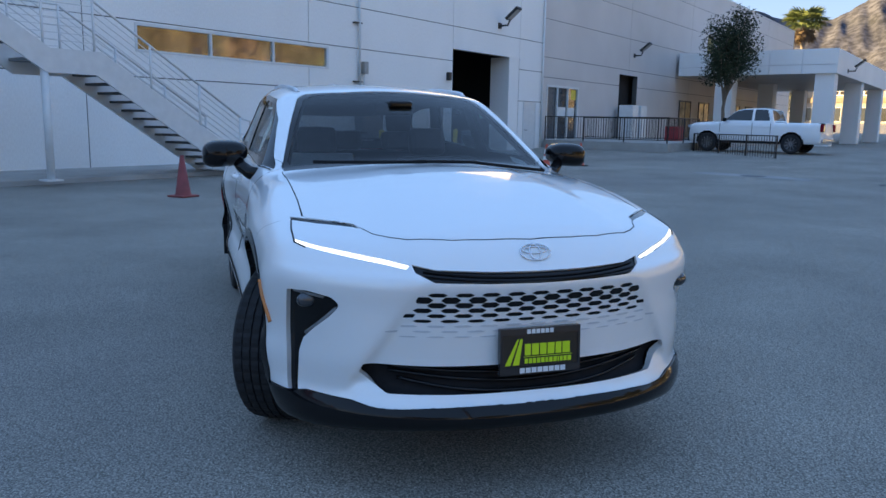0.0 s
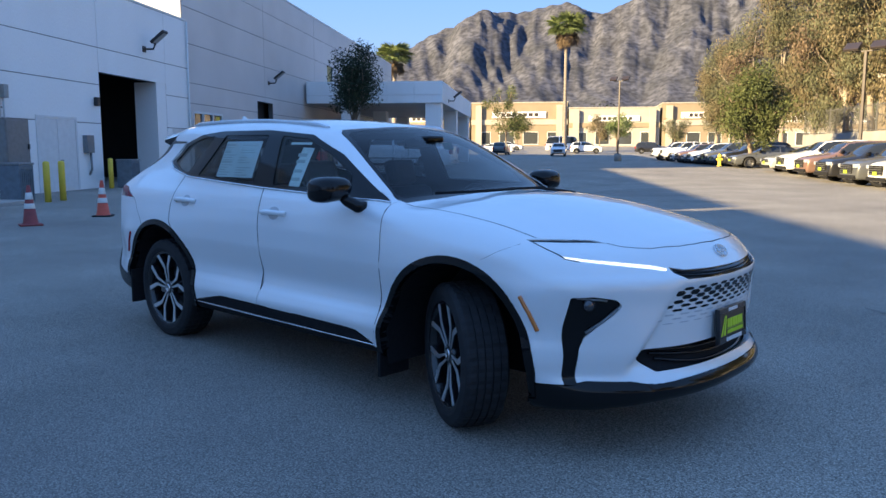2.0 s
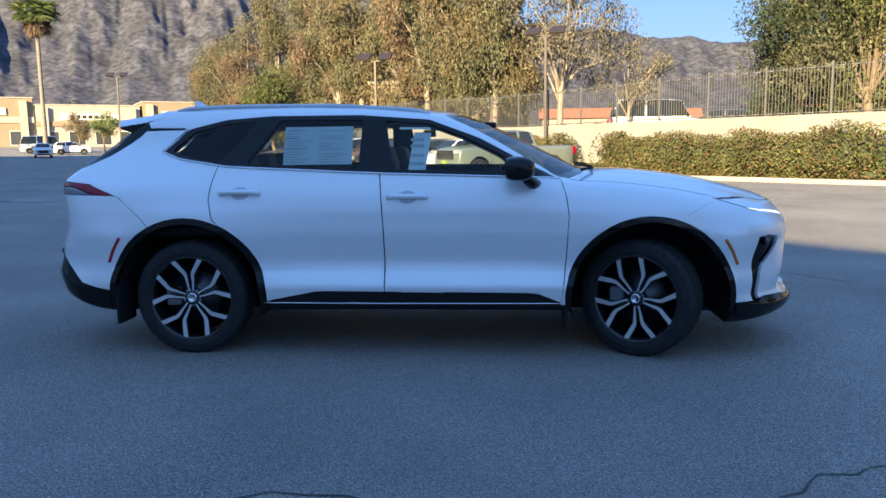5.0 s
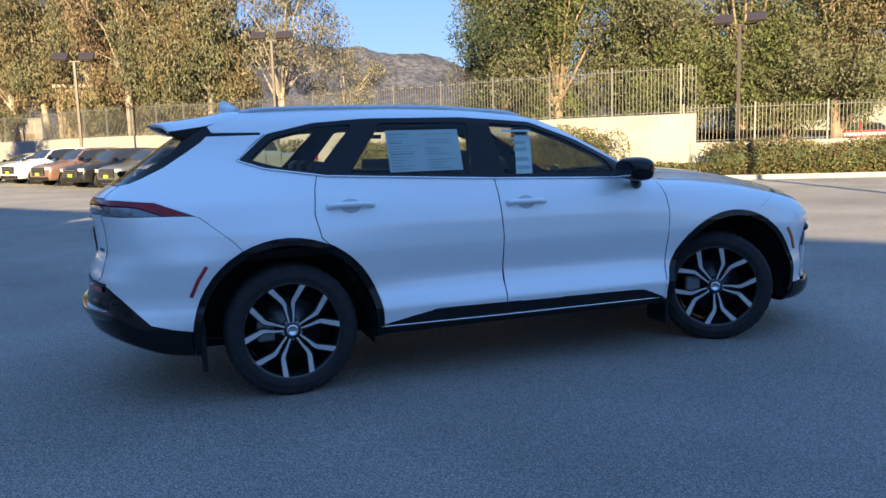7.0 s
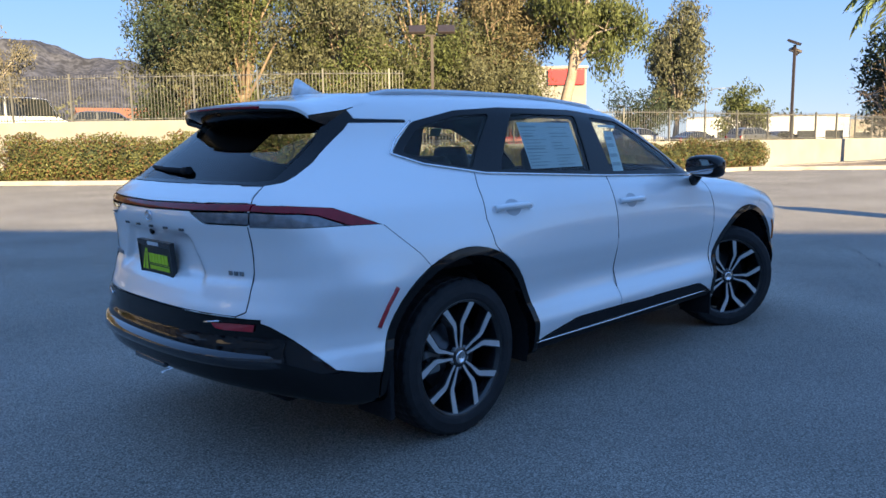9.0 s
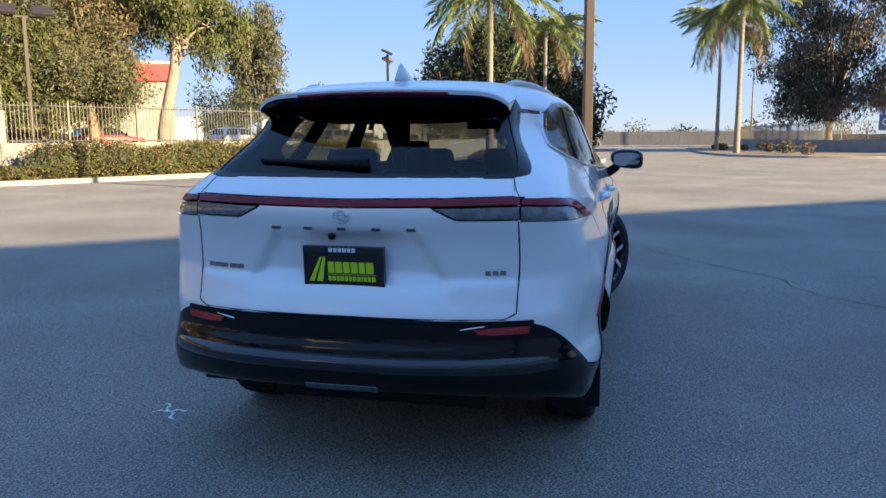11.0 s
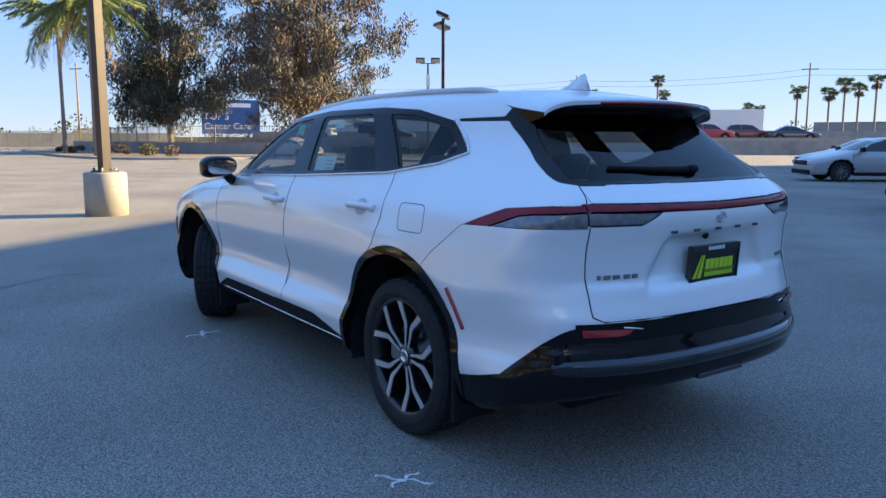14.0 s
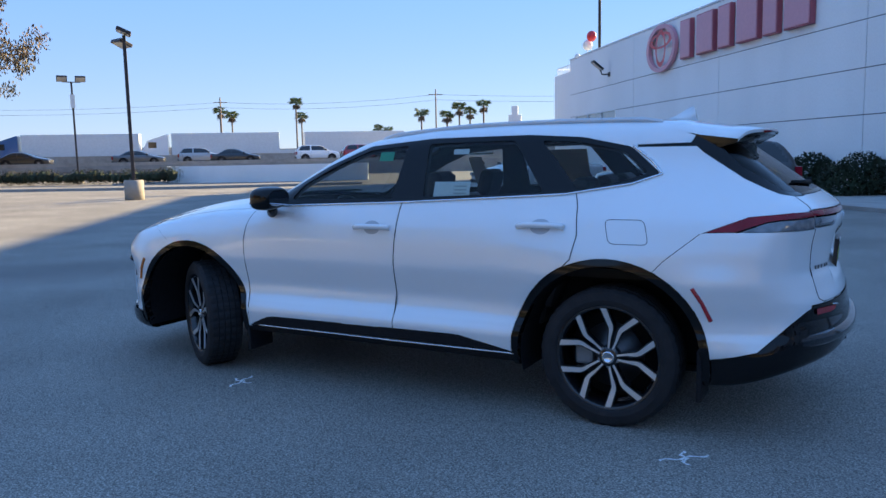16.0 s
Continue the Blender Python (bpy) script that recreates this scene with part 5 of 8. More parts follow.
# mirrors, handles, strips and markers
for s, _ in SIDES:
    door = doors["door_front"][0 if s > 0 else 1]
    b = bmesh.new()
    bmesh.ops.create_uvsphere(b, u_segments=28, v_segments=16, radius=1.0)
    for v in b.verts:
        c = v.co
        e = lambda t, k: math.copysign(abs(t) ** k, t)
        v.co = Vector((0.688 + 0.100 * e(c.x, 0.75), 1.005 + 0.118 * e(c.y, 0.7), 1.182 + 0.070 * e(c.z, 0.75) - 0.02 * c.y * (c.z < 0)))
        if v.co.x < 0.612:
            v.co.x = 0.612
    for f in b.faces:
        f.smooth = True
    mir = part("door_mirror", flipped(b, s), M["gloss_black"], door, "gloss black door mirror")
    b = tube(bmesh.new(), [(0.80, 0.845, 1.075), (0.775, 0.885, 1.085), (0.74, 0.925, 1.115), (0.72, 0.95, 1.15)], 0.038, 10, r1=0.030)
    part("mirror_foot", flipped(b, s), M["gloss_black"], mir)
    b = bmesh.new()
    b.faces.new([b.verts.new((0.609, 1.005 + 0.092 * math.copysign(abs(math.cos(a)) ** 0.6, math.cos(a)), 1.180 + 0.046 * math.copysign(abs(math.sin(a)) ** 0.6, math.sin(a)))) for a in (2 * math.pi * k / 28 for k in range(28))])
    part("mirror_glass", flipped(b, s), mat("mirror", (0.5, 0.52, 0.55), 0.02, 1.0, vary=0), mir, "mirror glass")
    for key, x0, x1, z in (("door_front", -0.118, 0.130, 1.006), ("door_rear", -1.188, -0.928, 1.036)):
        d = doors[key][0 if s > 0 else 1]
        ptsh = []
        for i in range(13):
            t = i / 12
            p, n = surf("s", x0 + (x1 - x0) * t, z, 0.004 + 0.030 * min(1, 6 * t * (1 - t)))
            ptsh.append((p.x, p.y, p.z))
        b = tube(bmesh.new(), ptsh, 0.0165, 12)
        h = part("door_handle", flipped(b, s), M["paint"], d, "body-coloured door handle")
        # flat disc on the skin; its grey paints the shade of a hollow
        b = bmesh.new()
        xm = (x0 + x1) / 2
        cen = b.verts.new(surf("s", xm, z, 0.0015)[0])
        rim = [b.verts.new(surf("s", xm + 0.058 * math.cos(a), z + 0.040 * math.sin(a), 0.0015)[0]) for a in (2 * math.pi * k / 28 for k in range(28))]
        for k in range(28):
            b.faces.new((cen, rim[(k + 1) % 28], rim[k]))
        part("handle_cup", flipped(b, s), mat("shaded_cup", (0.50, 0.51, 0.53), 0.35, vary=0.0, coat=0.6), h, "flat disc behind the handle, grey for the shade of its cup")
    b = tube(bmesh.new(), path_on("s", [(0.945, 1.107), (0.88, 1.116), (-0.185, 1.153), (-1.165, 1.202), (-1.50, 1.253), (-1.642, 1.302)], 0.003, s), 0.0065, 6)
    tube(b, path_on("s", [(-1.642, 1.302), (-1.58, 1.37), (-1.478, 1.449)], 0.003, s), 0.0065, 6)
    part("belt_strip", b, M["chrome"], car, "satin chrome belt strip")
    part("side_marker", tube(bmesh.new(), path_on("s", [(1.930, 0.742), (1.975, 0.67), (2.010, 0.590)], 0.0, s), 0.0105, 8), M["amber"], fbump, "amber side marker")
    part("side_marker", tube(bmesh.new(), path_on("s", [(-1.845, 0.762), (-1.892, 0.69), (-1.932, 0.604)], 0.0, s), 0.010, 8), M["reflector"], rbump, "red side marker")
    part("sill_strip", tube(bmesh.new(), path_on("s", [(-0.92, 0.345), (-0.143, 0.341), (0.955, 0.347)], 0.002, s), 0.005, 6), M["chrome"], car, "bright sill strip")
    for knots in ([(-1.868, 1.020), (-1.705, 0.885), (-1.66, 0.835)],):
        part("panel_seam", tube(bmesh.new(), path_on("s", knots, -0.0012, s), 0.0022, 5), M["matt_black"], car)
    # roof rails
    rail = [(0.12, 0.540), (0.02, 0.548), (-0.5, 0.560), (-1.1, 0.540), (-1.5, 0.500), (-1.60, 0.485)]
    pr = []
    for i, (x, y) in enumerate(rail):
        p, n = surf("t", x, y, -0.004 if i in (0, 5) else 0.012)
        pr.append(Vector((p.x, p.y * s, p.z)))
    fine = []
    for i in range(len(pr) - 1):
        for k in range(8):
            fine.append(pr[i].lerp(pr[i + 1], k / 8))
    fine.append(pr[-1])
    for _k in range(3):
        fine = [fine[0]] + [(fine[i - 1] + fine[i] * 2 + fine[i + 1]) / 4 for i in range(1, len(fine) - 1)] + [fine[-1]]
    part("roof_rail", tube(bmesh.new(), fine, 0.0135, 10), mat("silver_rail", (0.62, 0.64, 0.67), 0.3, 0.4, vary=0), car, "silver roof rail")
loop = [(x, z) for x, z in FUEL] + [FUEL[0]]
part("fuel_flap_seam", tube(bmesh.new(), path_on("s", loop, -0.0012, 1, 2), 0.0024, 5), M["matt_black"], car, "thin seam of the fuel flap")

# roof spoiler, fin and wiper
def spoiler_section(y):
    """Top edge points, tip and underside of the spoiler at one place across the car."""
    e = abs(y) / 0.545
    xt = -2.108 + 0.12 * e ** 3
    z_in, z_out = surf("t", -1.66, y)[0].z, surf("t", -1.78, y)[0].z

    def zt(x):
        return z_out - 0.14 * (-1.78 - x) if x < -1.78 else z_in + (z_out - z_in) * (-1.66 - x) / 0.12
    top = [(x, zt(x) + 0.004) for x in (-1.68, -1.80, -1.94, xt)]
    thin = 1 - 0.45 * e ** 5
    under = [(xt + 0.002, zt(xt) - 0.002), (xt + 0.010, zt(xt) - 0.026 * thin), (xt + 0.10, zt(xt) - 0.072 * thin), (-1.88, zt(-1.88) - (zt(-1.88) - 1.455 + 0.03 * e * e) * thin), (-1.74, zt(-1.74) - (zt(-1.74) - 1.40) * thin), (-1.69, zt(-1.69) - 0.04 * thin)]
    return top, under


b, u_ = bmesh.new(), bmesh.new()
prev = None
for i in range(25):
    y = 0.545 * math.sin(radians(-90 + 180 * i / 24))
    top, under = spoiler_section(y)
    rt = [b.verts.new((x, y, z)) for x, z in top]
    rt.append(b.verts.new((top[-1][0] + 0.003, y, top[-1][1] - 0.016)))
    ru = [u_.verts.new((x, y, z)) for x, z in [(p[0], p[1] - 0.012 + 0.009 * (abs(y) / 0.545) ** 4) for p in top[:3]] + under]
    if prev:
        for k in range(4):
            b.faces.new((prev[0][k], rt[k], rt[k + 1], prev[0][k + 1])).smooth = k < 3
        for k in range(len(ru)):
            j = (k + 1) % len(ru)
            u_.faces.new((prev[1][k], prev[1][j], ru[j], ru[k])).smooth = 3 < k < 6
    if i in (0, 24):
        u_.faces.new(ru)
    prev = (rt, ru)
for bb in (b, u_):
    bmesh.ops.recalc_face_normals(bb, faces=bb.faces)
spo = part("spoiler", b, M["paint"], gate, "white roof spoiler")
part("spoiler_underside", u_, M["gloss_black"], spo, "gloss black spoiler underside")
part("brake_light", tube(bmesh.new(), [(-2.108 + 0.10 * (abs(y) / 0.6) ** 2.5, y, float(top_line(np.array([-2.1 + 0.3 * y * y]))[0]) - 0.1 * y * y - 0.026) for y in (-0.32, -0.16, 0, 0.16, 0.32)], 0.007, 6), M["tail_red"], spo, "dark red high brake light")
b = prism(bmesh.new(), [(-1.50, 1.600), (-1.56, 1.622), (-1.645, 1.672), (-1.672, 1.676), (-1.688, 1.590)], 0.03, pose(0, -0.015, 0))
for v in b.verts:
    v.co.y *= 1.0 if v.co.z < 1.63 else 0.35
    if v.co.z < 1.61:
        v.co.y *= 2.0
bmesh.ops.bevel(b, geom=b.edges[:], offset=0.006, segments=2, affect="EDGES")
part("antenna_fin", b, M["paint"], car, "white shark-fin antenna", True)
b = tube(bmesh.new(), [(*surf("r", 0.42, 1.248, 0.004)[0],), (*surf("r", 0.20, 1.238, 0.006)[0],), (*surf("r", 0.0, 1.232, 0.008)[0],)], 0.008, 8, r1=0.014)
tube(b, [(*surf("r", 0.0, 1.232, 0.008)[0],), (*surf("r", -0.05, 1.235, 0.008)[0],)], 0.018, 10)
part("rear_wiper", b, M["matt_black"], gate, "black rear wiper")
b = tube(bmesh.new(), [(*surf("t", 1.20, 0.62, 0.012)[0],), (*surf("t", 1.21, 0.2, 0.014)[0],), (*surf("t", 1.20, -0.1, 0.012)[0],)], 0.009, 6)
tube(b, [(1.10, -0.60, 1.158), (1.20, -0.35, 1.162), (1.215, -0.05, 1.165)], 0.009, 6)
part("wipers", b, M["matt_black"], car, "black windscreen wipers")

# dark shut lines of doors, bonnet and tailgate
def shut_line(view, knots, parent, s, r=0.0026):
    part("shut_line", tube(bmesh.new(), path_on(view, knots, -0.0008, s, 4), r, 5), M["matt_black"], parent)


for s, i in ((1, 0), (-1, 1)):
    shut_line("s", [(-0.174, 1.15), (-0.16, 1.0), (-0.147, 0.82), (-0.143, 0.42)], doors["door_front"][i], s)
    shut_line("s", [(0.965, 0.42), (0.985, 0.62), (0.999, 0.89), (0.985, 1.0), (0.955, 1.10)], doors["door_front"][i], s)
    shut_line("s", [(-0.93, 0.43), (-0.945, 0.50), (-1.0, 0.62), (-1.12, 0.76), (-1.235, 0.875), (-1.262, 1.0), (-1.245, 1.14), (-1.225, 1.205)], doors["door_rear"][i], s)
    shut_line("t", [(1.02, 0.744), (1.25, 0.748), (1.5, 0.755), (1.72, 0.76), (1.895, 0.768)], car, s, 0.0022)
    shut_line("s", [(1.70, 0.885), (1.79, 0.932), (1.87, 0.966)], car, s, 0.0012)
    shut_line("f", [(0.812, 0.972), (0.822, 0.950), (0.824, 0.914), (0.79, 0.902)], car, s, 0.0034)
    shut_line("r", [(0.60, 0.683), (0.640, 0.702), (0.646, 0.9), (0.642, 1.036)], gate, s)
    shut_line("r", [(0.640, 1.126), (0.625, 1.15), (0.610, 1.19)], gate, s)
shut_line("r", [(-0.60, 0.682), (0.0, 0.684), (0.60, 0.682)], gate, 1, 0.003)
shut_line("t", [(2.156, 0.58), (2.22, 0.552), (2.274, 0.501), (2.315, 0.448), (2.37, 0.294), (2.391, 0.171), (2.403, 0.0), (2.391, -0.171), (2.37, -0.294), (2.315, -0.448), (2.274, -0.501), (2.22, -0.552), (2.156, -0.58)], car, 1, 0.0022)

# nose: mesh, fins, lamps, emblem
b = bmesh.new()
out = [(-0.5, 0), (-0.28, 0.5), (0.28, 0.5), (0.5, 0), (0.28, -0.5), (-0.28, -0.5)]
top = [b.verts.new((u, v, 0.0)) for u, v in out]
low = [b.verts.new((u * 0.9, v * 0.8, -0.5)) for u, v in out]
b.faces.new(top)
for k in range(6):
    b.faces.new((top[k], low[k], low[(k + 1) % 6], top[(k + 1) % 6]))
hex_me = bpy.data.meshes.new("mesh_hole")
b.to_mesh(hex_me)
b.free()
hex_me.materials.append(M["gloss_black"])
# lower rows: grey paints the shade of shallow dimples in the white bumper
hex_shaded = hex_me.copy()
hex_shaded.materials.clear()
hex_shaded.materials.append(mat("shaded_dimple", (0.56, 0.58, 0.61), 0.35, vary=0, coat=0.8))
for r in range(9):
    z = 0.768 - 0.0195 * r
    wide = 0.42 + 0.016 * r
    for k in range(-6, 7):
        y = (k + (0.5 if r % 2 else 0)) * 0.094
        if abs(y) > wide:
            continue
        h = (0.015, 0.025, 0.020, 0.017, 0.014, 0.011, 0.008, 0.007, 0.005)[r]
        p, nn = surf("f", y, z, 0.0015)
        o = new("mesh_hole", hex_me if r < 6 else hex_shaded)
        o.parent = fbump
        q = nn.to_track_quat("Z", "Y").to_matrix().to_4x4()
        o.matrix_basis = Matrix.Translation(p) @ q @ Matrix.Diagonal((0.070, h, 0.006, 1))
for k in range(5):
    z = 0.415 + 0.024 * k
    yy = 0.60 - 0.05 * abs(3 - k) * 0.6
    knots = [(yy * (i / 8 - 1), z + 0.035 * (i / 8 - 1) ** 2) for i in range(17)]
    b = tube(bmesh.new(), [(*(surf("f", y, zz, -0.030)[0]),) for y, zz in knots], 0.007, 6)
    part("intake_fin", b, M["gloss_black"], fbump)
for k in range(3):
    b = tube(bmesh.new(), [(*(surf("f", 0.42 * (i / 8 - 1), 0.801 + 0.014 * k + 0.02 * (i / 8 - 1) ** 2, -0.004)[0]),) for i in range(17)], 0.003, 5)
    part("slit_fin", b, M["matt_black"], fbump)
for s, _ in SIDES:
    b = bmesh.new()
    bmesh.ops.create_uvsphere(b, u_segments=16, v_segments=10, radius=1)
    p, nn = surf("f", 0.805, 0.715, -0.016)
    for v in b.verts:
        v.co = Vector((p.x + 0.022 * v.co.x, p.y + 0.040 * v.co.y, p.z + 0.030 * v.co.z))
    for f in b.faces:
        f.smooth = True
    part("fog_lamp", flipped(b, s), M["lens_dark"], fbump, "dark fog lamp lens")
    b = tube(bmesh.new(), [(*(surf("f", y, z, -0.008)[0]),) for y, z in ((0.708, 0.700), (0.760, 0.640), (0.805, 0.590))], 0.007, 6)
    part("fog_trim", flipped(b, s), M["grey_metal"], fbump, "grey trim line")
    b = tube(bmesh.new(), [(*(surf("f", y, z, -0.010)[0]),) for y, z in ((0.845, 0.747), (0.79, 0.741), (0.75, 0.735))], 0.005, 6)
    part("fog_trim", flipped(b, s), M["grey_metal"], fbump, "grey trim line")


def emblem(view, v0, w, h, parent, up=0.004):
    """An oval ring with two loops, on the nose or tail."""
    b = bmesh.new()
    for ww, hh, dv in ((1, 1, 0), (0.36, 0.92, 0), (0.80, 0.40, 0.25)):
        ptse = [(*(surf(view, w / 2 * ww * math.cos(a), v0 + dv * h / 2 + h / 2 * hh * math.sin(a), up)[0]),) for a in (2 * math.pi * k / 32 for k in range(33))]
        tube(b, ptse, h * 0.055, 6)
    return part("emblem", b, M["chrome"], parent, "chrome oval emblem")


emblem("f", 0.903, 0.118, 0.052, car)
emblem("r", 1.052, 0.062, 0.043, gate)
for y in (0.267, 0.137, 0.003, -0.130, -0.262):
    p, nn = surf("r", y, 1.006, 0.003)
    part("badge_bar", boxm(p.x - 0.004, p.x + 0.004, y - 0.017, y + 0.017, 1.0005, 1.0115, 0.0015), M["badge"], gate, "dark chrome badge bar")
for y0, y1, z in ((0.585, 0.60, 0.845), (0.545, 0.575, 0.845), (0.505, 0.538, 0.845), (0.462, 0.492, 0.845), (0.428, 0.456, 0.845), (-0.545, -0.525, 0.847), (-0.572, -0.552, 0.847), (-0.598, -0.578, 0.847)):
    p, nn = surf("r", (y0 + y1) / 2, z, 0.002)
    part("badge_bar", boxm(p.x - 0.004, p.x + 0.003, y0, y1, z - 0.008, z + 0.008), M["grey_metal"], gate, "small grey badge bar")
b = lathe(bmesh.new(), [(0.014, 0), (0.014, 0.012), (0.0001, 0.014)], 16, Matrix.Translation(surf("r", 0.05, 0.978, 0.0)[0]) @ pose(0, 0, 0, 0, -110, 0))
part("rear_camera", b, M["gloss_black"], gate, "black rear camera")


def number_plate(m, parent_label):
    """A dealer plate in a frame, its print as plain shapes. x across, z up, face towards -y."""
    e = part("number_plate", boxm(-0.157, 0.157, -0.012, 0.004, -0.083, 0.083, 0.004), M["plate_black"], car, parent_label)
    e.matrix_basis = m
    part("plate_frame", pierced(-0.1585, 0.1585, -0.0845, 0.0845, -0.016, 0.006, [(-0.150, 0.150, -0.056, 0.060)]), mat("plate_frame", (0.025, 0.025, 0.027), 0.25, 0.0, vary=0), e, "dark metal frame")
    b = bmesh.new()
    for q in (((-0.140, -0.050), (-0.118, -0.050), (-0.085, 0.045), (-0.092, 0.045)), ((-0.110, -0.050), (-0.084, -0.050), (-0.070, 0.045), (-0.080, 0.045))):
        b.faces.new([b.verts.new((x, -0.0135, z)) for x, z in q])
    part("road_mark", b, M["lime"], e, "lime road shape")
    x = -0.062
    for wdt in (0.028, 0.032, 0.030, 0.032, 0.028, 0.034):
        part("print_bar", boxm(x, x + wdt - 0.005, -0.0145, -0.012, -0.016, 0.026), M["lime"], e, "lime print bar")
        x += wdt
    part("print_bar", boxm(-0.066, 0.128, -0.0145, -0.012, -0.0225, -0.0205), M["lime"], e, "lime line")
    x = -0.062
    for wdt in (0.016, 0.017, 0.015, 0.017, 0.017, 0.015, 0.017, 0.017, 0.010, 0.014, 0.016, 0.018):
        part("print_bar", boxm(x, x + wdt - 0.004, -0.0145, -0.012, -0.046, -0.028), M["lime"], e, "lime print bar")
        x += wdt
    for z, hh, x0, ws in ((0.072, 0.008, -0.055, (0.018,) * 6), (-0.0705, 0.0095, -0.082, (0.023,) * 8)):
        x = x0
        for wdt in ws:
            part("print_bar", boxm(x, x + wdt - 0.004, -0.0175, -0.0155, z - hh, z + hh), M["plate_white"], e, "white print bar")
            x += wdt
    return e


number_plate(pose(2.512, 0, 0.557, 0, 0, 90) @ pose(0, 0, 0, -3), "dealer plate in lime and black on the front bumper")
number_plate(pose(-2.428, 0, 0.856, 0, 0, -90) @ pose(0, 0, 0, 4), "dealer plate in lime and black on the tailgate")

for s, _ in SIDES:
    b = bmesh.new()
    q = [surf("r", y, z, 0.013)[0] for y, z in ((0.685, 0.658), (0.56, 0.657), (0.49, 0.651), (0.51, 0.632), (0.56, 0.628), (0.680, 0.630))]
    b.faces.new([b.verts.new(p) for p in q][::-1])
    part("reflector", flipped(b, s), M["reflector"], rbump, "red bumper reflector")
    part("reflector_trim", flipped(tube(bmesh.new(), [(*(surf("r", y, z, 0.008)[0]),) for y, z in ((0.53, 0.660), (0.475, 0.653), (0.445, 0.648))], 0.004, 6), s), M["chrome"], rbump)
b = bmesh.new()
prev = None
for i in range(41):
    y = -0.825 + 1.65 * i / 40
    row = [b.verts.new(surf("r", y, z, l * max(0.06, 1 - (abs(y) / 0.83) ** 3))[0]) for z, l in ((0.546, 0.004), (0.537, 0.020), (0.522, 0.030), (0.496, 0.028), (0.484, 0.008))]
    if prev:
        for k in range(4):
            b.faces.new((prev[k], row[k], row[k + 1], prev[k + 1])).smooth = True
    prev = row
bmesh.ops.recalc_face_normals(b, faces=b.faces)
part("bumper_strip", b, mat("dark_satin", (0.026, 0.029, 0.036), 0.10, 0.6, vary=0, coat=0.8, spec=0.6), rbump, "dark glossy lower bumper strip")
p0 = surf("r", 0.0, 0.43, 0.0)[0]
part("rear_fog_lamp", boxm(p0.x - 0.004, p0.x + 0.03, -0.145, 0.145, 0.405, 0.428, 0.004), M["lens_dark"], rbump, "clear strip lamp")

# cabin
part("cabin_floor", boxm(-0.88, 0.94, -0.80, 0.80, 0.34, 0.40), M["cabin"], car, "dark cabin floor")


def seat(name, y, x, wide, z0=0.58, back=0.62):
    b = boxm(x, x + 0.50, y - wide, y + wide, z0 - 0.16, z0, 0.05)
    s = part(name, b, M["seat"], car, "dark leather seat")
    part("backrest", boxm(-0.07, 0.07, y - wide + 0.01, y + wide - 0.01, 0, back, 0.055, pose(x + 0.02, 0, z0 - 0.05, 0, -16, 0)), M["seat"], s)
    return s


for y in (-0.38, 0.38):
    s = seat("front_seat", y, 0.02, 0.25)
    part("headrest", boxm(-0.05, 0.05, y - 0.13, y + 0.13, 0.63, 0.82, 0.04, pose(0.02, 0, 0.53, 0, -16, 0)), M["seat"], s)
s = seat("rear_bench", 0, -0.98, 0.66, 0.60, 0.60)
for y in (-0.42, 0.0, 0.42):
    part("headrest", boxm(-0.05, 0.05, y - 0.13, y + 0.13, 0.61, 0.76, 0.04, pose(-0.96, 0, 0.55, 0, -16, 0)), M["seat"], s)
part("dashboard", boxm(0.62, 1.15, -0.74, 0.74, 0.70, 1.06, 0.06), M["cabin"], car, "dark dashboard")
part("boot_floor", boxm(-2.25, -1.05, -0.7, 0.7, 0.75, 0.80), M["cabin"], car)
b = tube(bmesh.new(), [(0.50 + 0.07 * math.sin(a), 0.38 + 0.18 * math.cos(a), 0.99 + 0.165 * math.sin(a)) for a in (2 * math.pi * k / 28 for k in range(29))], 0.016, 8)
tube(b, [(0.47, 0.20, 0.97), (0.47, 0.56, 0.97)], 0.02, 6)
tube(b, [(0.50, 0.38, 0.98), (0.72, 0.38, 0.92)], 0.04, 8)
part("steering_wheel", b, M["cabin"], car, "dark steering wheel")
part("inner_mirror", boxm(0.36, 0.39, -0.12, 0.12, 1.40, 1.47, 0.012), M["gloss_black"], car, "black inside mirror")
part("camera_pod", boxm(0.40, 0.55, -0.07, 0.07, 1.44, 1.485, 0.015), M["gloss_black"], car)


def sheet(view, u0, u1, v0, v1, s, material, parent, label, lift=-0.012, skew=0.0):
    """Paper that follows the glass on its inside."""
    b = bmesh.new()
    g = [[b.verts.new(surf(view, u0 + (u1 - u0) * i / 4 + skew * j / 4, v0 + (v1 - v0) * j / 4, lift)[0]) for i in range(5)] for j in range(5)]
    for j in range(4):
        for i in range(4):
            b.faces.new((g[j][i], g[j][i + 1], g[j + 1][i + 1], g[j + 1][i]))
    return part("window_sticker", flipped(b, s), material, parent, label)


dr, df = doors["door_rear"], doors["door_front"]
st1 = sheet("s", -0.80, -0.355, 1.215, 1.455, -1, M["paper"], dr[1], "large pale price sheet inside the glass")
rs_ = random.Random(12)
for k in range(13):
    v0 = 1.228 + 0.0165 * k
    hh = 0.010 if k in (5, 9, 12) else 0.0045
    sheet("s", -0.79, -0.79 + rs_.uniform(0.08, 0.19), v0, v0 + hh, -1, M["print"], st1, "grey print", -0.0105)
    if k not in (4, 8, 11):
        sheet("s", -0.57, -0.57 + rs_.uniform(0.07, 0.19), v0, v0 + 0.0045, -1, M["print"], st1, "grey print", -0.0105)
st2 = sheet("s", 0.00, 0.11, 1.185, 1.43, -1, M["paper"], df[1], "narrow hanging paper tag", -0.05, 0.035)
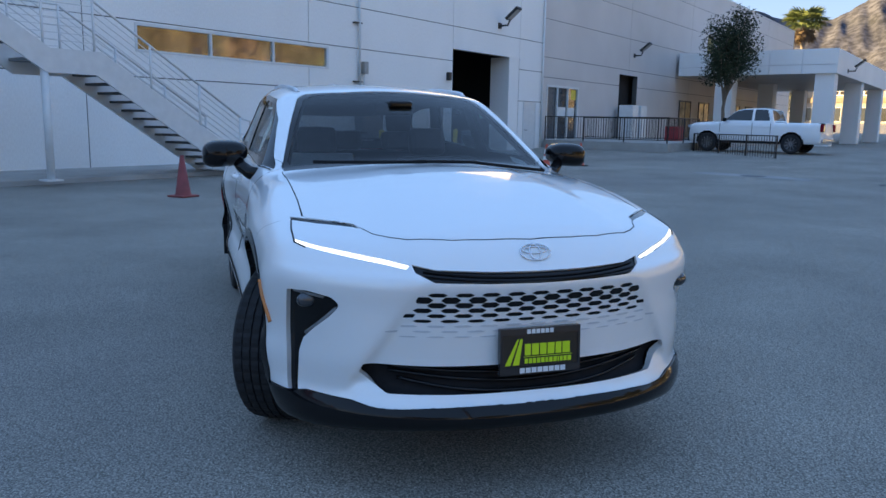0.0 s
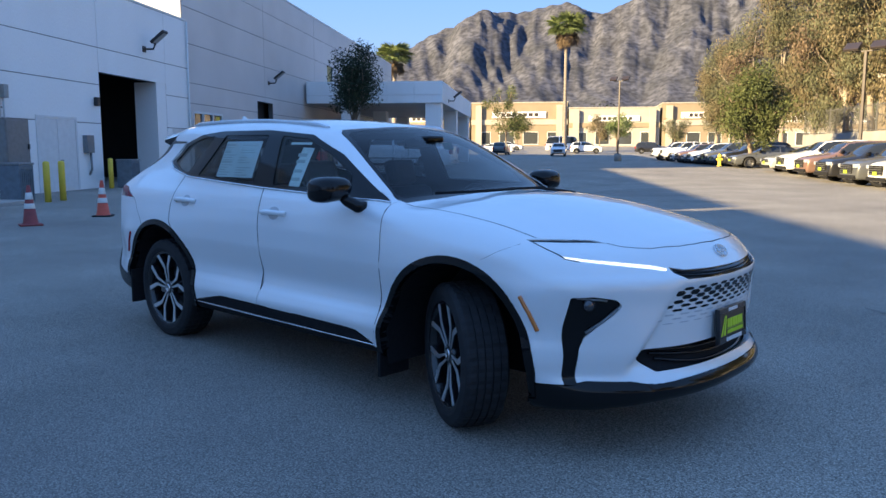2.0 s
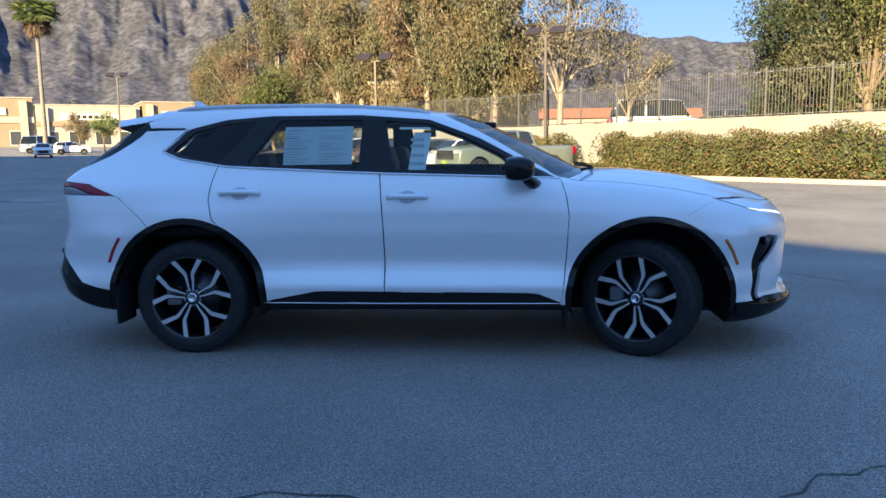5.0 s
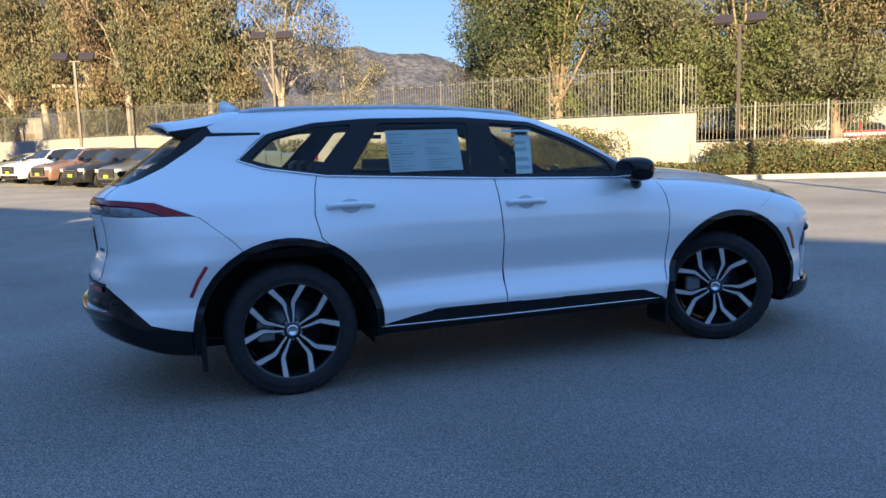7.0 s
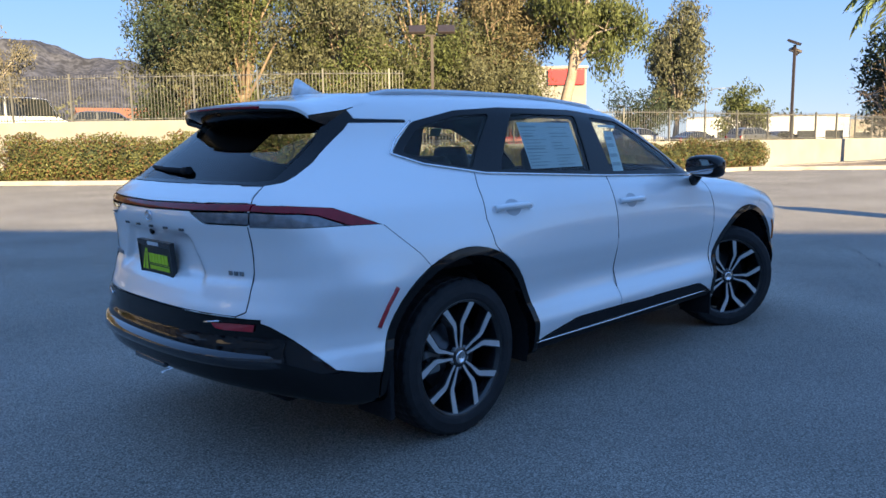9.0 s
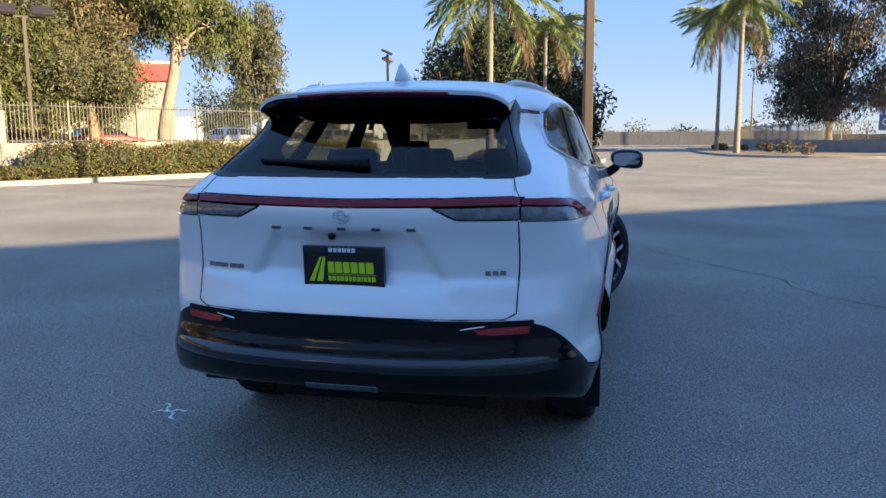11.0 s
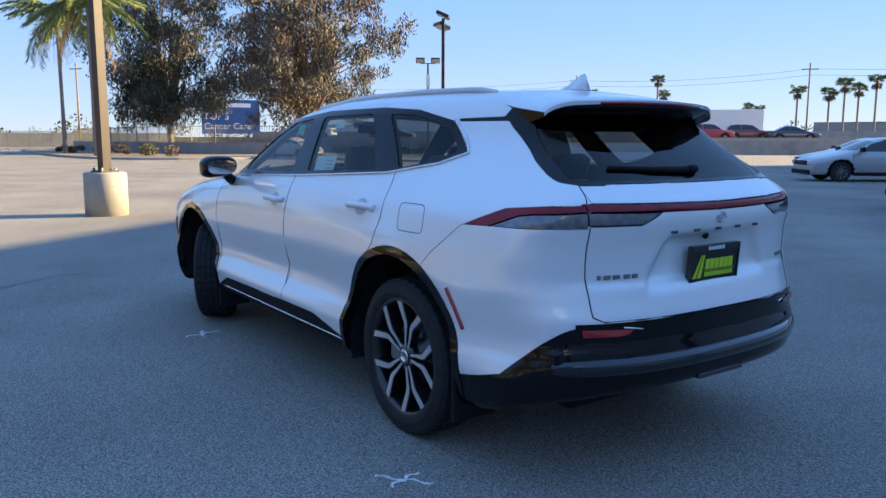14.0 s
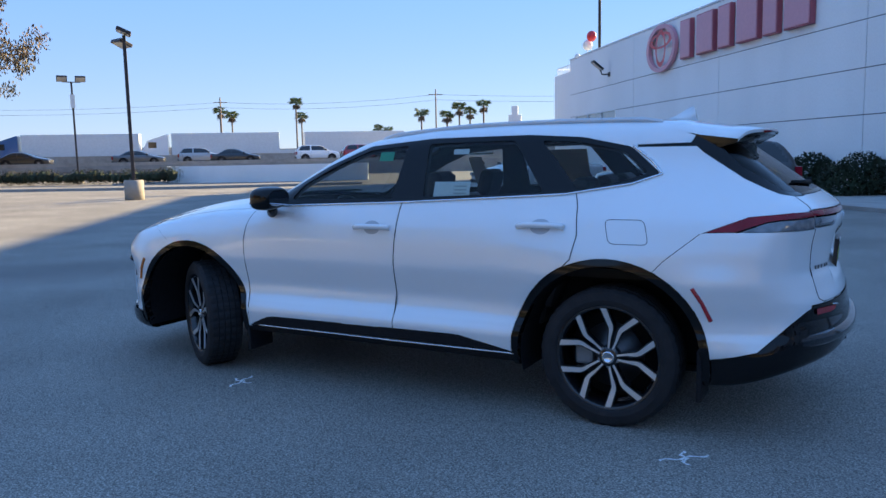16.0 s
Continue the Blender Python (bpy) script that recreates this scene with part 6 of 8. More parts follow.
for v0 in (1.22, 1.27, 1.33, 1.37):
    sheet("s", 0.012, 0.10, v0, v0 + 0.02, -1, M["print"], st2, "grey print", -0.047, 0.0)
sheet("s", -0.06, 0.14, 1.435, 1.45, -1, M["paper"], df[1], "pale film strip", -0.02)
mt = mat("plastic_seat_cover", (0.55, 0.60, 0.62), 0.4, vary=0.15, scale=5)
part("seat_cover", boxm(-0.02, 0.02, -0.60, -0.16, 0, 0.52, 0.02, pose(0.10, 0, 0.66, 0, -18, 0)), mt, car, "pale plastic seat cover")
st3 = sheet("s", -0.60, -0.37, 1.185, 1.275, 1, M["paper"], dr[0], "small white sheet inside the glass")
for v0 in (1.205, 1.225, 1.245):
    sheet("s", -0.58, -0.50, v0, v0 + 0.008, 1, M["print"], st3, "grey print", -0.0105)
sheet("s", -0.56, -0.46, 1.43, 1.46, 1, M["paper"], dr[0], "small white label inside the glass")
sheet("s", -0.05, 0.05, 1.40, 1.455, 1, mat("green_label", (0.02, 0.30, 0.16), 0.5, vary=0), df[0], "small green label inside the glass")
sheet("t", 0.93, 0.985, 0.54, 0.63, 1, M["paper"], car, "white label inside the windscreen", -0.010)

# ---------- plants ----------
def leaf_object(name, centres, radii, count, size, material, parent, seed, droop=0.3, flat=0.35, shell=0.0, label=""):
    """Many small pointed leaves gathered round clump centres."""
    g = np.random.default_rng(seed)
    c, r = np.array(centres, float), np.array(radii, float)
    if r.ndim == 1:
        r = np.repeat(r[:, None], 3, 1)
    w = r.prod(1) ** 0.67
    k = g.choice(len(c), count, p=w / w.sum())
    d = g.normal(size=(count, 3))
    d /= np.linalg.norm(d, axis=1)[:, None] + 1e-9
    rad = (shell + (1 - shell) * g.random(count) ** 0.45)[:, None]
    p = c[k] + d * rad * r[k]
    a = g.normal(size=(count, 3))
    a[:, 2] -= droop * 2.5
    a /= np.linalg.norm(a, axis=1)[:, None] + 1e-9
    b = np.cross(a, g.normal(size=(count, 3)))
    b /= np.linalg.norm(b, axis=1)[:, None] + 1e-9
    s = size * g.uniform(0.6, 1.4, count)[:, None]
    v = np.empty((count, 4, 3))
    v[:, 0], v[:, 2] = p - a * s * 0.5, p + a * s * 0.5
    v[:, 1], v[:, 3] = p + b * s * flat * 0.5, p - b * s * flat * 0.5
    me = bpy.data.meshes.new(name)
    me.vertices.add(count * 4)
    me.vertices.foreach_set("co", v.reshape(-1))
    me.loops.add(count * 4)
    me.loops.foreach_set("vertex_index", np.arange(count * 4, dtype=np.int32))
    me.polygons.add(count)
    me.polygons.foreach_set("loop_start", np.arange(0, count * 4, 4, dtype=np.int32))
    me.update(calc_edges=True)
    me.materials.append(M[material])
    ob = new(name, me)
    ob.parent = parent
    if label:
        ob["label"] = label
    return ob


def tree(x, y, h, bole, spread, leaf, label, seed, bark="bark_pale", r=0.22, limbs=9, leaves=9000, size=0.24, clump=1.1, droop=0.6, lean=(0, 0), twigs=3, category="tree",
         group="", second=None, name="tree", crown_low=None, thin=1.0):
    """A tapered trunk with limbs and a crown of leaf clumps."""
    rnd = random.Random(seed)
    e = empty(name, pose(x, y, ground_z(x, y) - 0.03), label, category, group)
    b = bmesh.new()
    top = Vector((lean[0], lean[1], bole))
    trunk = [Vector((0, 0, 0)), top * 0.33 + Vector((rnd.uniform(-.1, .1), rnd.uniform(-.1, .1), 0)), top * 0.7 + Vector((rnd.uniform(-.12, .12), rnd.uniform(-.12, .12), 0)), top]
    tube(b, trunk, r * 1.15, 10, r1=r * 0.72)
    low = crown_low if crown_low is not None else bole * 0.8
    mid, half = (h + low) / 2, (h - low) / 2
    cs, rs = [], []
    for i in range(limbs):
        az = 2 * math.pi * (i + rnd.uniform(-0.35, 0.35)) / limbs * 2.4
        zz = rnd.uniform(-0.85, 0.95)
        rr = spread * math.sqrt(max(0.05, 1 - zz * zz)) * rnd.uniform(0.45, 0.95)
        end = Vector((top.x * 1.2 + rr * math.cos(az), top.y * 1.2 + rr * math.sin(az), mid + half * zz * 0.92))
        start = trunk[2].lerp(top, rnd.uniform(0, 1)) if end.z > bole * 0.9 else trunk[1].lerp(top, 0.6)
        bend = start.lerp(end, 0.5) + Vector((rnd.uniform(-.3, .3), rnd.uniform(-.3, .3), 0.10 * (end - start).length)) - Vector((end.x - start.x, end.y - start.y, 0)) * 0.12
        tube(b, [start, start.lerp(bend, 0.55), bend, end], r * 0.42, 7, r1=0.025)
        cs.append(end); rs.append(clump * rnd.uniform(0.7, 1.25))
        for j in range(twigs):
            s2 = bend.lerp(end, rnd.uniform(0, 0.7))
            e2 = s2 + Vector((rnd.uniform(-1, 1), rnd.uniform(-1, 1), rnd.uniform(-0.5, 0.8))) * spread * 0.33
            e2.z = min(e2.z, h - clump * 0.4)
            tube(b, [s2, s2.lerp(e2, 0.5) + Vector((0, 0, 0.1)), e2], r * 0.15, 5, r1=0.015)
            cs.append(e2); rs.append(clump * rnd.uniform(0.5, 1.0))
    part("trunk", b, M[bark], e)
    if second:
        n2 = len(cs) // 2
        leaf_object("crown", cs[:n2], rs[:n2], leaves // 2, size, leaf, e, seed, droop)
        leaf_object("crown", cs[n2:], rs[n2:], leaves - leaves // 2, size, second, e, seed + 1, droop)
    else:
        leaf_object("crown", cs, rs, leaves, size, leaf, e, seed, droop)
    return e


def frond_mesh(length, fan=False, seed=1):
    g = random.Random(seed)
    b = bmesh.new()
    if not fan:
        pts_ = [Vector((length * t, 0, length * (0.42 * t - 0.95 * t * t))) for t in (i / 10 for i in range(11))]
        tube(b, pts_, 0.035, 4, r1=0.008)
        for i in range(46):
            t = 0.12 + 0.88 * i / 46
            p = Vector((length * t, 0, length * (0.42 * t - 0.95 * t * t)))
            ln = length * 0.27 * math.sin(math.pi * min(1, 0.18 + 0.8 * (1 - t) + 0.1)) + 0.15
            for s in (-1, 1):
                q = p + Vector((0.35 * ln, s * ln * g.uniform(0.45, 0.8), -ln * g.uniform(0.35, 0.9)))
                m_ = p.lerp(q, 0.45) + Vector((0, 0, 0.08 * ln))
                wv = Vector((0.036, 0, 0.015))
                b.faces.new([b.verts.new(v) for v in (p - wv * 0.6, m_ - wv, q, m_ + wv)])
    else:
        tube(b, [(0, 0, 0), (length * 0.5, 0, length * 0.04)], 0.03, 4, r1=0.015)
        c = Vector((length * 0.5, 0, length * 0.04))
        for i in range(22):
            a = radians(-115 + 230 * i / 21)
            ln = length * 0.5 * g.uniform(0.85, 1.1)
            q = c + Vector((ln * math.cos(a), ln * math.sin(a), -ln * g.uniform(0.1, 0.45)))
            m_ = c.lerp(q, 0.5) + Vector((0, 0, 0.05))
            wv = Vector((-math.sin(a), math.cos(a), 0)) * 0.06
            b.faces.new([b.verts.new(v) for v in (c, m_ - wv, q, m_ + wv)])
    me = bpy.data.meshes.new("frond")
    b.to_mesh(me)
    b.free()
    return me


FROND = {}
for key, fan, ln in (("queen", False, 3.1), ("fan", True, 1.9)):
    for mk in ("leaf_palm", "leaf_dry", "leaf_green"):
        FROND[key, mk] = frond_mesh(ln, fan, 3)
        FROND[key, mk].materials.append(M[mk])


def palm(x, y, h, kind, seed, label, r=0.19, n=22, scale=1.0):
    n = int(n * 1.2)
    rnd = random.Random(seed)
    e = empty("palm_tree", pose(x, y, ground_z(x, y) - 0.03), label, "palm tree", "palms")
    b = bmesh.new()
    prof = []
    steps = int(h / 0.35)
    for i in range(steps + 1):
        rr = r * (1.25 - 0.35 * min(1, i / steps * 2.5))
        prof += [(rr * 1.05, h * i / steps), (rr * 0.95, h * (i + 0.8) / steps)]
    lathe(b, prof, 12)
    part("trunk", b, M["bark_palm"], e)
    for i in range(n):
        key = "leaf_palm" if i < n * (0.92 if kind == "queen" else 0.75) else "leaf_dry"
        if kind == "fan" and i < n * 0.6:
            key = "leaf_palm"
        up = rnd.uniform(-20, 48) if key != "leaf_dry" else rnd.uniform(-75, -45)
        if kind == "queen":
            up = rnd.uniform(-22, 46) if key != "leaf_dry" else rnd.uniform(-50, -25)
        o = new("frond", FROND[kind, key])
        o.parent = e
        o.matrix_basis = pose(0, 0, h - (0.0 if key != "leaf_dry" else 0.25), 0, 0, 360 * i * 0.382 + rnd.uniform(-10, 10)) @ pose(0, 0, 0, rnd.uniform(-20, 20), -up, 0) @ Matrix.Scale(scale * rnd.uniform(0.85, 1.1), 4)
    return e


# ---------- other vehicles ----------
def sheet_mat(name, col, metal=0.0):
    return mat(name, col, 0.3, metal, vary=0.0, coat=0.8)


PAINTS = {"white": (0.80, 0.81, 0.82), "silver": (0.42, 0.43, 0.44), "grey": (0.10, 0.105, 0.11), "black": (0.014, 0.014, 0.016), "sage": (0.135, 0.16, 0.15), "bronze": (0.20, 0.12, 0.09),
          "red": (0.33, 0.02, 0.03), "maroon": (0.13, 0.02, 0.03), "blue": (0.04, 0.13, 0.30), "beige": (0.46, 0.41, 0.33), "navy": (0.03, 0.04, 0.07)}
PAINT_M = {k: sheet_mat("car_paint_" + k, c, 0.3 if k in ("silver", "bronze", "grey") else 0.0) for k, c in PAINTS.items()}
PAINT_M["beige"] = mat("dusty_beige_paint", PAINTS["beige"], 0.75, vary=0.15, scale=2)
M["car_glass"] = mat("dark_car_glass", (0.02, 0.023, 0.026), 0.05, vary=0.0, spec=0.7)
M["wheel_grey"] = mat("grey_alloy", (0.25, 0.25, 0.26), 0.4, 0.6, vary=0.05)
M["lime_far"] = mat("lime_plate", (0.30, 0.40, 0.03), 0.5, vary=0.2)
M["headlamp"] = mat("head_lamp", (0.55, 0.58, 0.62), 0.1, 0.3, vary=0.1, coat=1.0)
SHAPES = {
    # length, half width, wheelbase, front overhang, wheel radius, sill, top of the lower body as (x, z), cabin foot and roof as x, roof height, half widths
    "suv": dict(hw=0.93, f=1.38, r=-1.36, wr=0.36, nose=2.30, tail=-2.30, sill=0.27, top=[(2.30, 0.72), (2.22, 0.92), (1.9, 1.02), (1.05, 1.10), (-0.5, 1.12), (-2.1, 1.12), (-2.30, 0.9)],
                cab=(1.15, 0.42, -1.75, -2.18), roof=1.70, bw=0.86, tw=0.64),
    "sedan": dict(hw=0.91, f=1.42, r=-1.40, wr=0.33, nose=2.42, tail=-2.45, sill=0.22, top=[(2.42, 0.60), (2.32, 0.75), (1.9, 0.85), (1.0, 0.94), (-0.5, 0.98), (-1.6, 1.03), (-2.35, 1.02), (-2.45, 0.85)],
                  cab=(1.18, 0.28, -0.95, -1.85), roof=1.45, bw=0.82, tw=0.58),
    "pickup": dict(hw=1.02, f=1.86, r=-1.84, wr=0.42, nose=2.86, tail=-3.10, sill=0.42, top=[(2.86, 1.02), (2.81, 1.24), (2.5, 1.33), (1.2, 1.37), (-0.9, 1.34), (-0.98, 1.36), (-3.05, 1.38), (-3.10, 1.1)],
                   cab=(1.42, 0.70, -0.80, -1.00), roof=1.97, bw=0.94, tw=0.76),
    "hatch": dict(hw=0.87, f=1.35, r=-1.35, wr=0.31, nose=2.15, tail=-2.20, sill=0.2, top=[(2.15, 0.55), (2.05, 0.75), (1.7, 0.90), (1.25, 1.0), (-0.5, 1.03), (-2.1, 1.05), (-2.20, 0.85)],
                  cab=(1.5, 0.25, -1.1, -2.05), roof=1.49, bw=0.80, tw=0.58),
    "van": dict(hw=1.0, f=1.95, r=-1.75, wr=0.36, nose=2.75, tail=-3.0, sill=0.3, top=[(2.75, 0.8), (2.6, 1.1), (2.1, 1.25), (1.5, 1.3), (-2.9, 1.3), (-3.0, 1.1)],
                cab=(2.15, 1.45, -2.85, -2.98), roof=2.45, bw=0.97, tw=0.90),
}
CACHE = {}


def car_parts(kind):
    """Meshes of one kind of vehicle as (name, mesh, role, matrix, parent index)."""
    if kind in CACHE:
        return CACHE[kind]
    S = SHAPES[kind]
    out = []

    def add(name, b, role, m=None, up=None, smooth=False):
        me = bpy.data.meshes.new(name)
        b.to_mesh(me)
        b.free()
        if smooth:
            me.shade_smooth()
        if role != "paint":
            me.materials.append(role)
        out.append((name, me, role, m, up))
        return len(out) - 1
    topf = spline([p[0] for p in S["top"]][::-1], [p[1] for p in S["top"]][::-1])
    ar, hw, wr, bw = S["wr"] + 0.075, S["hw"], S["wr"], S["bw"]
    xf0, xf1, xr1, xr0 = S["cab"]
    zb_, zt_ = float(topf(np.array([(xf0 + xr0) / 2]))[0]) - 0.04, S["roof"]
    xb = (xf1 + xr1) / 2 - 0.1
    # outline along the middle: tail, roof, bonnet
    crown = [(x, z) for x, z in S["top"][::-1] if x < xr0 - 0.03] + [(xr0, zb_ + 0.06), (xr1, zt_ - 0.07), (xr1 * 0.72 + xf1 * 0.28, zt_), (xr1 * 0.3 + xf1 * 0.7, zt_ - 0.01), (xf1, zt_ - 0.09), (xf0, zb_ + 0.07)]
    crown += [(x, z) for x, z in S["top"][::-1] if x > xf0 + 0.03]
    line = spline([c[0] for c in crown], [c[1] for c in crown])
    wide = spline([0, S["sill"], S["sill"] + 0.15, zb_ * 0.62, zb_ - 0.16, zb_ - 0.02, zb_ + 0.06, zt_, zt_ + 0.2],
                  [hw * 0.86, hw * 0.92, hw * 0.97, hw, hw * 0.985, S["bw"] * 1.03, S["bw"] * 0.99, S["tw"], S["tw"] * 0.8])

    def shape(x, y, z):
        a = np.sqrt(y * y + 1e-8)
        d = np.minimum(x - S["tail"], S["nose"] - x)
        end = 1 - 0.11 * np.clip(1 - d / 0.65, 0, 1) ** 2
        flare = 0.022 * sum(np.exp(-((x - c) / 0.42) ** 2) for c in (S["f"], S["r"])) * np.exp(-((z - wr - 0.2) / 0.28) ** 4)
        f = smax(a - (wide(z) * end + flare), (z - (line(x + 0.12 * y * y) - 0.07 * y * y)) / 1.15, 0.10)
        f = smax(f, (x - (S["nose"] - 0.10 * y * y - 0.22 * (z - zb_ * 0.6) ** 2)) / 1.05, 0.09)
        f = smax(f, (-x - (-S["tail"] - 0.08 * y * y - 0.18 * (z - zb_ * 0.6) ** 2)) / 1.05, 0.09)
        f = smax(f, S["sill"] - z, 0.05)
        for c in (S["f"], S["r"]):
            f = np.maximum(f, np.minimum(ar - np.hypot(x - c, z - wr), a - (hw - 0.34)))
        if kind == "pickup":
            f = np.maximum(f, np.minimum(np.minimum(z - 1.0, 0.84 - a), np.minimum(x + 2.98, -1.08 - x)))
        return f
    p, quads = shell_mesh(0.055 if kind == "pickup" else 0.066, shape, S["tail"] - 0.15, S["nose"] + 0.15, S["sill"] - 0.2, zt_ + 0.2, hw + 0.2)
    nn = slope(p, shape)
    nn /= np.linalg.norm(nn, axis=1)[:, None] + 1e-9
    sets = {}
    for q in quads:
        c, n_ = p[q].mean(0), nn[q].mean(0)
        x, a, z = c[0], c[1], c[2]
        if a < -0.01:
            continue
        key = "body"
        k = min(max((z - zb_) / (zt_ - zb_), 0), 1)
        if any(math.hypot(x - w_, z - wr) < ar + 0.02 for w_ in (S["f"], S["r"])) and a > hw - 0.40:
            key = "well_front" if x > 0 else "well_rear"
        elif kind == "pickup" and x < -1.05 and a < 0.86 and z < 1.34 and n_[2] > -0.2 and x > -3.0 and z > 0.98:
            key = "bed_liner"
        elif zb_ + 0.07 < z < zt_ - 0.09 and n_[1] > 0.62 and xr0 + (xr1 - xr0) * k + 0.10 < x < xf0 + (xf1 - xf0) * k - 0.10:
            key = "body" if abs(x - xb) < 0.045 else "window_front" if x > xb else "window_rear"
        elif zb_ + 0.09 < z < zt_ - 0.05 and n_[0] > 0.30 and x > xb and a < wide(np.array([z]))[0] - 0.09:
            key = "windscreen"
        elif zb_ + 0.10 < z < zt_ - 0.10 and n_[0] < -0.30 and x < xb and a < wide(np.array([z]))[0] - 0.12:
            key = "rear_window"
        sets.setdefault(key, []).append(q)

    def shell(name, key, role, sides=(1, -1), up=None):
        fs = np.array(sets[key])
        use, inv = np.unique(fs, return_inverse=True)
        fs = inv.reshape(fs.shape)
        V, F = [], []
        for s in sides:
            base = len(V)
            V += [tuple(v) for v in p[use] * np.array([1, s, 1])]
            F += [[base + i for i in (q if s > 0 else q[::-1])] for q in fs.tolist()]
        me = bpy.data.meshes.new(name)
        me.from_pydata(V, [], F)
        me.shade_smooth()
        if role != "paint":
            me.materials.append(role)
        out.append((name, me, role, None, up))
        return len(out) - 1
    body = shell("body", "body", "paint")
    for name, key in (("windscreen", "windscreen"), ("rear_window", "rear_window")):
        if key in sets:
            shell(name, key, M["car_glass"], up=body)
    for s in (-1, 1):
        for key in ("window_front", "window_rear"):
            if key in sets:
                shell("window", key, M["car_glass"], (s,), body)
        for key in ("well_front", "well_rear"):
            shell("wheel_well", key, M["matt_black"], (s,), body)
    if "bed_liner" in sets:
        shell("bed_liner", "bed_liner", M["matt_black"], up=body)
    nx, tx, hw = S["nose"], S["tail"], S["hw"]
    zn = S["top"][1][1]
    big = kind in ("pickup", "suv")
    add("grille", boxm(nx - 0.06, nx + 0.015, -hw * 0.58, hw * 0.58, zn - (0.42 if big else 0.22), zn - 0.07, 0.02), M["matt_black"], up=body)
    for k in range(4 if big else 2):
        add("grille_bar", boxm(nx - 0.03, nx + 0.022, -hw * 0.56, hw * 0.56, zn - 0.14 - 0.08 * k, zn - 0.128 - 0.08 * k), M["grey_metal"], up=body)
    add("lower_bumper", boxm(nx - 0.12, nx + 0.02, -hw * 0.80, hw * 0.80, S["sill"] + 0.02, S["sill"] + 0.16, 0.03), M["matt_black"], up=body)
    add("rear_bumper", boxm(tx - 0.03, tx + 0.12, -hw * 0.84, hw * 0.84, S["sill"] + 0.08, S["sill"] + 0.25, 0.03), M["chrome"] if kind == "pickup" else M["matt_black"], up=body)
    for s in (-1, 1):
        add("headlight", boxm(nx - 0.26, nx - 0.015, min(s * hw * 0.60, s * hw * 0.90), max(s * hw * 0.60, s * hw * 0.90), zn - 0.20, zn - 0.06, 0.02), M["headlamp"], up=body)
        add("tail_light", boxm(tx - 0.015, tx + 0.14, min(s * hw * 0.74, s * hw * 0.93), max(s * hw * 0.74, s * hw * 0.93), zb_ - 0.36, zb_ - 0.04, 0.02), M["tail_red"], up=body)
        add("mirror", boxm(xf0 - 0.42, xf0 - 0.30, min(s * (bw + 0.03), s * (bw + 0.25)), max(s * (bw + 0.03), s * (bw + 0.25)), zb_ + 0.03, zb_ + 0.20, 0.03), M["gloss_black"], up=body)
        for xd in (xf0 - 0.12, xb, (xb + xr0) / 2 - 0.35 if kind != "pickup" else xr0 + 0.05):
            add("door_seam", boxm(xd - 0.008, xd + 0.008, s * hw * 0.99 - 0.012, s * hw * 0.99 + 0.012, S["sill"] + 0.15, zb_ - 0.02), M["matt_black"], up=body)
        for xd in (xb + 0.16, xr0 + 0.25 if kind == "pickup" else xb - 0.85):
            add("door_handle", boxm(xd - 0.1, xd + 0.1, s * hw * 0.995 - 0.02, s * hw * 0.995 + 0.03, zb_ - 0.2, zb_ - 0.165, 0.008), "paint", up=body)
        add("sill_trim", boxm(S["r"] + ar, S["f"] - ar, s * hw * 0.965 - 0.03, s * hw * 0.965 + 0.03, S["sill"] - 0.02, S["sill"] + 0.09), M["matt_black"], up=body)
    for cx in (S["f"], S["r"]):
        for s in (-1, 1):
            tyre = axle(lathe(bmesh.new(), [(wr * 0.68, -0.10), (wr * 0.93, -0.115), (wr, -0.09), (wr, 0.09), (wr * 0.93, 0.115), (wr * 0.68, 0.10), (wr * 0.62, 0.05)], 32, cap=False))
            w = add("wheel", tyre, M["rubber"], pose(cx, s * (hw - 0.125), wr, 0, 0, 0 if s > 0 else 180), None)
            rim = axle(lathe(bmesh.new(), [(wr * 0.69, 0.10), (wr * 0.63, 0.105), (wr * 0.6, 0.03), (0.0001, 0.02)], 24, cap=False))
            add("rim", rim, M["disc"], None, w)
            b = bmesh.new()
            for k in range(10):
                box(b, -wr * 0.035, wr * 0.035, 0.05, 0.095, wr * 0.05, wr * 0.66, pose(0, 0, 0, 0, 36 * k, 0))
            add("spokes", b, M["wheel_grey"], None, w)
    CACHE[kind] = out
    return out


PAINTED = {}


def vehicle(kind, x, y, heading, paint, label, group="", lime=False, z=None, name=None, category=None):
    names = {"suv": "parked_suv", "sedan": "parked_sedan", "pickup": "pickup_truck", "hatch": "parked_hatchback", "van": "parked_van"}
    e = empty(name or names[kind], pose(x, y, ground_z(x, y) if z is None else z, 0, 0, heading), label, category or {"pickup": "pickup truck", "van": "van"}.get(kind, "car"), group)
    made = []
    for nm, me, role, m, up in car_parts(kind):
        if role == "paint":
            key = (kind, paint, me.name)
            if key not in PAINTED:
                c = me.copy()
                c.materials.append(PAINT_M[paint])
                PAINTED[key] = c
            me = PAINTED[key]
        o = new(nm, me)
        o.parent = e if up is None else made[up]
        if m:
            o.matrix_basis = m
        made.append(o)
    if lime:
        S = SHAPES[kind]
        part("dealer_plate", boxm(S["nose"] + 0.01, S["nose"] + 0.035, -0.16, 0.16, S["sill"] + 0.22, S["sill"] + 0.36), M["lime_far"], made[0], "lime dealer plate")
    return e


def along(u, n):
    return (-0.588 * u + 0.809 * n, 0.809 * u + 0.588 * n)


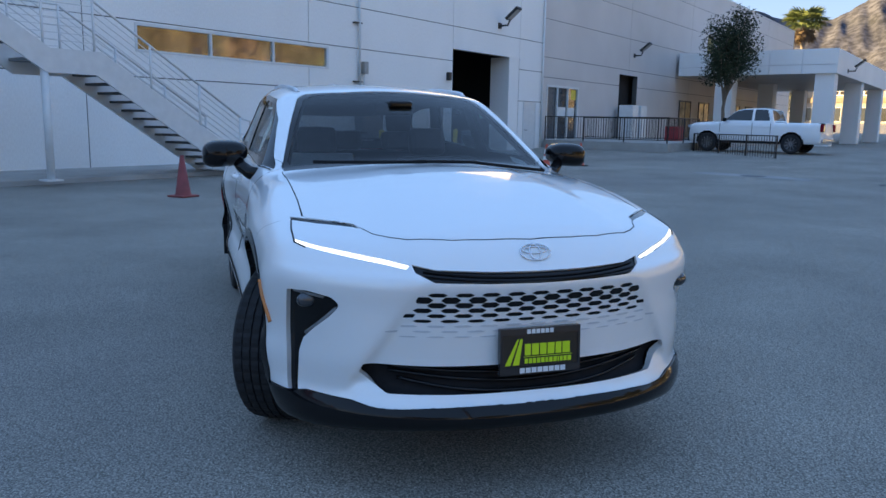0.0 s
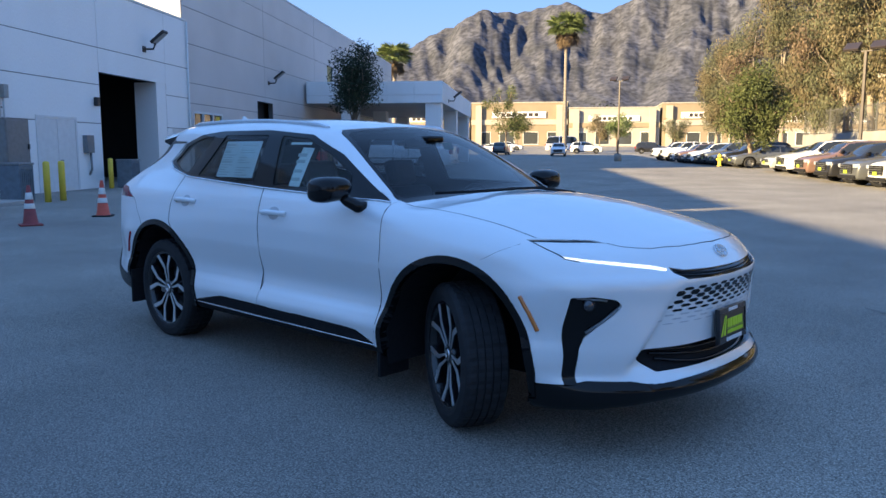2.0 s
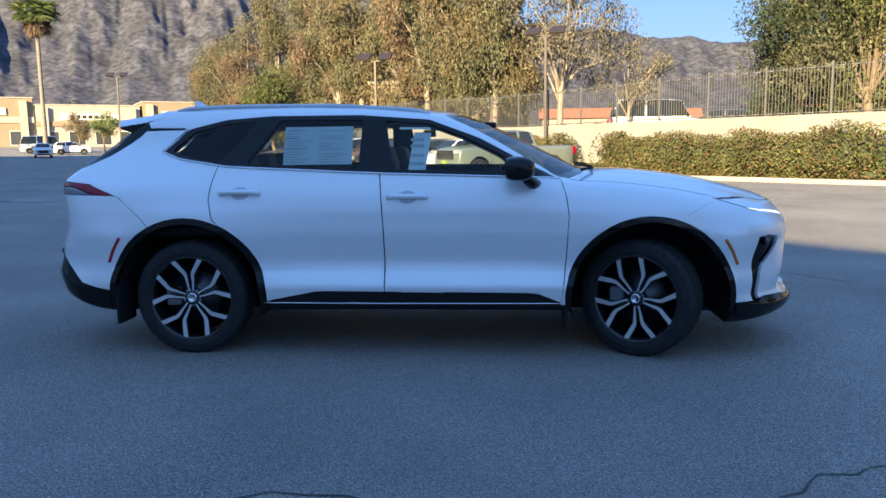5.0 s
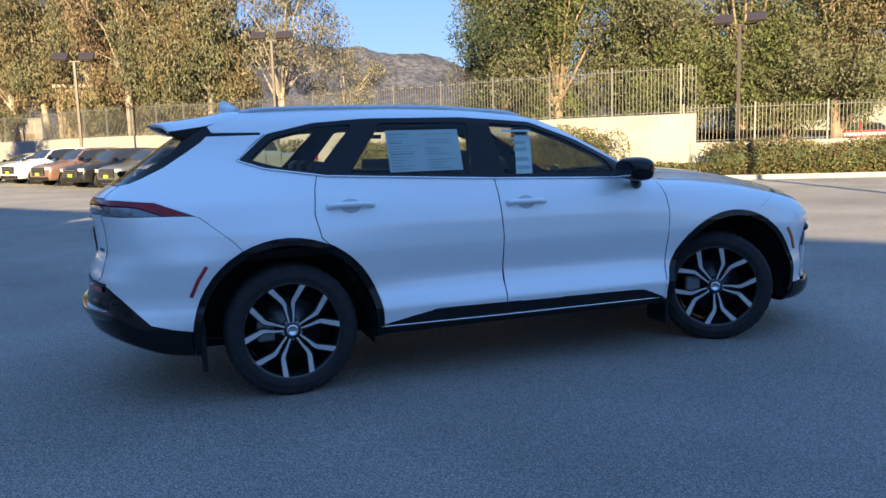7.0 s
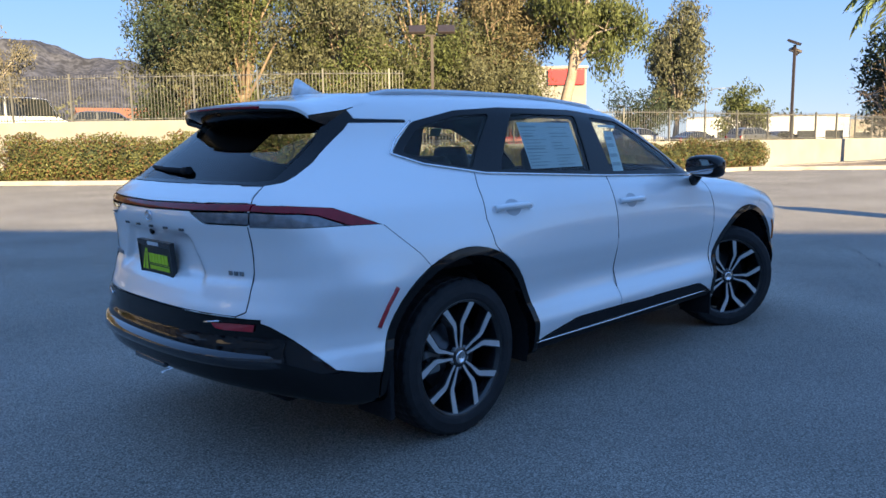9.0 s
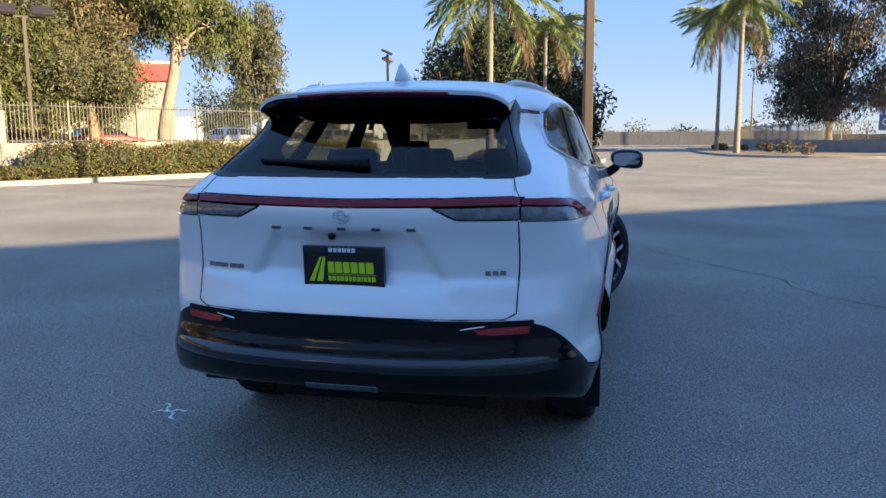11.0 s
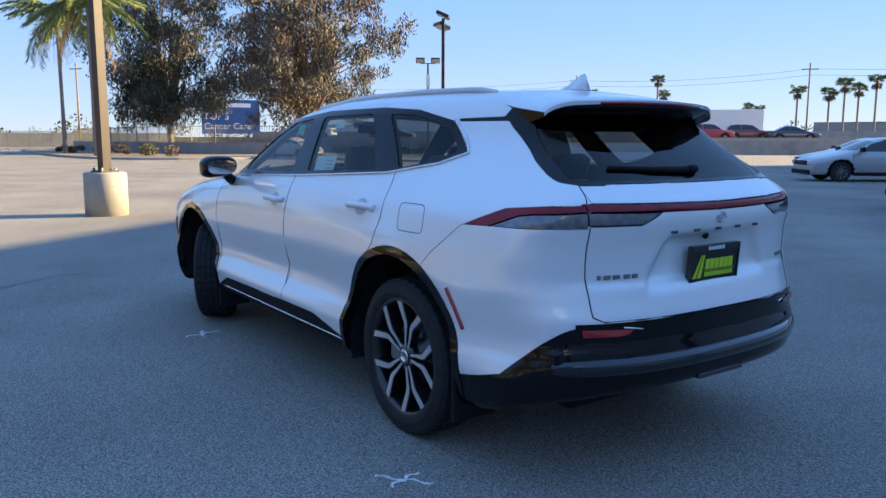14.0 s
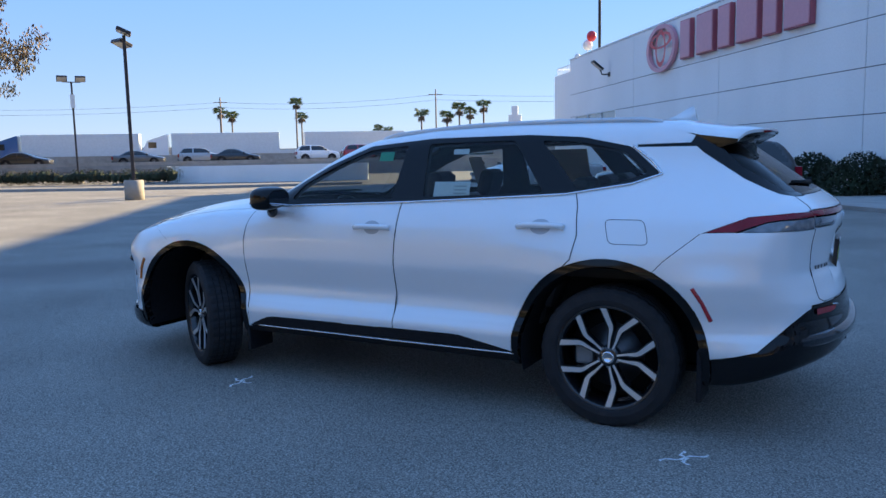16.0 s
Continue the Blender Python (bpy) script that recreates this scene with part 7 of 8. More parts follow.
ROW = "row of cars parked facing the building"
for u, kind, paint, lab in ((21.1, "pickup", "sage", "sage green crew-cab pickup with black grille, parked in the row"), (23.7, "suv", "white", "white compact crossover parked nose-out in the row"),
                            (26.3, "suv", "grey", "dark grey crossover parked nose-out in the row"), (29.0, "suv", "black", "black crossover parked nose-out in the row"),
                            (31.7, "suv", "bronze", "bronze-brown crossover parked nose-out in the row"), (34.4, "suv", "white", "white crossover parked nose-out in the row"),
                            (37.0, "sedan", "silver", "silver sedan parked nose-out in the row")):
    x, y = along(u, 13.2 + SHAPES[kind]["nose"])
    vehicle(kind, x, y, 216, paint, lab, ROW, lime=True)
for i in range(9):
    kind, paint = (("sedan", "grey"), ("suv", "black"), ("sedan", "navy"), ("suv", "grey"), ("sedan", "black"), ("suv", "white"), ("sedan", "grey"), ("suv", "bronze"), ("sedan", "silver"))[i]
    x, y = along(45.8 + 2.65 * i, 13.6 + SHAPES[kind]["nose"])
    vehicle(kind, x, y, 216, paint, "%s %s parked nose-out in the far row" % (paint if paint != "grey" else "dark grey", "sedan" if kind == "sedan" else "crossover"), ROW, lime=i < 4)
for i in range(4):
    x, y = along(71.5 + 3.0 * i, 14 + 2.8)
    vehicle("pickup" if i % 2 else "suv", x, y, 216, "white", "white vehicle parked at the far end of the row", ROW)
vehicle("pickup", -24.2, 23.4, 211, "white", "long white pickup with chrome rear bumper before the canopy")
vehicle("suv", -52, 79, -58, "white", "white off-roader with dark wheels coming down the lane")
for x, y, h, k, p in ((-60.5, 78, 120, "suv", "grey"), (-66, 84, 30, "sedan", "white"), (-56, 92, 30, "suv", "white"), (-49, 98, 30, "suv", "black"), (-63, 97, 30, "van", "white"), (-72, 92, 30, "sedan", "silver"),
                      (-77, 101, 30, "sedan", "white"), (-42, 103, 30, "suv", "white"), (-70, 108, 30, "suv", "red")):
    vehicle(k, x, y, h, p, "%s car in the far parking lot" % p, "cars in the far lot")
vehicle("hatch", 46.7, -20.0, 198, "beige", "dusty beige hatchback parked beside the far hedge")
vehicle("suv", 1.1, -14.5, 20, "black", "black crossover parked near the logo wall", lime=False)
vehicle("sedan", 8.6, -24.0, 50, "silver", "silver sedan parked by the sidewalk", "sedans by the sidewalk")
vehicle("sedan", 11.2, -28.5, 50, "silver", "silver sedan parked by the sidewalk", "sedans by the sidewalk")
for x, y, h, k, p in ((10.5, 46, 0, "van", "white"), (15.5, 45.0, -20, "suv", "grey"), (20, 42.5, -20, "suv", "black"), (31.0, 37.5, -30, "suv", "black"), (33.5, 33.5, -30, "sedan", "white"),
                      (39.5, 32.5, -30, "suv", "red"), (47, 27, -20, "suv", "silver"), (54, 26, -20, "sedan", "black"), (60, 24, -20, "suv", "grey"), (66, 24, -20, "sedan", "black")):
    vehicle(k, x, y, h, p, "%s vehicle parked behind the steel fence" % p, "vehicles behind the fence", z=1.78 if x < 28 else 0.5)

# ---------- traffic cones, bollards, bins ----------
def cone(x, y, h, body, bands, label, lean=0):
    e = empty("traffic_cone", pose(x, y, ground_z(x, y), 0, lean, 25 * x), label, "traffic cone", "traffic cones")
    part("base", boxm(-0.19, 0.19, -0.19, 0.19, 0, 0.035, 0.012), M["rubber"] if body == "orange" else M["old_orange"], e)
    k = h - 0.03

    def rad(z):
        return 0.135 - (0.135 - 0.03) * (z - 0.03) / k
    part("body", lathe(bmesh.new(), [(0.155, 0.03), (rad(0.06), 0.06), (rad(h), h), (0.02, h - 0.005), (0.015, h - 0.1)], 24, cap=False), M[body], e)
    for z0, z1 in bands:
        part("band", lathe(bmesh.new(), [(rad(z0 * h) + 0.002, z0 * h), (rad(z0 * h) + 0.004, z0 * h + 0.004), (rad(z1 * h) + 0.004, z1 * h - 0.004), (rad(z1 * h) + 0.002, z1 * h)], 24, cap=False), M["white_band"], e, "white reflective band")
    return e


cone(-9.08, -1.32, 0.72, "old_orange", [], "weathered dark red traffic cone without bands")
cone(-11.3, 1.6, 0.75, "old_orange", [(0.42, 0.55), (0.65, 0.82)], "weathered red traffic cone with two dull bands")
cone(-12.28, 3.38, 0.76, "orange", [(0.38, 0.52), (0.62, 0.80)], "orange traffic cone with two white bands")
cone(-13.97, 5.84, 0.74, "old_orange", [(0.6, 0.78)], "dark red traffic cone with one band")
cone(-16.1, 9.0, 0.76, "orange", [(0.38, 0.52), (0.62, 0.80)], "orange traffic cone with two white bands")
cone(-17.8, 11.06, 0.76, "orange", [(0.38, 0.52), (0.62, 0.80)], "orange traffic cone with two white bands")


def bollard(x, y, h=1.1):
    e = empty("bollard", pose(x, y, 0), "yellow painted steel bollard by the wall", "bollard", "yellow bollards")
    part("pipe", lathe(bmesh.new(), [(0.085, 0), (0.085, h - 0.05), (0.06, h - 0.01), (0.0001, h)], 16), M["yellow"], e)


for x, y in ((-17.89, 4.35), (-18.32, 4.91)):
    bollard(x, y)
bx, by = along(21.2, -14.2)
bollard(bx, by)


def bin_(x, y):
    e = empty("trash_bin", pose(x, y, 0, 0, 0, 36), "grey-blue ribbed trash bin by the wall", "trash bin", "trash bins")
    part("body", boxm(-0.3, 0.3, -0.3, 0.3, 0.02, 1.0, 0.02), M["bin"], e)
    for k in range(7):
        part("rib", boxm(-0.27 + 0.08 * k, -0.235 + 0.08 * k, 0.3, 0.32, 0.05, 0.9), M["bin"], e)
        part("rib", boxm(0.3, 0.32, -0.27 + 0.08 * k, -0.235 + 0.08 * k, 0.05, 0.9), M["bin"], e)
    part("lid", boxm(-0.32, 0.32, -0.32, 0.32, 1.0, 1.06, 0.02), M["grey_metal"], e)


M["bin"] = mat("bin_plastic", (0.14, 0.17, 0.20), 0.55, vary=0.15)
bin_(-18.35, 3.75)
bx, by = along(21.4, -14.0)
bin_(bx - 0.3, by + 0.5)
box_ = empty("gas_cage", WING_A @ pose(-36.2, 4.2, 0.58), "red steel cage box on the platform", "cage")
part("body", boxm(-0.5, 0.5, -0.35, 0.35, 0, 0.75, 0.02), M["red"], box_)
for k in range(2):
    fr = empty("vending_cabinet", WING_A @ pose(-38.6 - 1.3 * k, 0.6, 0.58), "white upright cabinet on the platform", "cabinet", "white cabinets")
    part("body", boxm(-0.45, 0.45, -0.4, 0.4, 0, 1.9, 0.02), M["white_metal"], fr)
    part("door", boxm(-0.42, 0.42, 0.4, 0.43, 0.1, 1.85, 0.01), M["white_band"], fr)
hy = empty("fire_hydrant", pose(-15.5, 42.5, ground_z(-15.5, 42.5) + 0.15), "yellow fire hydrant on a small kerbed island", "fire hydrant")
part("barrel", lathe(bmesh.new(), [(0.16, 0), (0.16, 0.05), (0.1, 0.06), (0.1, 0.55), (0.14, 0.56), (0.14, 0.6), (0.1, 0.68), (0.03, 0.74), (0.0001, 0.78)], 16), M["yellow"], hy)
for s in (-1, 1):
    part("outlet", tube(bmesh.new(), [(0, 0, 0.42), (s * 0.2, 0, 0.42)], 0.06, 10), M["yellow"], hy)


# ---------- kerbs, hedge, wall and fence ----------
def smooth_line(pts_, step=0.5):
    """Points spaced along a rounded line through the knots."""
    p = [Vector(q) for q in pts_]
    out = []
    for i in range(len(p) - 1):
        a, b_, c, d = p[max(i - 1, 0)], p[i], p[i + 1], p[min(i + 2, len(p) - 1)]
        n = max(1, int((c - b_).length / step))
        for k in range(n):
            t = k / n
            out.append(0.5 * ((2 * b_) + (c - a) * t + (2 * a - 5 * b_ + 4 * c - d) * t * t + (3 * b_ - a - 3 * c + d) * t ** 3))
    return out + [p[-1]]


def normals(line_):
    out = []
    for i in range(len(line_)):
        d = (line_[min(i + 1, len(line_) - 1)] - line_[max(i - 1, 0)]).normalized()
        out.append(Vector((-d.y, d.x)))
    return out


def ribbon(line_, prof, lift=0.0):
    """Sweep a profile of (sideways, height) along a ground line."""
    b = bmesh.new()
    prev = None
    for p, n in zip(line_, normals(line_)):
        ring = [b.verts.new((p.x + n.x * s, p.y + n.y * s, ground_z(p.x, p.y) + z + lift)) for s, z in prof]
        if prev:
            for k in range(len(ring) - 1):
                b.faces.new((prev[k], prev[k + 1], ring[k + 1], ring[k]))
        else:
            b.faces.new(ring)
        prev = ring
    b.faces.new(prev[::-1])
    bmesh.ops.recalc_face_normals(b, faces=b.faces)
    return b


KERB = smooth_line([(-36, 82), (-18, 58), (-5.6, 41.2), (1.5, 31.5), (3.8, 28.2), (8.2, 22.7), (13.4, 17.3), (20.9, 13.2), (25, 11.2), (30.5, 10.2)])
CURB_PROFILE = [(-0.09, -0.05), (-0.08, 0.13), (-0.06, 0.15), (0.06, 0.15), (0.08, 0.13), (0.09, -0.05)]
struct("kerb", ribbon(KERB, CURB_PROFILE), M["curb"], Matrix.Identity(4), "pale concrete kerb along the planting strip", "kerb")
NK = normals(KERB)


def offset(line_, d):
    return [p - n * d for p, n in zip(line_, normals(line_))]


# the strip lies on the outer side of the kerb
side = -1 if (NK[-1].y > 0) else 1
OUT = -1 if NK[20].x > 0 else 1
strip = [(p - n * 0.08 * OUT, p - n * 2.5 * OUT) for p, n in zip(KERB, NK)]
b = bmesh.new()
prev = None
for p, q in strip:
    r_ = [b.verts.new((v.x, v.y, ground_z(v.x, v.y) + 0.12)) for v in (p, q)]
    if prev:
        b.faces.new((prev[0], prev[1], r_[1], r_[0]))
    prev = r_
bmesh.ops.recalc_face_normals(b, faces=b.faces)
M["soil"] = mat("dry_soil", (0.24, 0.185, 0.13), 0.95, vary=0.3, scale=3, fine=0.25, fine_scale=40, bump=0.4)
struct("planting_strip", b, M["soil"], Matrix.Identity(4), "dry soil strip behind the kerb", "ground")


def hedge_along(line_, d, height, width, leaf, leaves, label, seed, gaps=0.0, size=0.085, core=True):
    rnd = random.Random(seed)
    mid = line_[len(line_) // 2]
    e = empty("hedge", pose(mid.x, mid.y, ground_z(mid.x, mid.y)), label, "hedge", "hedges")
    cs, rs = [], []
    ns = normals(line_)
    for i in range(len(line_) - 1):
        for k in range(3):
            t = (k + rnd.random()) / 3
            p = line_[i].lerp(line_[i + 1], t) - ns[i] * (d * OUT + rnd.uniform(-0.12, 0.12))
            bumpy = 0.88 + 0.12 * math.sin(p.x * 1.7 + seed) * math.sin(p.y * 1.1) + rnd.uniform(-0.06, 0.06)
            if gaps and math.sin(p.x * 0.9 + p.y * 1.3 + seed) > 1 - gaps:
                bumpy *= 0.28
            hh = height * bumpy
            cs.append((p.x - mid.x, p.y - mid.y, ground_z(p.x, p.y) - ground_z(mid.x, mid.y) + hh * 0.5 + 0.05))
            rs.append((width * 0.5, width * 0.5, hh * 0.55))
    half = int(leaves * 0.78)
    leaf_object("leaves", cs, rs, half, size, leaf, e, seed, 0.0, 0.5, 0.62)
    leaf_object("top_growth", cs, rs, leaves - half, size, "leaf_red", e, seed + 5, 0.0, 0.5, 0.8, "reddish young shoots")
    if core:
        # added dark spheres stand in for the shade deep in the foliage
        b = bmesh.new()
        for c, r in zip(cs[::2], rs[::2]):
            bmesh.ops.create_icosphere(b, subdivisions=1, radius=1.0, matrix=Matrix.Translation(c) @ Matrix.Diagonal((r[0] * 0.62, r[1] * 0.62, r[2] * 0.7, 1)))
        part("core", b, M["leaf_dark"], e, "dark filler spheres for the hedge's shaded inside")
    return e


K1 = [p for p in KERB if p.y < 33.0 and p.x < 14.8]
K2 = [p for p in KERB if p.x >= 14.8]
K0 = [p for p in KERB if p.y >= 31.0 and p.y < 44]
hedge_along(K1, 1.3, 1.95, 1.35, "leaf_hedge", 62000, "patchy olive-green clipped hedge with reddish shoots before the white wall", 3, 0.22, 0.10)
hedge_along(K2, 1.1, 1.34, 1.25, "leaf_hedge", 52000, "low green hedge along the kerb", 7, 0.0)
WALL = [p - n * 2.6 * OUT for p, n in zip(KERB, NK)]
WALL = [p for p in WALL if p.y < 60] + smooth_line([(34.0, 12.2), (45, 11.2), (62, 10.4)], 1.0)
W_A = [p for p in WALL if p.x < 16.0]
W_B = [p for p in WALL if p.x >= 15.6]
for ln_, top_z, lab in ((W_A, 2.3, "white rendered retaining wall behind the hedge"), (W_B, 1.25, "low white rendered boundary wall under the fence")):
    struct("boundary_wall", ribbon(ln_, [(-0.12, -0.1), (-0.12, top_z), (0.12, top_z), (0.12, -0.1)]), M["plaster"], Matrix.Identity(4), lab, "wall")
b = bmesh.new()
prev = None
for p in W_A:
    r_ = [b.verts.new((p.x + dx, p.y + dy, 1.75 + ground_z(p.x, p.y))) for dx, dy in ((0.1, 0.07), (42, 30))]
    if prev:
        b.faces.new((prev[0], prev[1], r_[1], r_[0]))
    prev = r_
bmesh.ops.recalc_face_normals(b, faces=b.faces)
struct("terrace", b, M["asphalt"], Matrix.Identity(4), "raised paved terrace behind the retaining wall", "ground")


def fence_along(line_, base, height, label, bar=0.016, step=0.13):
    mid = line_[len(line_) // 2]
    e = empty("steel_fence", pose(mid.x, mid.y, 0), label, "fence", "steel fences")
    b = bmesh.new()
    rails = [bmesh.new(), bmesh.new()]
    pos, acc, post_at = 0.0, 0.0, 0.0
    for p, q in zip(line_, line_[1:]):
        seg = q - p
        ln = seg.length
        ang = math.degrees(math.atan2(seg.y, seg.x))
        g0, g1 = ground_z(p.x, p.y) + base, ground_z(q.x, q.y) + base
        for rb, zz in zip(rails, (0.12, height - 0.12)):
            tube(rb, [(p.x - mid.x, p.y - mid.y, g0 + zz), (q.x - mid.x, q.y - mid.y, g1 + zz)], 0.022, 4)
        while acc < ln:
            c = p + seg * (acc / ln)
            z = ground_z(c.x, c.y) + base
            box(b, -bar / 2, bar / 2, -bar / 2, bar / 2, z, z + height, pose(c.x - mid.x, c.y - mid.y, 0, 0, 0, ang))
            if post_at <= 0:
                part("post", boxm(-0.032, 0.032, -0.032, 0.032, z - 0.05, z + height + 0.06, 0, pose(c.x - mid.x, c.y - mid.y, 0, 0, 0, ang)), M["fence"], e)
                post_at = 2.4
            acc += step
            post_at -= step
        acc -= ln
    part("picket", b, M["fence"], e)["kind"] = "stuff"
    for rb in rails:
        part("rail", rb, M["fence"], e)
    return e


# grey darkened so the far container wall looks shaded
M["container_shade"] = mat("shade_grey_panel", (0.15, 0.155, 0.165), 0.6, vary=0.15, scale=0.4, fine=0.1, fine_scale=4)
M["fence"] = mat("galvanised_fence", (0.13, 0.13, 0.128), 0.55, 0.2, vary=0.15)
fence_along(W_A, 2.25, 1.8, "tall grey steel picket fence on the white wall")
fence_along(W_B, 1.2, 1.4, "grey steel picket fence on the low white wall")


def bed_line(pts_, leaf, leaves, h, w_, label, seed):
    return hedge_along(smooth_line(pts_, 0.6), 0.0, h, w_, leaf, leaves, label, seed)


struct("kerb", ribbon(smooth_line([(46, -16.5), (40, -20.5), (30, -24.6), (22, -31)], 1.5), CURB_PROFILE), M["curb"], Matrix.Identity(4), "kerb at the far edge of the lot", "kerb")
bed_line([(52, -26), (50.4, -28.2), (44.5, -30.4), (38.4, -32.5)], "leaf_dark", 12000, 1.1, 1.3, "dark clipped hedge at the far edge of the lot", 11)
struct("boundary_wall", ribbon(smooth_line([(44, -37), (39.8, -34), (34, -35.2), (27, -39)], 1.0), [(-0.12, -0.1), (-0.12, 1.15), (0.12, 1.15), (0.12, -0.1)]), M["wall"], Matrix.Identity(4), "low white wall beside the freeway", "wall")
# island with shrubs and palms
ISL = smooth_line([(28, 10.4), (31.6, 9.8), (36, 9.0), (40.7, 8.2), (42.5, 6.2), (41.5, 3), (39.8, 0.5), (36.6, 0.8), (34.6, 3.1), (31.5, 6.5), (28, 10.4)], 0.7)
struct("kerb", ribbon(ISL, CURB_PROFILE), M["curb"], Matrix.Identity(4), "kerb round the planted island", "kerb")
b = bmesh.new()
b.faces.new([b.verts.new((p.x, p.y, 0.13)) for p in ISL[:-1]])
bmesh.ops.triangulate(b, faces=b.faces)
bmesh.ops.recalc_face_normals(b, faces=b.faces)
struct("island_soil", b, M["soil"], Matrix.Identity(4), "dry soil on the planted island", "ground")
rnd = random.Random(5)
for i in range(16):
    t = rnd.random()
    cx, cy = 34 + 7 * t + rnd.uniform(-0.8, 0.8), 7.2 - 4.6 * t * rnd.random() + rnd.uniform(-0.4, 0.6)
    r0 = rnd.uniform(0.2, 0.45)
    e = empty("shrub", pose(cx, cy, 0.12), "small dry green-brown shrub on the island", "shrub", "island shrubs")
    leaf_object("leaves", [(0, 0, r0 * 0.7)], [(r0, r0, r0 * 0.75)], 420, 0.12, ("leaf_grey", "leaf_dry", "leaf_olive")[i % 3], e, 60 + i, 0, 0.4, 0.3)
for i in range(5):
    cx, cy = along(-14.8 - i * 2.4, -13.9)
    e = empty("shrub", pose(cx, cy, 0.10), "green bush at the foot of the pale wall", "shrub", "wall bushes")
    leaf_object("leaves", [(0, 0, 0.55), (0.5, 0.3, 0.4), (-0.5, -0.3, 0.45)], [0.7, 0.6, 0.6], 6500, 0.10, "leaf_dark", e, 90 + i, 0, 0.45, 0.4)

# planted strip along the driveway, with its kerb, pale wall and fence
STRIP = smooth_line([(95, -8.2), (80, -7.4), (66, -6.9), (56, -7.2), (50, -8.4), (47.2, -10.8), (46.2, -14.0), (46, -16.5)], 1.0)
struct("kerb", ribbon(STRIP, CURB_PROFILE), M["curb"], Matrix.Identity(4), "kerb along the planted strip by the driveway", "kerb")
STRIP_BACK = smooth_line([(97, -14), (76, -14.6), (60, -17.4), (54, -25)], 1.0)
b = bmesh.new()
b.faces.new([b.verts.new((p.x, p.y, 0.125)) for p in list(STRIP) + list(reversed(STRIP_BACK))])
bmesh.ops.triangulate(b, faces=b.faces)
bmesh.ops.recalc_face_normals(b, faces=b.faces)
if sum(f.normal.z for f in b.faces) < 0:
    bmesh.ops.reverse_faces(b, faces=b.faces)
struct("island_soil", b, M["soil"], Matrix.Identity(4), "dry soil of the planted strip by the driveway", "ground")
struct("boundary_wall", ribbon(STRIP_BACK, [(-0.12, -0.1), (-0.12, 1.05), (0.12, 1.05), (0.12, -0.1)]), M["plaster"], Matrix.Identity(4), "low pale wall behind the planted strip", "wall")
fence_along(STRIP_BACK, 1.0, 1.5, "dark steel picket fence on the low pale wall", 0.022, 0.2)
fence_along(smooth_line([(104, 14), (103, 0), (98, -14)], 2.0), 0.0, 2.3, "dark steel picket fence across the end of the driveway", 0.024, 0.22)
for i in range(14):
    t = rnd.random()
    cx, cy = 50 + 34 * t, rnd.uniform(-12.5, -8.8) - (2.0 if t < 0.15 else 0)
    r0 = rnd.uniform(0.3, 0.65)
    e = empty("shrub", pose(cx, cy, 0.12), "low dry green-brown shrub on the planted strip", "shrub", "island shrubs")
    leaf_object("leaves", [(0, 0, r0 * 0.7)], [(r0, r0, r0 * 0.75)], 420, 0.15, ("leaf_grey", "leaf_dry", "leaf_olive")[i % 3], e, 260 + i, 0, 0.4, 0.3)

# ---------- light poles ----------
def flood_head(parent, m):
    h = part("head", boxm(-0.36, 0.36, -0.27, 0.27, -0.06, 0.07, 0.02), M["bronze"], parent, "dark floodlight head")
    h.matrix_basis = m
    part("lens", boxm(-0.31, 0.31, -0.22, 0.22, -0.074, -0.06), M["light_glass"], h, "pale lens")
    return h


def light_pole(x, y, h, az, arms="T", base=True, label="bronze square light pole with two floodlight heads", r=0.065, tall=False):
    z = ground_z(x, y)
    e = empty("light_pole", pose(x, y, z, 0, 0, az), label, "light pole", "light poles")
    z0 = 0.0
    if base:
        part("base", lathe(bmesh.new(), [(0.365, -0.05), (0.365, 0.74), (0.34, 0.77), (0.0001, 0.77)], 28), M["curb"], e, "round concrete base")
        z0 = 0.77
        part("base_plate", boxm(-0.17, 0.17, -0.17, 0.17, z0, z0 + 0.03), M["bronze"], e)
        for s in (-1, 1):
            for q in (-1, 1):
                part("bolt", boxm(s * 0.13 - 0.015, s * 0.13 + 0.015, q * 0.13 - 0.015, q * 0.13 + 0.015, z0 + 0.03, z0 + 0.08), M["grey_metal"], e)
    part("pole", boxm(-r, r, -r, r, z0, h, 0.01), M["bronze"], e)
    if arms == "T":
        part("arm", boxm(-0.62, 0.62, -0.03, 0.03, h - 0.03, h + 0.03), M["bronze"], e)
        for s in (-1, 1):
            flood_head(e, pose(s * 0.62, -0.05, h + 0.24, 40, 0, 0))
    elif arms == "L":
        part("arm", boxm(-0.05, 0.5, -0.03, 0.03, h - 0.5, h - 0.44), M["bronze"], e)
        flood_head(e, pose(-0.12, 0, h + 0.12, 24, 0, 0))
        flood_head(e, pose(0.45, 0.1, h - 0.25, 24, 0, 30))
    return e


light_pole(10.4, -0.2, 9.6, 20, "T", True, "tall bronze square light pole on a round concrete base", 0.085)
light_pole(22.5, -16.0, 6.3, -40, "L")
p2 = light_pole(49.1, -33.0, 7.5, 57, "T")
part("box", boxm(-0.15, 0.15, -0.12, 0.12, 5.6, 6.6), M["white_band"], p2, "white equipment box")
light_pole(19.6, 20.8, 5.85, -45)
light_pole(2.7, 33.6, 6.7, -20)
light_pole(37.9, 12.6, 6.1, 5, "L")
light_pole(-6.5, 37.5, 5.9, -10)
light_pole(-36, 66, 8.0, 10)
stl = empty("street_lamp", pose(118, 57, 0), "tall grey street lamp with a curved arm", "street lamp")
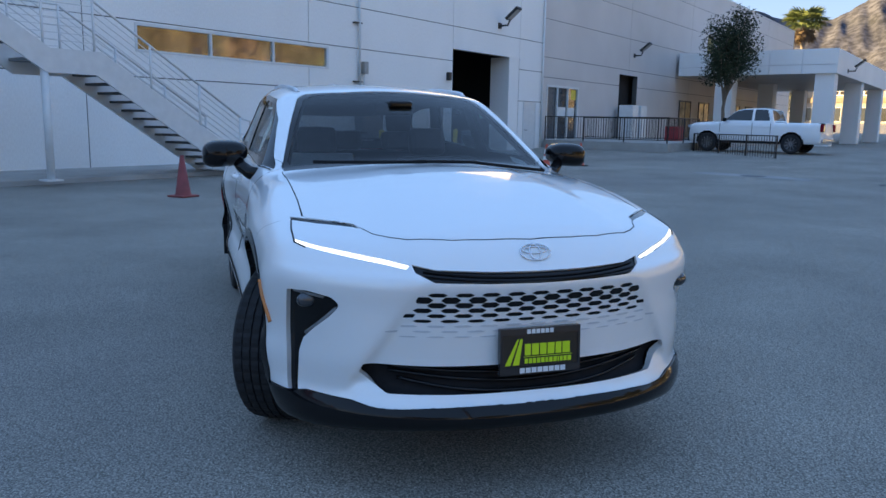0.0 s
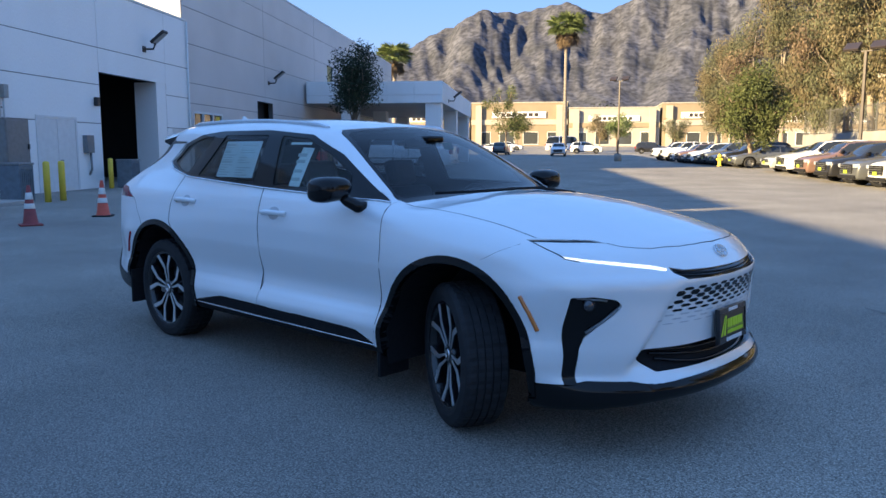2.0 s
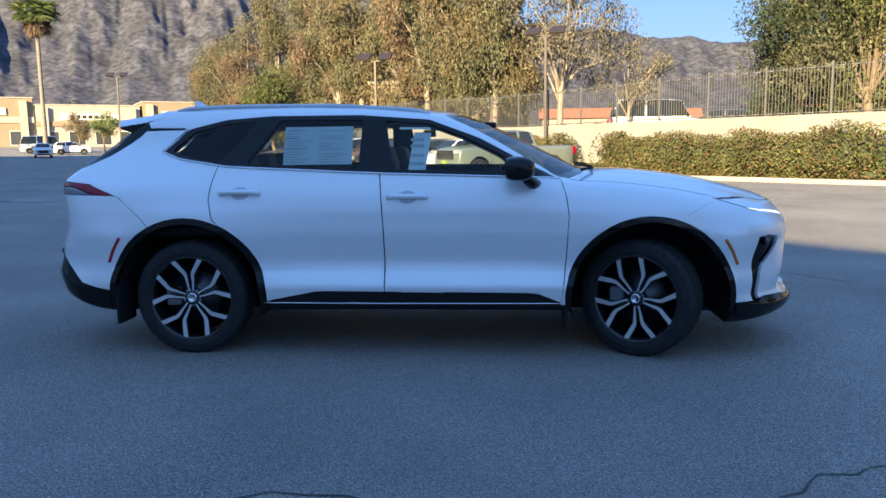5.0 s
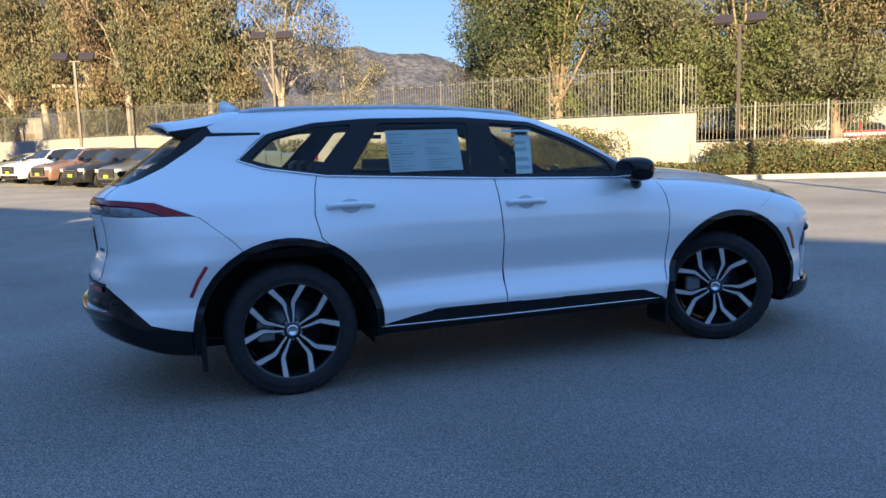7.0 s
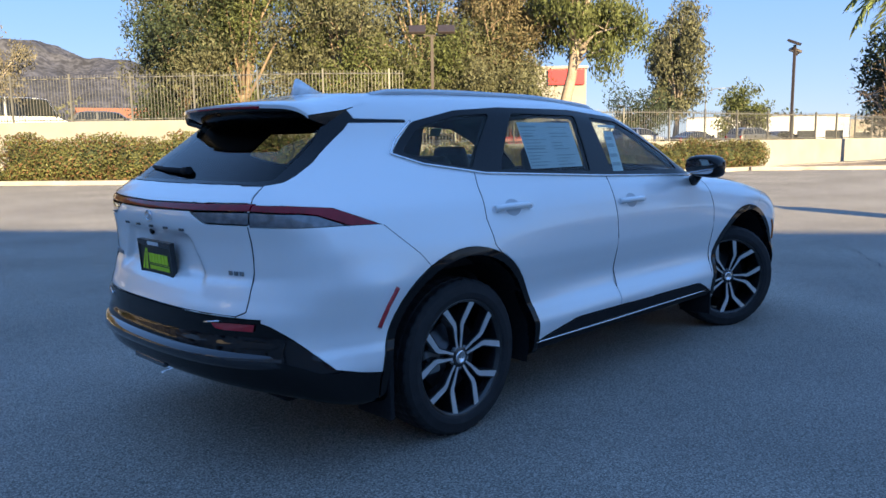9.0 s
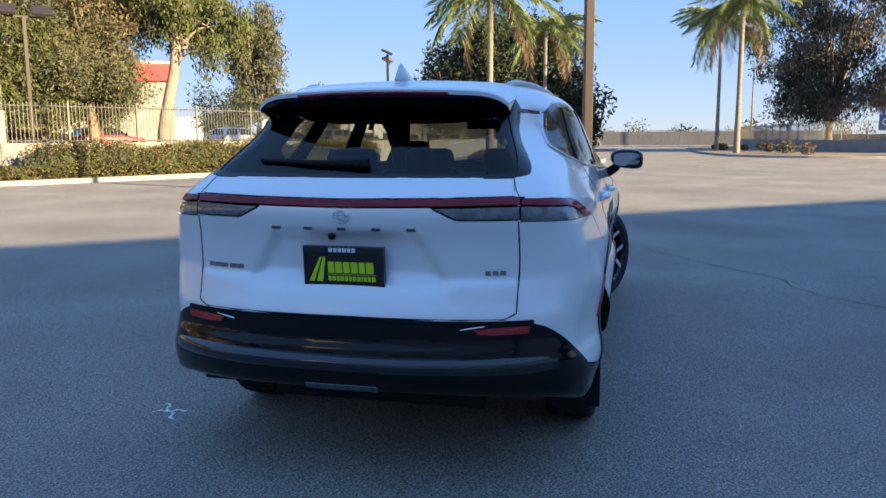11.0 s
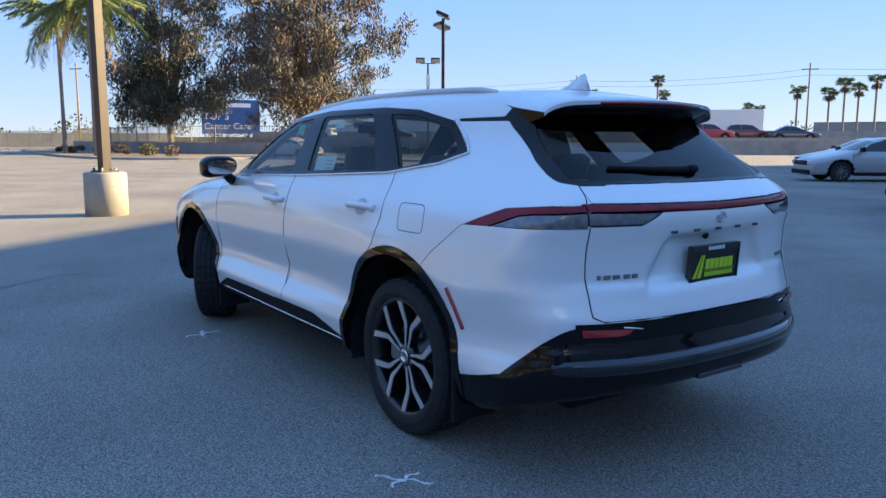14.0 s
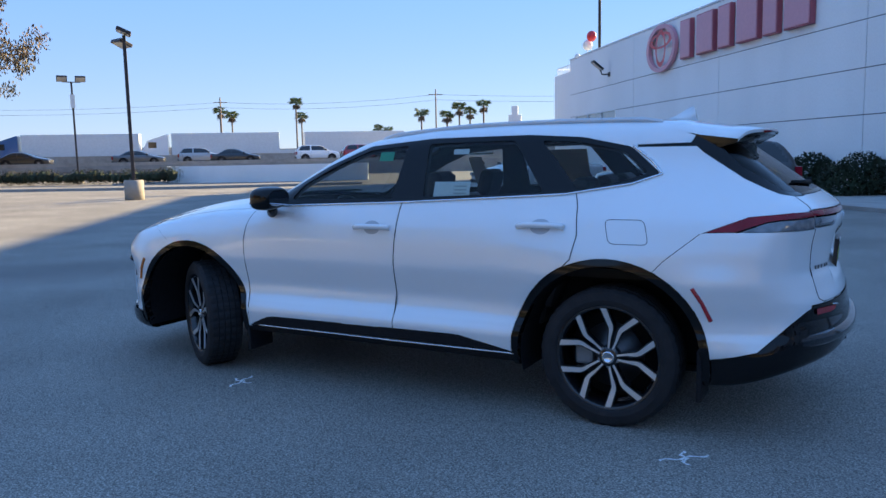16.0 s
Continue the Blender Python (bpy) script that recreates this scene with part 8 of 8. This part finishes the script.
part("pole", tube(bmesh.new(), [(0, 0, 0), (0, 0, 8.8), (0.5, -1.2, 9.4), (1.2, -3.2, 9.5)], 0.12, 8, r1=0.05), M["grey_metal"], stl)
part("head", boxm(0.9, 1.5, -3.9, -3.1, 9.42, 9.55, 0.03), M["grey_metal"], stl)

# ---------- trees ----------
EU = "row of eucalyptus behind the fence"
rnd = random.Random(21)
spots = [(34.5, 25), (38.5, 26.5), (41.5, 24.5), (46, 25.5), (50.5, 24), (56, 24.5), (62, 24), (69, 24), (77, 23.5), (86, 24), (96, 24)]
for i, (u, n_) in enumerate(spots):
    x, y = along(u, n_)
    hh = rnd.uniform(13.5, 17)
    tree(x, y, hh, hh * 0.42, 3.3, ("leaf_olive", "leaf_gold", "leaf_olive")[i % 3], "tall eucalyptus with pale trunk and gold-olive foliage", 100 + i, r=0.24, limbs=20, leaves=34000, size=0.22, clump=1.4, droop=0.9,
         lean=(rnd.uniform(-.5, .5), rnd.uniform(-.4, .4)), group=EU, second=("leaf_gold", "leaf_olive", "leaf_dry")[i % 3], crown_low=1.9)
tree(-14.8, 45.5, 6.3, 2.0, 2.6, "leaf_green", "round green carob tree at the end of the parked row", 150, bark="bark", r=0.14, limbs=14, leaves=14000, size=0.20, clump=0.95, droop=0.2, crown_low=1.7)
tree(4.0, 40.5, 13.5, 5.0, 4.2, "leaf_grey", "slender white-barked tree with thin foliage behind the fence", 160, r=0.2, limbs=14, leaves=11000, size=0.2, clump=1.1, droop=0.8, twigs=4, crown_low=4.5)
tree(8.5, 44.0, 9.5, 4.0, 2.6, "leaf_grey", "thin pale tree behind the fence", 161, r=0.12, limbs=9, leaves=5000, size=0.18, clump=0.9, droop=0.8)
for i, (x, y, hh, sp, key, s2) in enumerate(((15.8, 36.0, 12.5, 4.2, "leaf_dark", "leaf_olive"), (18.5, 34.5, 13.5, 4.4, "leaf_olive", "leaf_green"), (23.0, 31.5, 13.0, 4.0, "leaf_olive", "leaf_green"), (27.2, 29.5, 15.0, 3.8, "leaf_green", "leaf_olive"),
                                             (31.2, 27.2, 15.5, 3.4, "leaf_olive", "leaf_gold"), (26.0, 36.0, 13.0, 4.2, "leaf_olive", "leaf_gold"))):
    tree(x, y, hh, hh * 0.3, sp, key, "large spreading dark olive tree behind the fence", 170 + i, bark="bark", r=0.26, limbs=24, leaves=38000, size=0.21, clump=1.45, droop=0.4, second=s2, group="trees behind the fence", crown_low=1.9)
tree(29.2, 28.6, 9.0, 1.6, 3.8, "leaf_green", "dense low olive-green pine-like tree behind the fence", 178, bark="bark", r=0.2, limbs=26, leaves=30000, size=0.2, clump=1.2, droop=0.3, second="leaf_olive", group="trees behind the fence", crown_low=1.6)
tree(24.5, 33.0, 8.0, 1.6, 3.4, "leaf_olive", "dense low olive tree behind the fence", 179, bark="bark", r=0.18, limbs=22, leaves=22000, size=0.2, clump=1.1, droop=0.3, group="trees behind the fence", crown_low=1.6)
tree(32.2, 27.8, 11.0, 1.8, 3.0, "leaf_green", "dense olive-green pine-like tree behind the fence", 177, bark="bark", r=0.2, limbs=26, leaves=26000, size=0.2, clump=1.15, droop=0.3, second="leaf_olive", group="trees behind the fence", crown_low=1.8)
tree(33.7, 24.8, 16.5, 7.5, 4.8, "leaf_green", "big pale-trunked eucalyptus by the fence", 180, r=0.34, limbs=20, leaves=30000, size=0.24, clump=1.35, droop=1.0, lean=(0.9, -0.9), crown_low=4.2)
tree(93.5, 49, 20.0, 5, 5.0, "leaf_olive", "tall columnar olive-green eucalyptus", 190, r=0.4, limbs=24, leaves=17000, size=0.5, clump=1.9, droop=0.6, crown_low=3.0)
tree(103, 44, 8.5, 2.5, 4.0, "leaf_green", "round bright green tree beyond the fence", 191, bark="bark", limbs=12, leaves=5000, size=0.5, clump=1.6, droop=0.2, crown_low=1.5)
tree(72, 42, 7.5, 2.5, 4.5, "leaf_dark", "dark tree beyond the fence", 192, bark="bark", limbs=10, leaves=4000, size=0.4, clump=1.6, droop=0.2, crown_low=1.5)
tree(79.1, 11.5, 13.5, 3, 10.2, "leaf_dark", "wide dense dark tree beyond the driveway", 193, bark="bark", r=0.45, limbs=46, leaves=52000, size=0.55, clump=2.4, droop=0.2, crown_low=1.0)
tree(83, 6.6, 7.5, 1.5, 4.8, "leaf_dark", "low dense dark tree beyond the driveway", 198, bark="bark", r=0.3, limbs=34, leaves=26000, size=0.5, clump=2.0, droop=0.2, crown_low=0.6)
tree(74, 17.5, 9.0, 2, 4.0, "leaf_dry", "bare-branched brown tree beyond the driveway", 194, bark="bark", limbs=18, leaves=900, size=0.2, clump=1.6, twigs=5, crown_low=1.5)
tree(66, -30, 20.5, 3.2, 9.8, "leaf_grey", "large ragged eucalyptus with brown-olive foliage at the lot's edge", 195, bark="bark", r=0.36, limbs=64, leaves=52000, size=0.32, clump=1.35, droop=0.9, second="leaf_dry", crown_low=0.9)
tree(77.5, -20, 21.0, 3.5, 8.4, "leaf_dark", "tall dark thin-crowned eucalyptus at the lot's edge", 196, bark="bark", r=0.36, limbs=60, leaves=42000, size=0.32, clump=1.35, droop=0.9, second="leaf_grey", crown_low=1.0)
tree(-34.4, 29.6, 7.9, 3.2, 1.75, "leaf_dark", "round dark green street tree before the canopy", 197, bark="bark", r=0.11, limbs=16, leaves=12000, size=0.17, clump=0.85, droop=0.1, crown_low=3.7)
for i, (x, y, hh, sp, key) in enumerate(((-66.0, 86.0, 10.0, 3.2, "leaf_green"), (-58, 104, 6.0, 2.0, "leaf_palm"), (-34, 100, 7.0, 2.2, "leaf_palm"), (-88, 118, 7, 2.6, "leaf_green"), (-72, 122, 6, 2.4, "leaf_gold"), (-60, 128, 6, 2.4, "leaf_olive"), (-24, 112, 9, 4, "leaf_green"))):
    tree(x, y, hh, hh * 0.35, sp, key, "small green tree in the far parking lot", 210 + i, bark="bark", r=0.12, limbs=10, leaves=3500, size=0.3, clump=1.0, droop=0.2, group="far lot trees", crown_low=hh * 0.3)
palm(-57.2, 88.1, 17.5, "fan", 1, "very tall fan palm with a shaggy skirt above the far lot", 0.26, 62, 1.6)
palm(-75.3, 72.5, 13.6, "fan", 2, "fan palm with yellow-green crown behind the grey wing", 0.3, 46, 1.5)
palm(40.5, 7.1, 9.6, "queen", 3, "queen palm with arching feathery fronds on the island", 0.2, 28, 1.2)
palm(65, 6.5, 10.6, "queen", 4, "queen palm with arching feathery fronds", 0.2, 28, 1.2)
palm(70, -8.8, 11.6, "queen", 5, "slender queen palm with feathery fronds", 0.16, 26, 1.2)
palm(57, -8.9, 10.8, "queen", 6, "queen palm with feathery fronds", 0.2, 28, 1.2)
for i, (az, d, hh) in enumerate(((-59.6, 220, 14), (-61.5, 222, 13.5), (-62.4, 215, 15), (-63.2, 225, 14.5), (-64.2, 218, 16), (-45.2, 250, 17), (-46.0, 255, 16), (-50.5, 240, 19), (-50.9, 262, 16), (-56.5, 300, 13), (-57.2, 300, 12))):
    palm(-3.5 + d * math.cos(radians(az)), 3.5 + d * math.sin(radians(az)), hh, "fan", 20 + i, "distant fan palm on a thin trunk", 0.28, 26, 1.3)

# ---------- freeway ----------
FW = pose(53, -48, 0, 0, 0, 43.8)      # x along the road, y to the lot's side
struct("freeway_bank", prism(bmesh.new(), [(-260, -0.1), (38, -0.1), (38, 1.25), (-260, 1.25)], -40, pose(0, 1.6, 0)), M["slab"], FW, "raised concrete freeway deck", "road")
struct("freeway_barrier", boxm(-260, 38, 1.3, 1.6, 1.25, 1.55), M["curb"], FW, "concrete barrier along the freeway", "barrier")
struct("freeway_barrier", boxm(-260, 38, -18.2, -17.9, 1.25, 2.3), M["curb"], FW, "concrete median barrier of the freeway", "barrier")
struct("freeway_barrier", boxm(-260, 38, -38, -37.7, 1.25, 2.3), M["curb"], FW, "far concrete wall of the freeway", "barrier")
for sx, sy, hd, k, p, lab in ((15.5, -5, 180, "sedan", "black", "black sedan on the freeway"), (5.2, -5, 180, "sedan", "grey", "dark grey sedan on the freeway"), (-0.5, -9, 180, "suv", "silver", "silver crossover on the freeway"),
                              (-4.0, -5, 180, "sedan", "black", "black sedan on the freeway"), (-12.3, -5, 180, "suv", "white", "white crossover on the freeway"), (-17.2, -5, 180, "suv", "red", "red crossover on the freeway"),
                              (-21.5, -9, 180, "suv", "maroon", "maroon crossover on the freeway"), (-25.0, -5, 180, "sedan", "navy", "dark blue sedan on the freeway"), (25, -5, 180, "pickup", "white", "white pickup on the freeway"),
                              (-60, -5, 180, "suv", "white", "white crossover on the freeway")):
    q = FW @ Vector((sx, sy, 0))
    vehicle(k, q.x, q.y, 43.8 + hd, p, lab, "freeway traffic", z=1.25, name="freeway_" + {"suv": "car", "sedan": "car", "pickup": "pickup", "van": "van"}[k])


def lorry(sx, sy, cab, trailer, label, hd=0):
    q = FW @ pose(sx, sy, 1.25, 0, 0, hd)
    e = empty("semi_truck", q, label, "truck", "freeway trucks")
    if trailer:
        tr = part("trailer", boxm(-8, 6, -1.3, 1.3, 1.2, 4.05, 0.05), M["white_metal"], e, "long white box trailer")
        part("skirt", boxm(-5, 3, -1.2, 1.2, 0.55, 1.2), M["grey_metal"], tr)
        for x in (-7, -5.8):
            for s in (-1, 1):
                part("wheel", axle(lathe(bmesh.new(), [(0.3, -0.15), (0.5, -0.15), (0.5, 0.15), (0.3, 0.15), (0.0001, 0.05)], 20, pose(0, 0, 0))), M["rubber"], tr).matrix_basis = pose(x, s * 1.05, 0.5, 0, 0, 0 if s > 0 else 180)
    if cab:
        c = part("cab", prism(bmesh.new(), [(6.4, 0.6), (11.2, 0.6), (11.3, 1.7), (9.6, 2.0), (9.0, 3.1), (6.6, 3.9), (6.4, 3.9)], 2.4, pose(0, -1.2, 0)), PAINT_M[cab], e, "tractor cab")
        part("windscreen", boxm(-0.02, 0.02, -1.0, 1.0, 0, 0.95, 0, pose(9.45, 0, 2.1, 0, -28, 0)), M["car_glass"], c)
        for s in (-1, 1):
            part("side_window", boxm(7.9, 8.9, s * 1.2 - 0.01, s * 1.2 + 0.01, 2.15, 2.9), M["car_glass"], c)
            for x in (7.0, 10.3):
                part("wheel", axle(lathe(bmesh.new(), [(0.3, -0.15), (0.5, -0.15), (0.5, 0.15), (0.3, 0.15), (0.0001, 0.05)], 20)), M["rubber"], c).matrix_basis = pose(x, s * 1.0, 0.5, 0, 0, 0 if s > 0 else 180)
    return e


lorry(16, -33, "blue", True, "blue tractor cab with a long white trailer on the freeway")
lorry(-2, -33, "white", True, "white tractor cab with a long white trailer on the freeway")
lorry(-19.5, -33, None, True, "long white trailer on the freeway")

# billboard beyond the freeway
M["sign_blue"] = mat("billboard_blue", (0.035, 0.10, 0.28), 0.5, vary=0.06)
M["sign_white"] = mat("billboard_white", (0.75, 0.76, 0.78), 0.5, vary=0.03)
bb_ = empty("billboard", pose(109, -37.6, -0.9, 0, 0, 72), "dark blue billboard with white letters on posts", "billboard")
part("panel", boxm(-4.2, 4.2, -0.2, 0.2, 3.0, 8.0), M["sign_blue"], bb_)
for x in (-2.5, 2.5):
    part("post", boxm(x - 0.15, x + 0.15, -0.1, 0.1, 0, 3.0), M["grey_metal"], bb_)
part("print_bar", boxm(-2.9, 1.2, 0.2, 0.22, 6.9, 7.5), M["sign_white"], bb_, "white print bar")
for txt, z, s in (("TOP 5", 5.1, 1.35), ("Cancer Care", 3.7, 1.3)):
    cu = bpy.data.curves.new("letters", "FONT")
    cu.body, cu.size, cu.extrude = txt, s, 0.02
    to = bpy.data.objects.new("tmp", cu)
    scene.collection.objects.link(to)
    dg = bpy.context.evaluated_depsgraph_get()
    me = bpy.data.meshes.new_from_object(to.evaluated_get(dg))
    bpy.data.objects.remove(to)
    o = new("lettering", me)
    me.materials.clear()
    me.materials.append(M["sign_white"])
    o.parent = bb_
    o.matrix_basis = pose(3.9, 0.23, z) @ pose(0, 0, 0, 90, 0, 180)
for (x, y) in ((100, -100), (150, -70), (62, -112), (128, -20)):
    e = empty("utility_pole", pose(x, y, 0), "dark wooden utility pole with a crossarm", "utility pole", "utility poles")
    part("pole", tube(bmesh.new(), [(0, 0, 0), (0, 0, 13)], 0.16, 8, r1=0.11), M["bark"], e)
    part("crossarm", boxm(-1.2, 1.2, -0.06, 0.06, 12.0, 12.15, 0, pose(0, 0, 0, 0, 0, 40)), M["bark"], e)
b = bmesh.new()
for (x0, y0), (x1, y1) in (((150, -70), (100, -100)), ((100, -100), (62, -112)), ((62, -112), (10, -140))):
    for dz in (0, 0.9):
        tube(b, [(x0 + (x1 - x0) * t, y0 + (y1 - y0) * t, 12.1 - dz - 3.2 * t * (1 - t)) for t in (i / 8 for i in range(9))], 0.02, 4)
wires = ob_from("power_lines", b, M["black_metal"])
tagged(wires, "sagging dark power lines between the poles", "cable", kind="structure")

# ---------- buildings in the distance ----------
def block(x, y, az, wd, dp, h, wall, label, name="far_building", windows=0, band=None, z=None):
    e = empty(name, pose(x, y, (ground_z(x, y) if z is None else z) - 0.1, 0, 0, az), label, "building", "far buildings")
    w_ = part("wall", boxm(-wd / 2, wd / 2, -dp, 0, 0, h), wall, e)
    part("roof", boxm(-wd / 2 - 0.15, wd / 2 + 0.15, -dp - 0.15, 0.15, h, h + 0.25), M["curb"], e)
    for k in range(windows):
        xx = -wd / 2 + wd * (k + 0.5) / windows
        ww = wd / windows * 0.6
        win_ = part("window", boxm(xx - ww / 2, xx + ww / 2, 0.0, 0.05, 0.5, min(3.2, h * 0.45)), M["shop_glass"], w_)
        part("frame", pierced(xx - ww / 2 - 0.1, xx + ww / 2 + 0.1, 0.4, min(3.3, h * 0.45 + 0.1), 0.0, 0.09, [(xx - ww / 2, xx + ww / 2, 0.5, min(3.2, h * 0.45))]), M["white_metal"], win_)
    if band:
        part("fascia", boxm(-wd / 2 - 0.05, wd / 2 + 0.05, 0.0, 0.25, h * 0.5, h * 0.62), band, e)
    return e


M["cream"] = mat("cream_stucco", (0.35, 0.32, 0.28), 0.85, vary=0.08, scale=0.5)
M["tan"] = mat("tan_stucco", (0.24, 0.19, 0.135), 0.85, vary=0.08, scale=0.5)
M["tile_red"] = mat("terracotta_roof", (0.36, 0.14, 0.07), 0.8, vary=0.15, scale=2)
mall = [(-122, 128, 8.5, 20, "cream"), (-104, 139.5, 9.8, 22, "tan"), (-86, 151, 8.6, 20, "cream"), (-69.5, 161.5, 9.6, 18, "tan"), (-54, 171, 8.4, 18, "cream"), (-38, 181, 8.2, 20, "cream")]
for x, y, h, wd, key in mall:
    e = block(x, y, 212.5, wd, 22, h, M[key], "%s stucco shop front with dark glazing in the far mall" % key, "shop_building", 4, M["tan"] if key == "cream" else M["cream"])
    part("sign_band", boxm(-wd * 0.28, wd * 0.28, 0.0, 0.3, h * 0.66, h * 0.8), M["sign_white"], e, "white sign band")
    for k in range(7):
        part("sign_bar", boxm(-wd * 0.2 + k * wd * 0.057, -wd * 0.2 + k * wd * 0.057 + wd * 0.04, 0.3, 0.36, h * 0.69, h * 0.77), M["bronze"], e, "dark letter-sized bar")
    for s in (-1, 1):
        part("pier", boxm(s * wd * 0.42 - 0.7, s * wd * 0.42 + 0.7, 0.0, 0.8, 0, h * 0.95), M["cream"], e)
block(-3.5, 53.5, 185, 12, 10, 5.9, M["tan"], "flat tan stucco building behind the eucalyptus", windows=0)
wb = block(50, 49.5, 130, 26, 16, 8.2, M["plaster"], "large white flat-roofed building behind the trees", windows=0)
part("sign", boxm(-12.8, -9.4, 0.0, 0.3, 6.7, 8.1), M["red"], wb, "red sign at the corner")
block(52, 96, 195, 14, 10, 4.2, M["cream"], "cream house with a red tile roof")
for (x, y, az, wd) in ((12, 112, 178, 11), (25, 118, 172, 12), (44, 110, 165, 12)):
    e = empty("house", pose(x, y, 2.4, 0, 0, az), "low cream house with an orange tile roof", "house", "houses")
    part("wall", boxm(-wd / 2, wd / 2, -8, 0, 0, 3.0), M["cream"], e)
    part("roof", prism(bmesh.new(), [(-8.6, 2.95), (0.6, 2.95), (-4, 4.6)], wd + 1, pose(wd / 2 + 0.5, 0, 0, 0, 0, 90)), M["tile_red"], e, "orange tile roof")
    for k in (-1, 1):
        part("window", boxm(k * wd * 0.25 - 0.7, k * wd * 0.25 + 0.7, 0.0, 0.05, 0.9, 2.2), M["shop_glass"], e)
struct("container_wall", boxm(-22, 18, -0.2, 0.2, 0, 2.3), M["container_shade"], pose(134, -14, 0, 0, 0, 84), "long container-like wall beyond the driveway, its shade put into the grey", "wall")
block(150, 92, 215, 16, 8, 6.0, M["sign_white"], "white board building beyond the fence")
for i, (az, d, wd, h) in enumerate(((-30, 260, 50, 6), (-42, 300, 60, 7), (-52, 310, 60, 6), (-66, 280, 50, 7), (-78, 300, 60, 6), (12, 240, 40, 6), (22, 220, 40, 7), (60, 230, 40, 6), (75, 210, 34, 5))):
    block(d * math.cos(radians(az)), d * math.sin(radians(az)), az + 90, wd, 20, h, M["cream"] if i % 2 else M["white_metal"], "low pale warehouse in the distance", windows=6, z=0)
tw_ = empty("tower_sign", pose(76, -179, 0, 0, 0, 20), "tall stepped white tower sign in the distance", "tower sign")
part("panel", boxm(-1.6, 1.6, -0.6, 0.6, 5.0, 11.8), M["sign_white"], tw_)
part("top", boxm(-0.8, 0.8, -0.6, 0.6, 11.8, 14), M["sign_white"], tw_)
part("post", boxm(-0.5, 0.5, -0.4, 0.4, 0, 5.0), M["grey_metal"], tw_)

# low belt of trees far off
g = np.random.default_rng(8)
cs, rs = [], []
for i in range(420):
    a = g.uniform(0, 2 * math.pi)
    d = g.uniform(260, 620)
    x, y = d * math.cos(a), d * math.sin(a)
    hh = g.uniform(2.5, 6.5) * (1 + 0.5 * (0.9 < a < 2.6))
    cs.append((x, y, ground_z(x, y) + hh * 0.8)); rs.append((hh * 1.1, hh * 1.1, hh))
belt = tagged(new("far_trees"), "low dark belt of trees on the horizon", "trees", kind="stuff")
half = len(cs) // 2
leaf_object("crowns", cs[:half], rs[:half], 30000, 1.1, "leaf_dark", belt, 31, 0.1, 0.6, 0.3)
leaf_object("crowns", cs[half:], rs[half:], 30000, 1.1, "leaf_olive", belt, 32, 0.1, 0.6, 0.3)

# ---------- mountains ----------
ridge = spline([40, 52, 60, 70, 80, 88, 96, 104, 112, 118, 121, 126, 130, 133, 136, 139, 141, 146, 155, 170, 190, 215], [0.8, 2.0, 4.2, 6.3, 7.8, 8.6, 10.2, 11.4, 11.6, 10.6, 10.0, 10.2, 9.8, 8.6, 7.0, 7.3, 7.6, 8.2, 8.0, 6.0, 4.0, 0.8])
az_ = np.arange(40, 215.01, 0.14)
rr_ = np.linspace(2300, 3700, 130)
verts, faces, cols_ = [], [], []
for a in az_:
    col_ = []
    top_e = math.tan(radians(float(ridge(np.array([a]))[0])))
    for r in rr_:
        t = (r - 2300) / 1400
        x, y = r * math.cos(radians(a)), r * math.sin(radians(a))
        bend = 1.6 * noise.fractal(Vector((a / 9.0, r / 900, 5.1)), 1.0, 2.0, 2)
        f = noise.ridged_multi_fractal(Vector((x / 900, y / 900, 2.7)), 1.0, 2.1, 4, 1.0, 2.0) / 2.2
        spur = 1 - abs(2 * (((a + bend + 3.4 * t) / 5.2) % 1) - 1)
        rib = 1 - abs(2 * (((a * 1.0 - 1.9 * bend - 2.6 * t) / 1.55 + 0.37) % 1) - 1)
        gully = noise.ridged_multi_fractal(Vector((a / 0.9 + bend, r / 620, 1.7)), 0.9, 2.1, 4, 1.0, 2.0) / 2.2
        fine_ = noise.fractal(Vector((x / 130, y / 130, 4.2)), 1.0, 2.0, 3)
        env = min(1, t / 0.85) ** 1.1
        open_ = 4 * env * (1 - 0.72 * env)
        z = top_e * r * env * (0.52 + 0.30 * f + open_ * (0.085 * spur + 0.020 * rib + 0.022 * gully)) + fine_ * 7 * env
        col_.append((x, y, r, z, ground_z(x, y) * (1 - env) - 6))
    cols_.append((top_e, col_))
peaks = np.array([max(q[3] / q[2] for q in c) / e for e, c in cols_])
soft_ = np.convolve(np.pad(peaks, 28, mode="edge"), np.ones(57) / 57, "valid")
for (e, c), pk, ps in zip(cols_, peaks, soft_):
    k = 1 / (0.55 * pk + 0.45 * ps)
    verts += [(x, y, z * k + low) for x, y, r, z, low in c]
nr = len(rr_)
for i in range(len(az_) - 1):
    for j in range(nr - 1):
        faces.append((i * nr + j, i * nr + j + 1, (i + 1) * nr + j + 1, (i + 1) * nr + j))
me = bpy.data.meshes.new("mountains")
me.from_pydata(verts, [], faces)
# scrub colours shifted to blue, to paint in the distant haze
mm = mat("chaparral", (0.067, 0.070, 0.089), 0.95, vary=0.28, scale=0.010, fine=0.33, fine_scale=0.05, stain=0.75, stain_color=(0.040, 0.044, 0.052), stain_scale=0.007, spec=0.1)
me.materials.append(mm)
me.shade_smooth()
tagged(new("mountains", me), "brown-grey ridged mountains with sparse chaparral, blue haze tinted into the colour", "mountains", kind="structure")
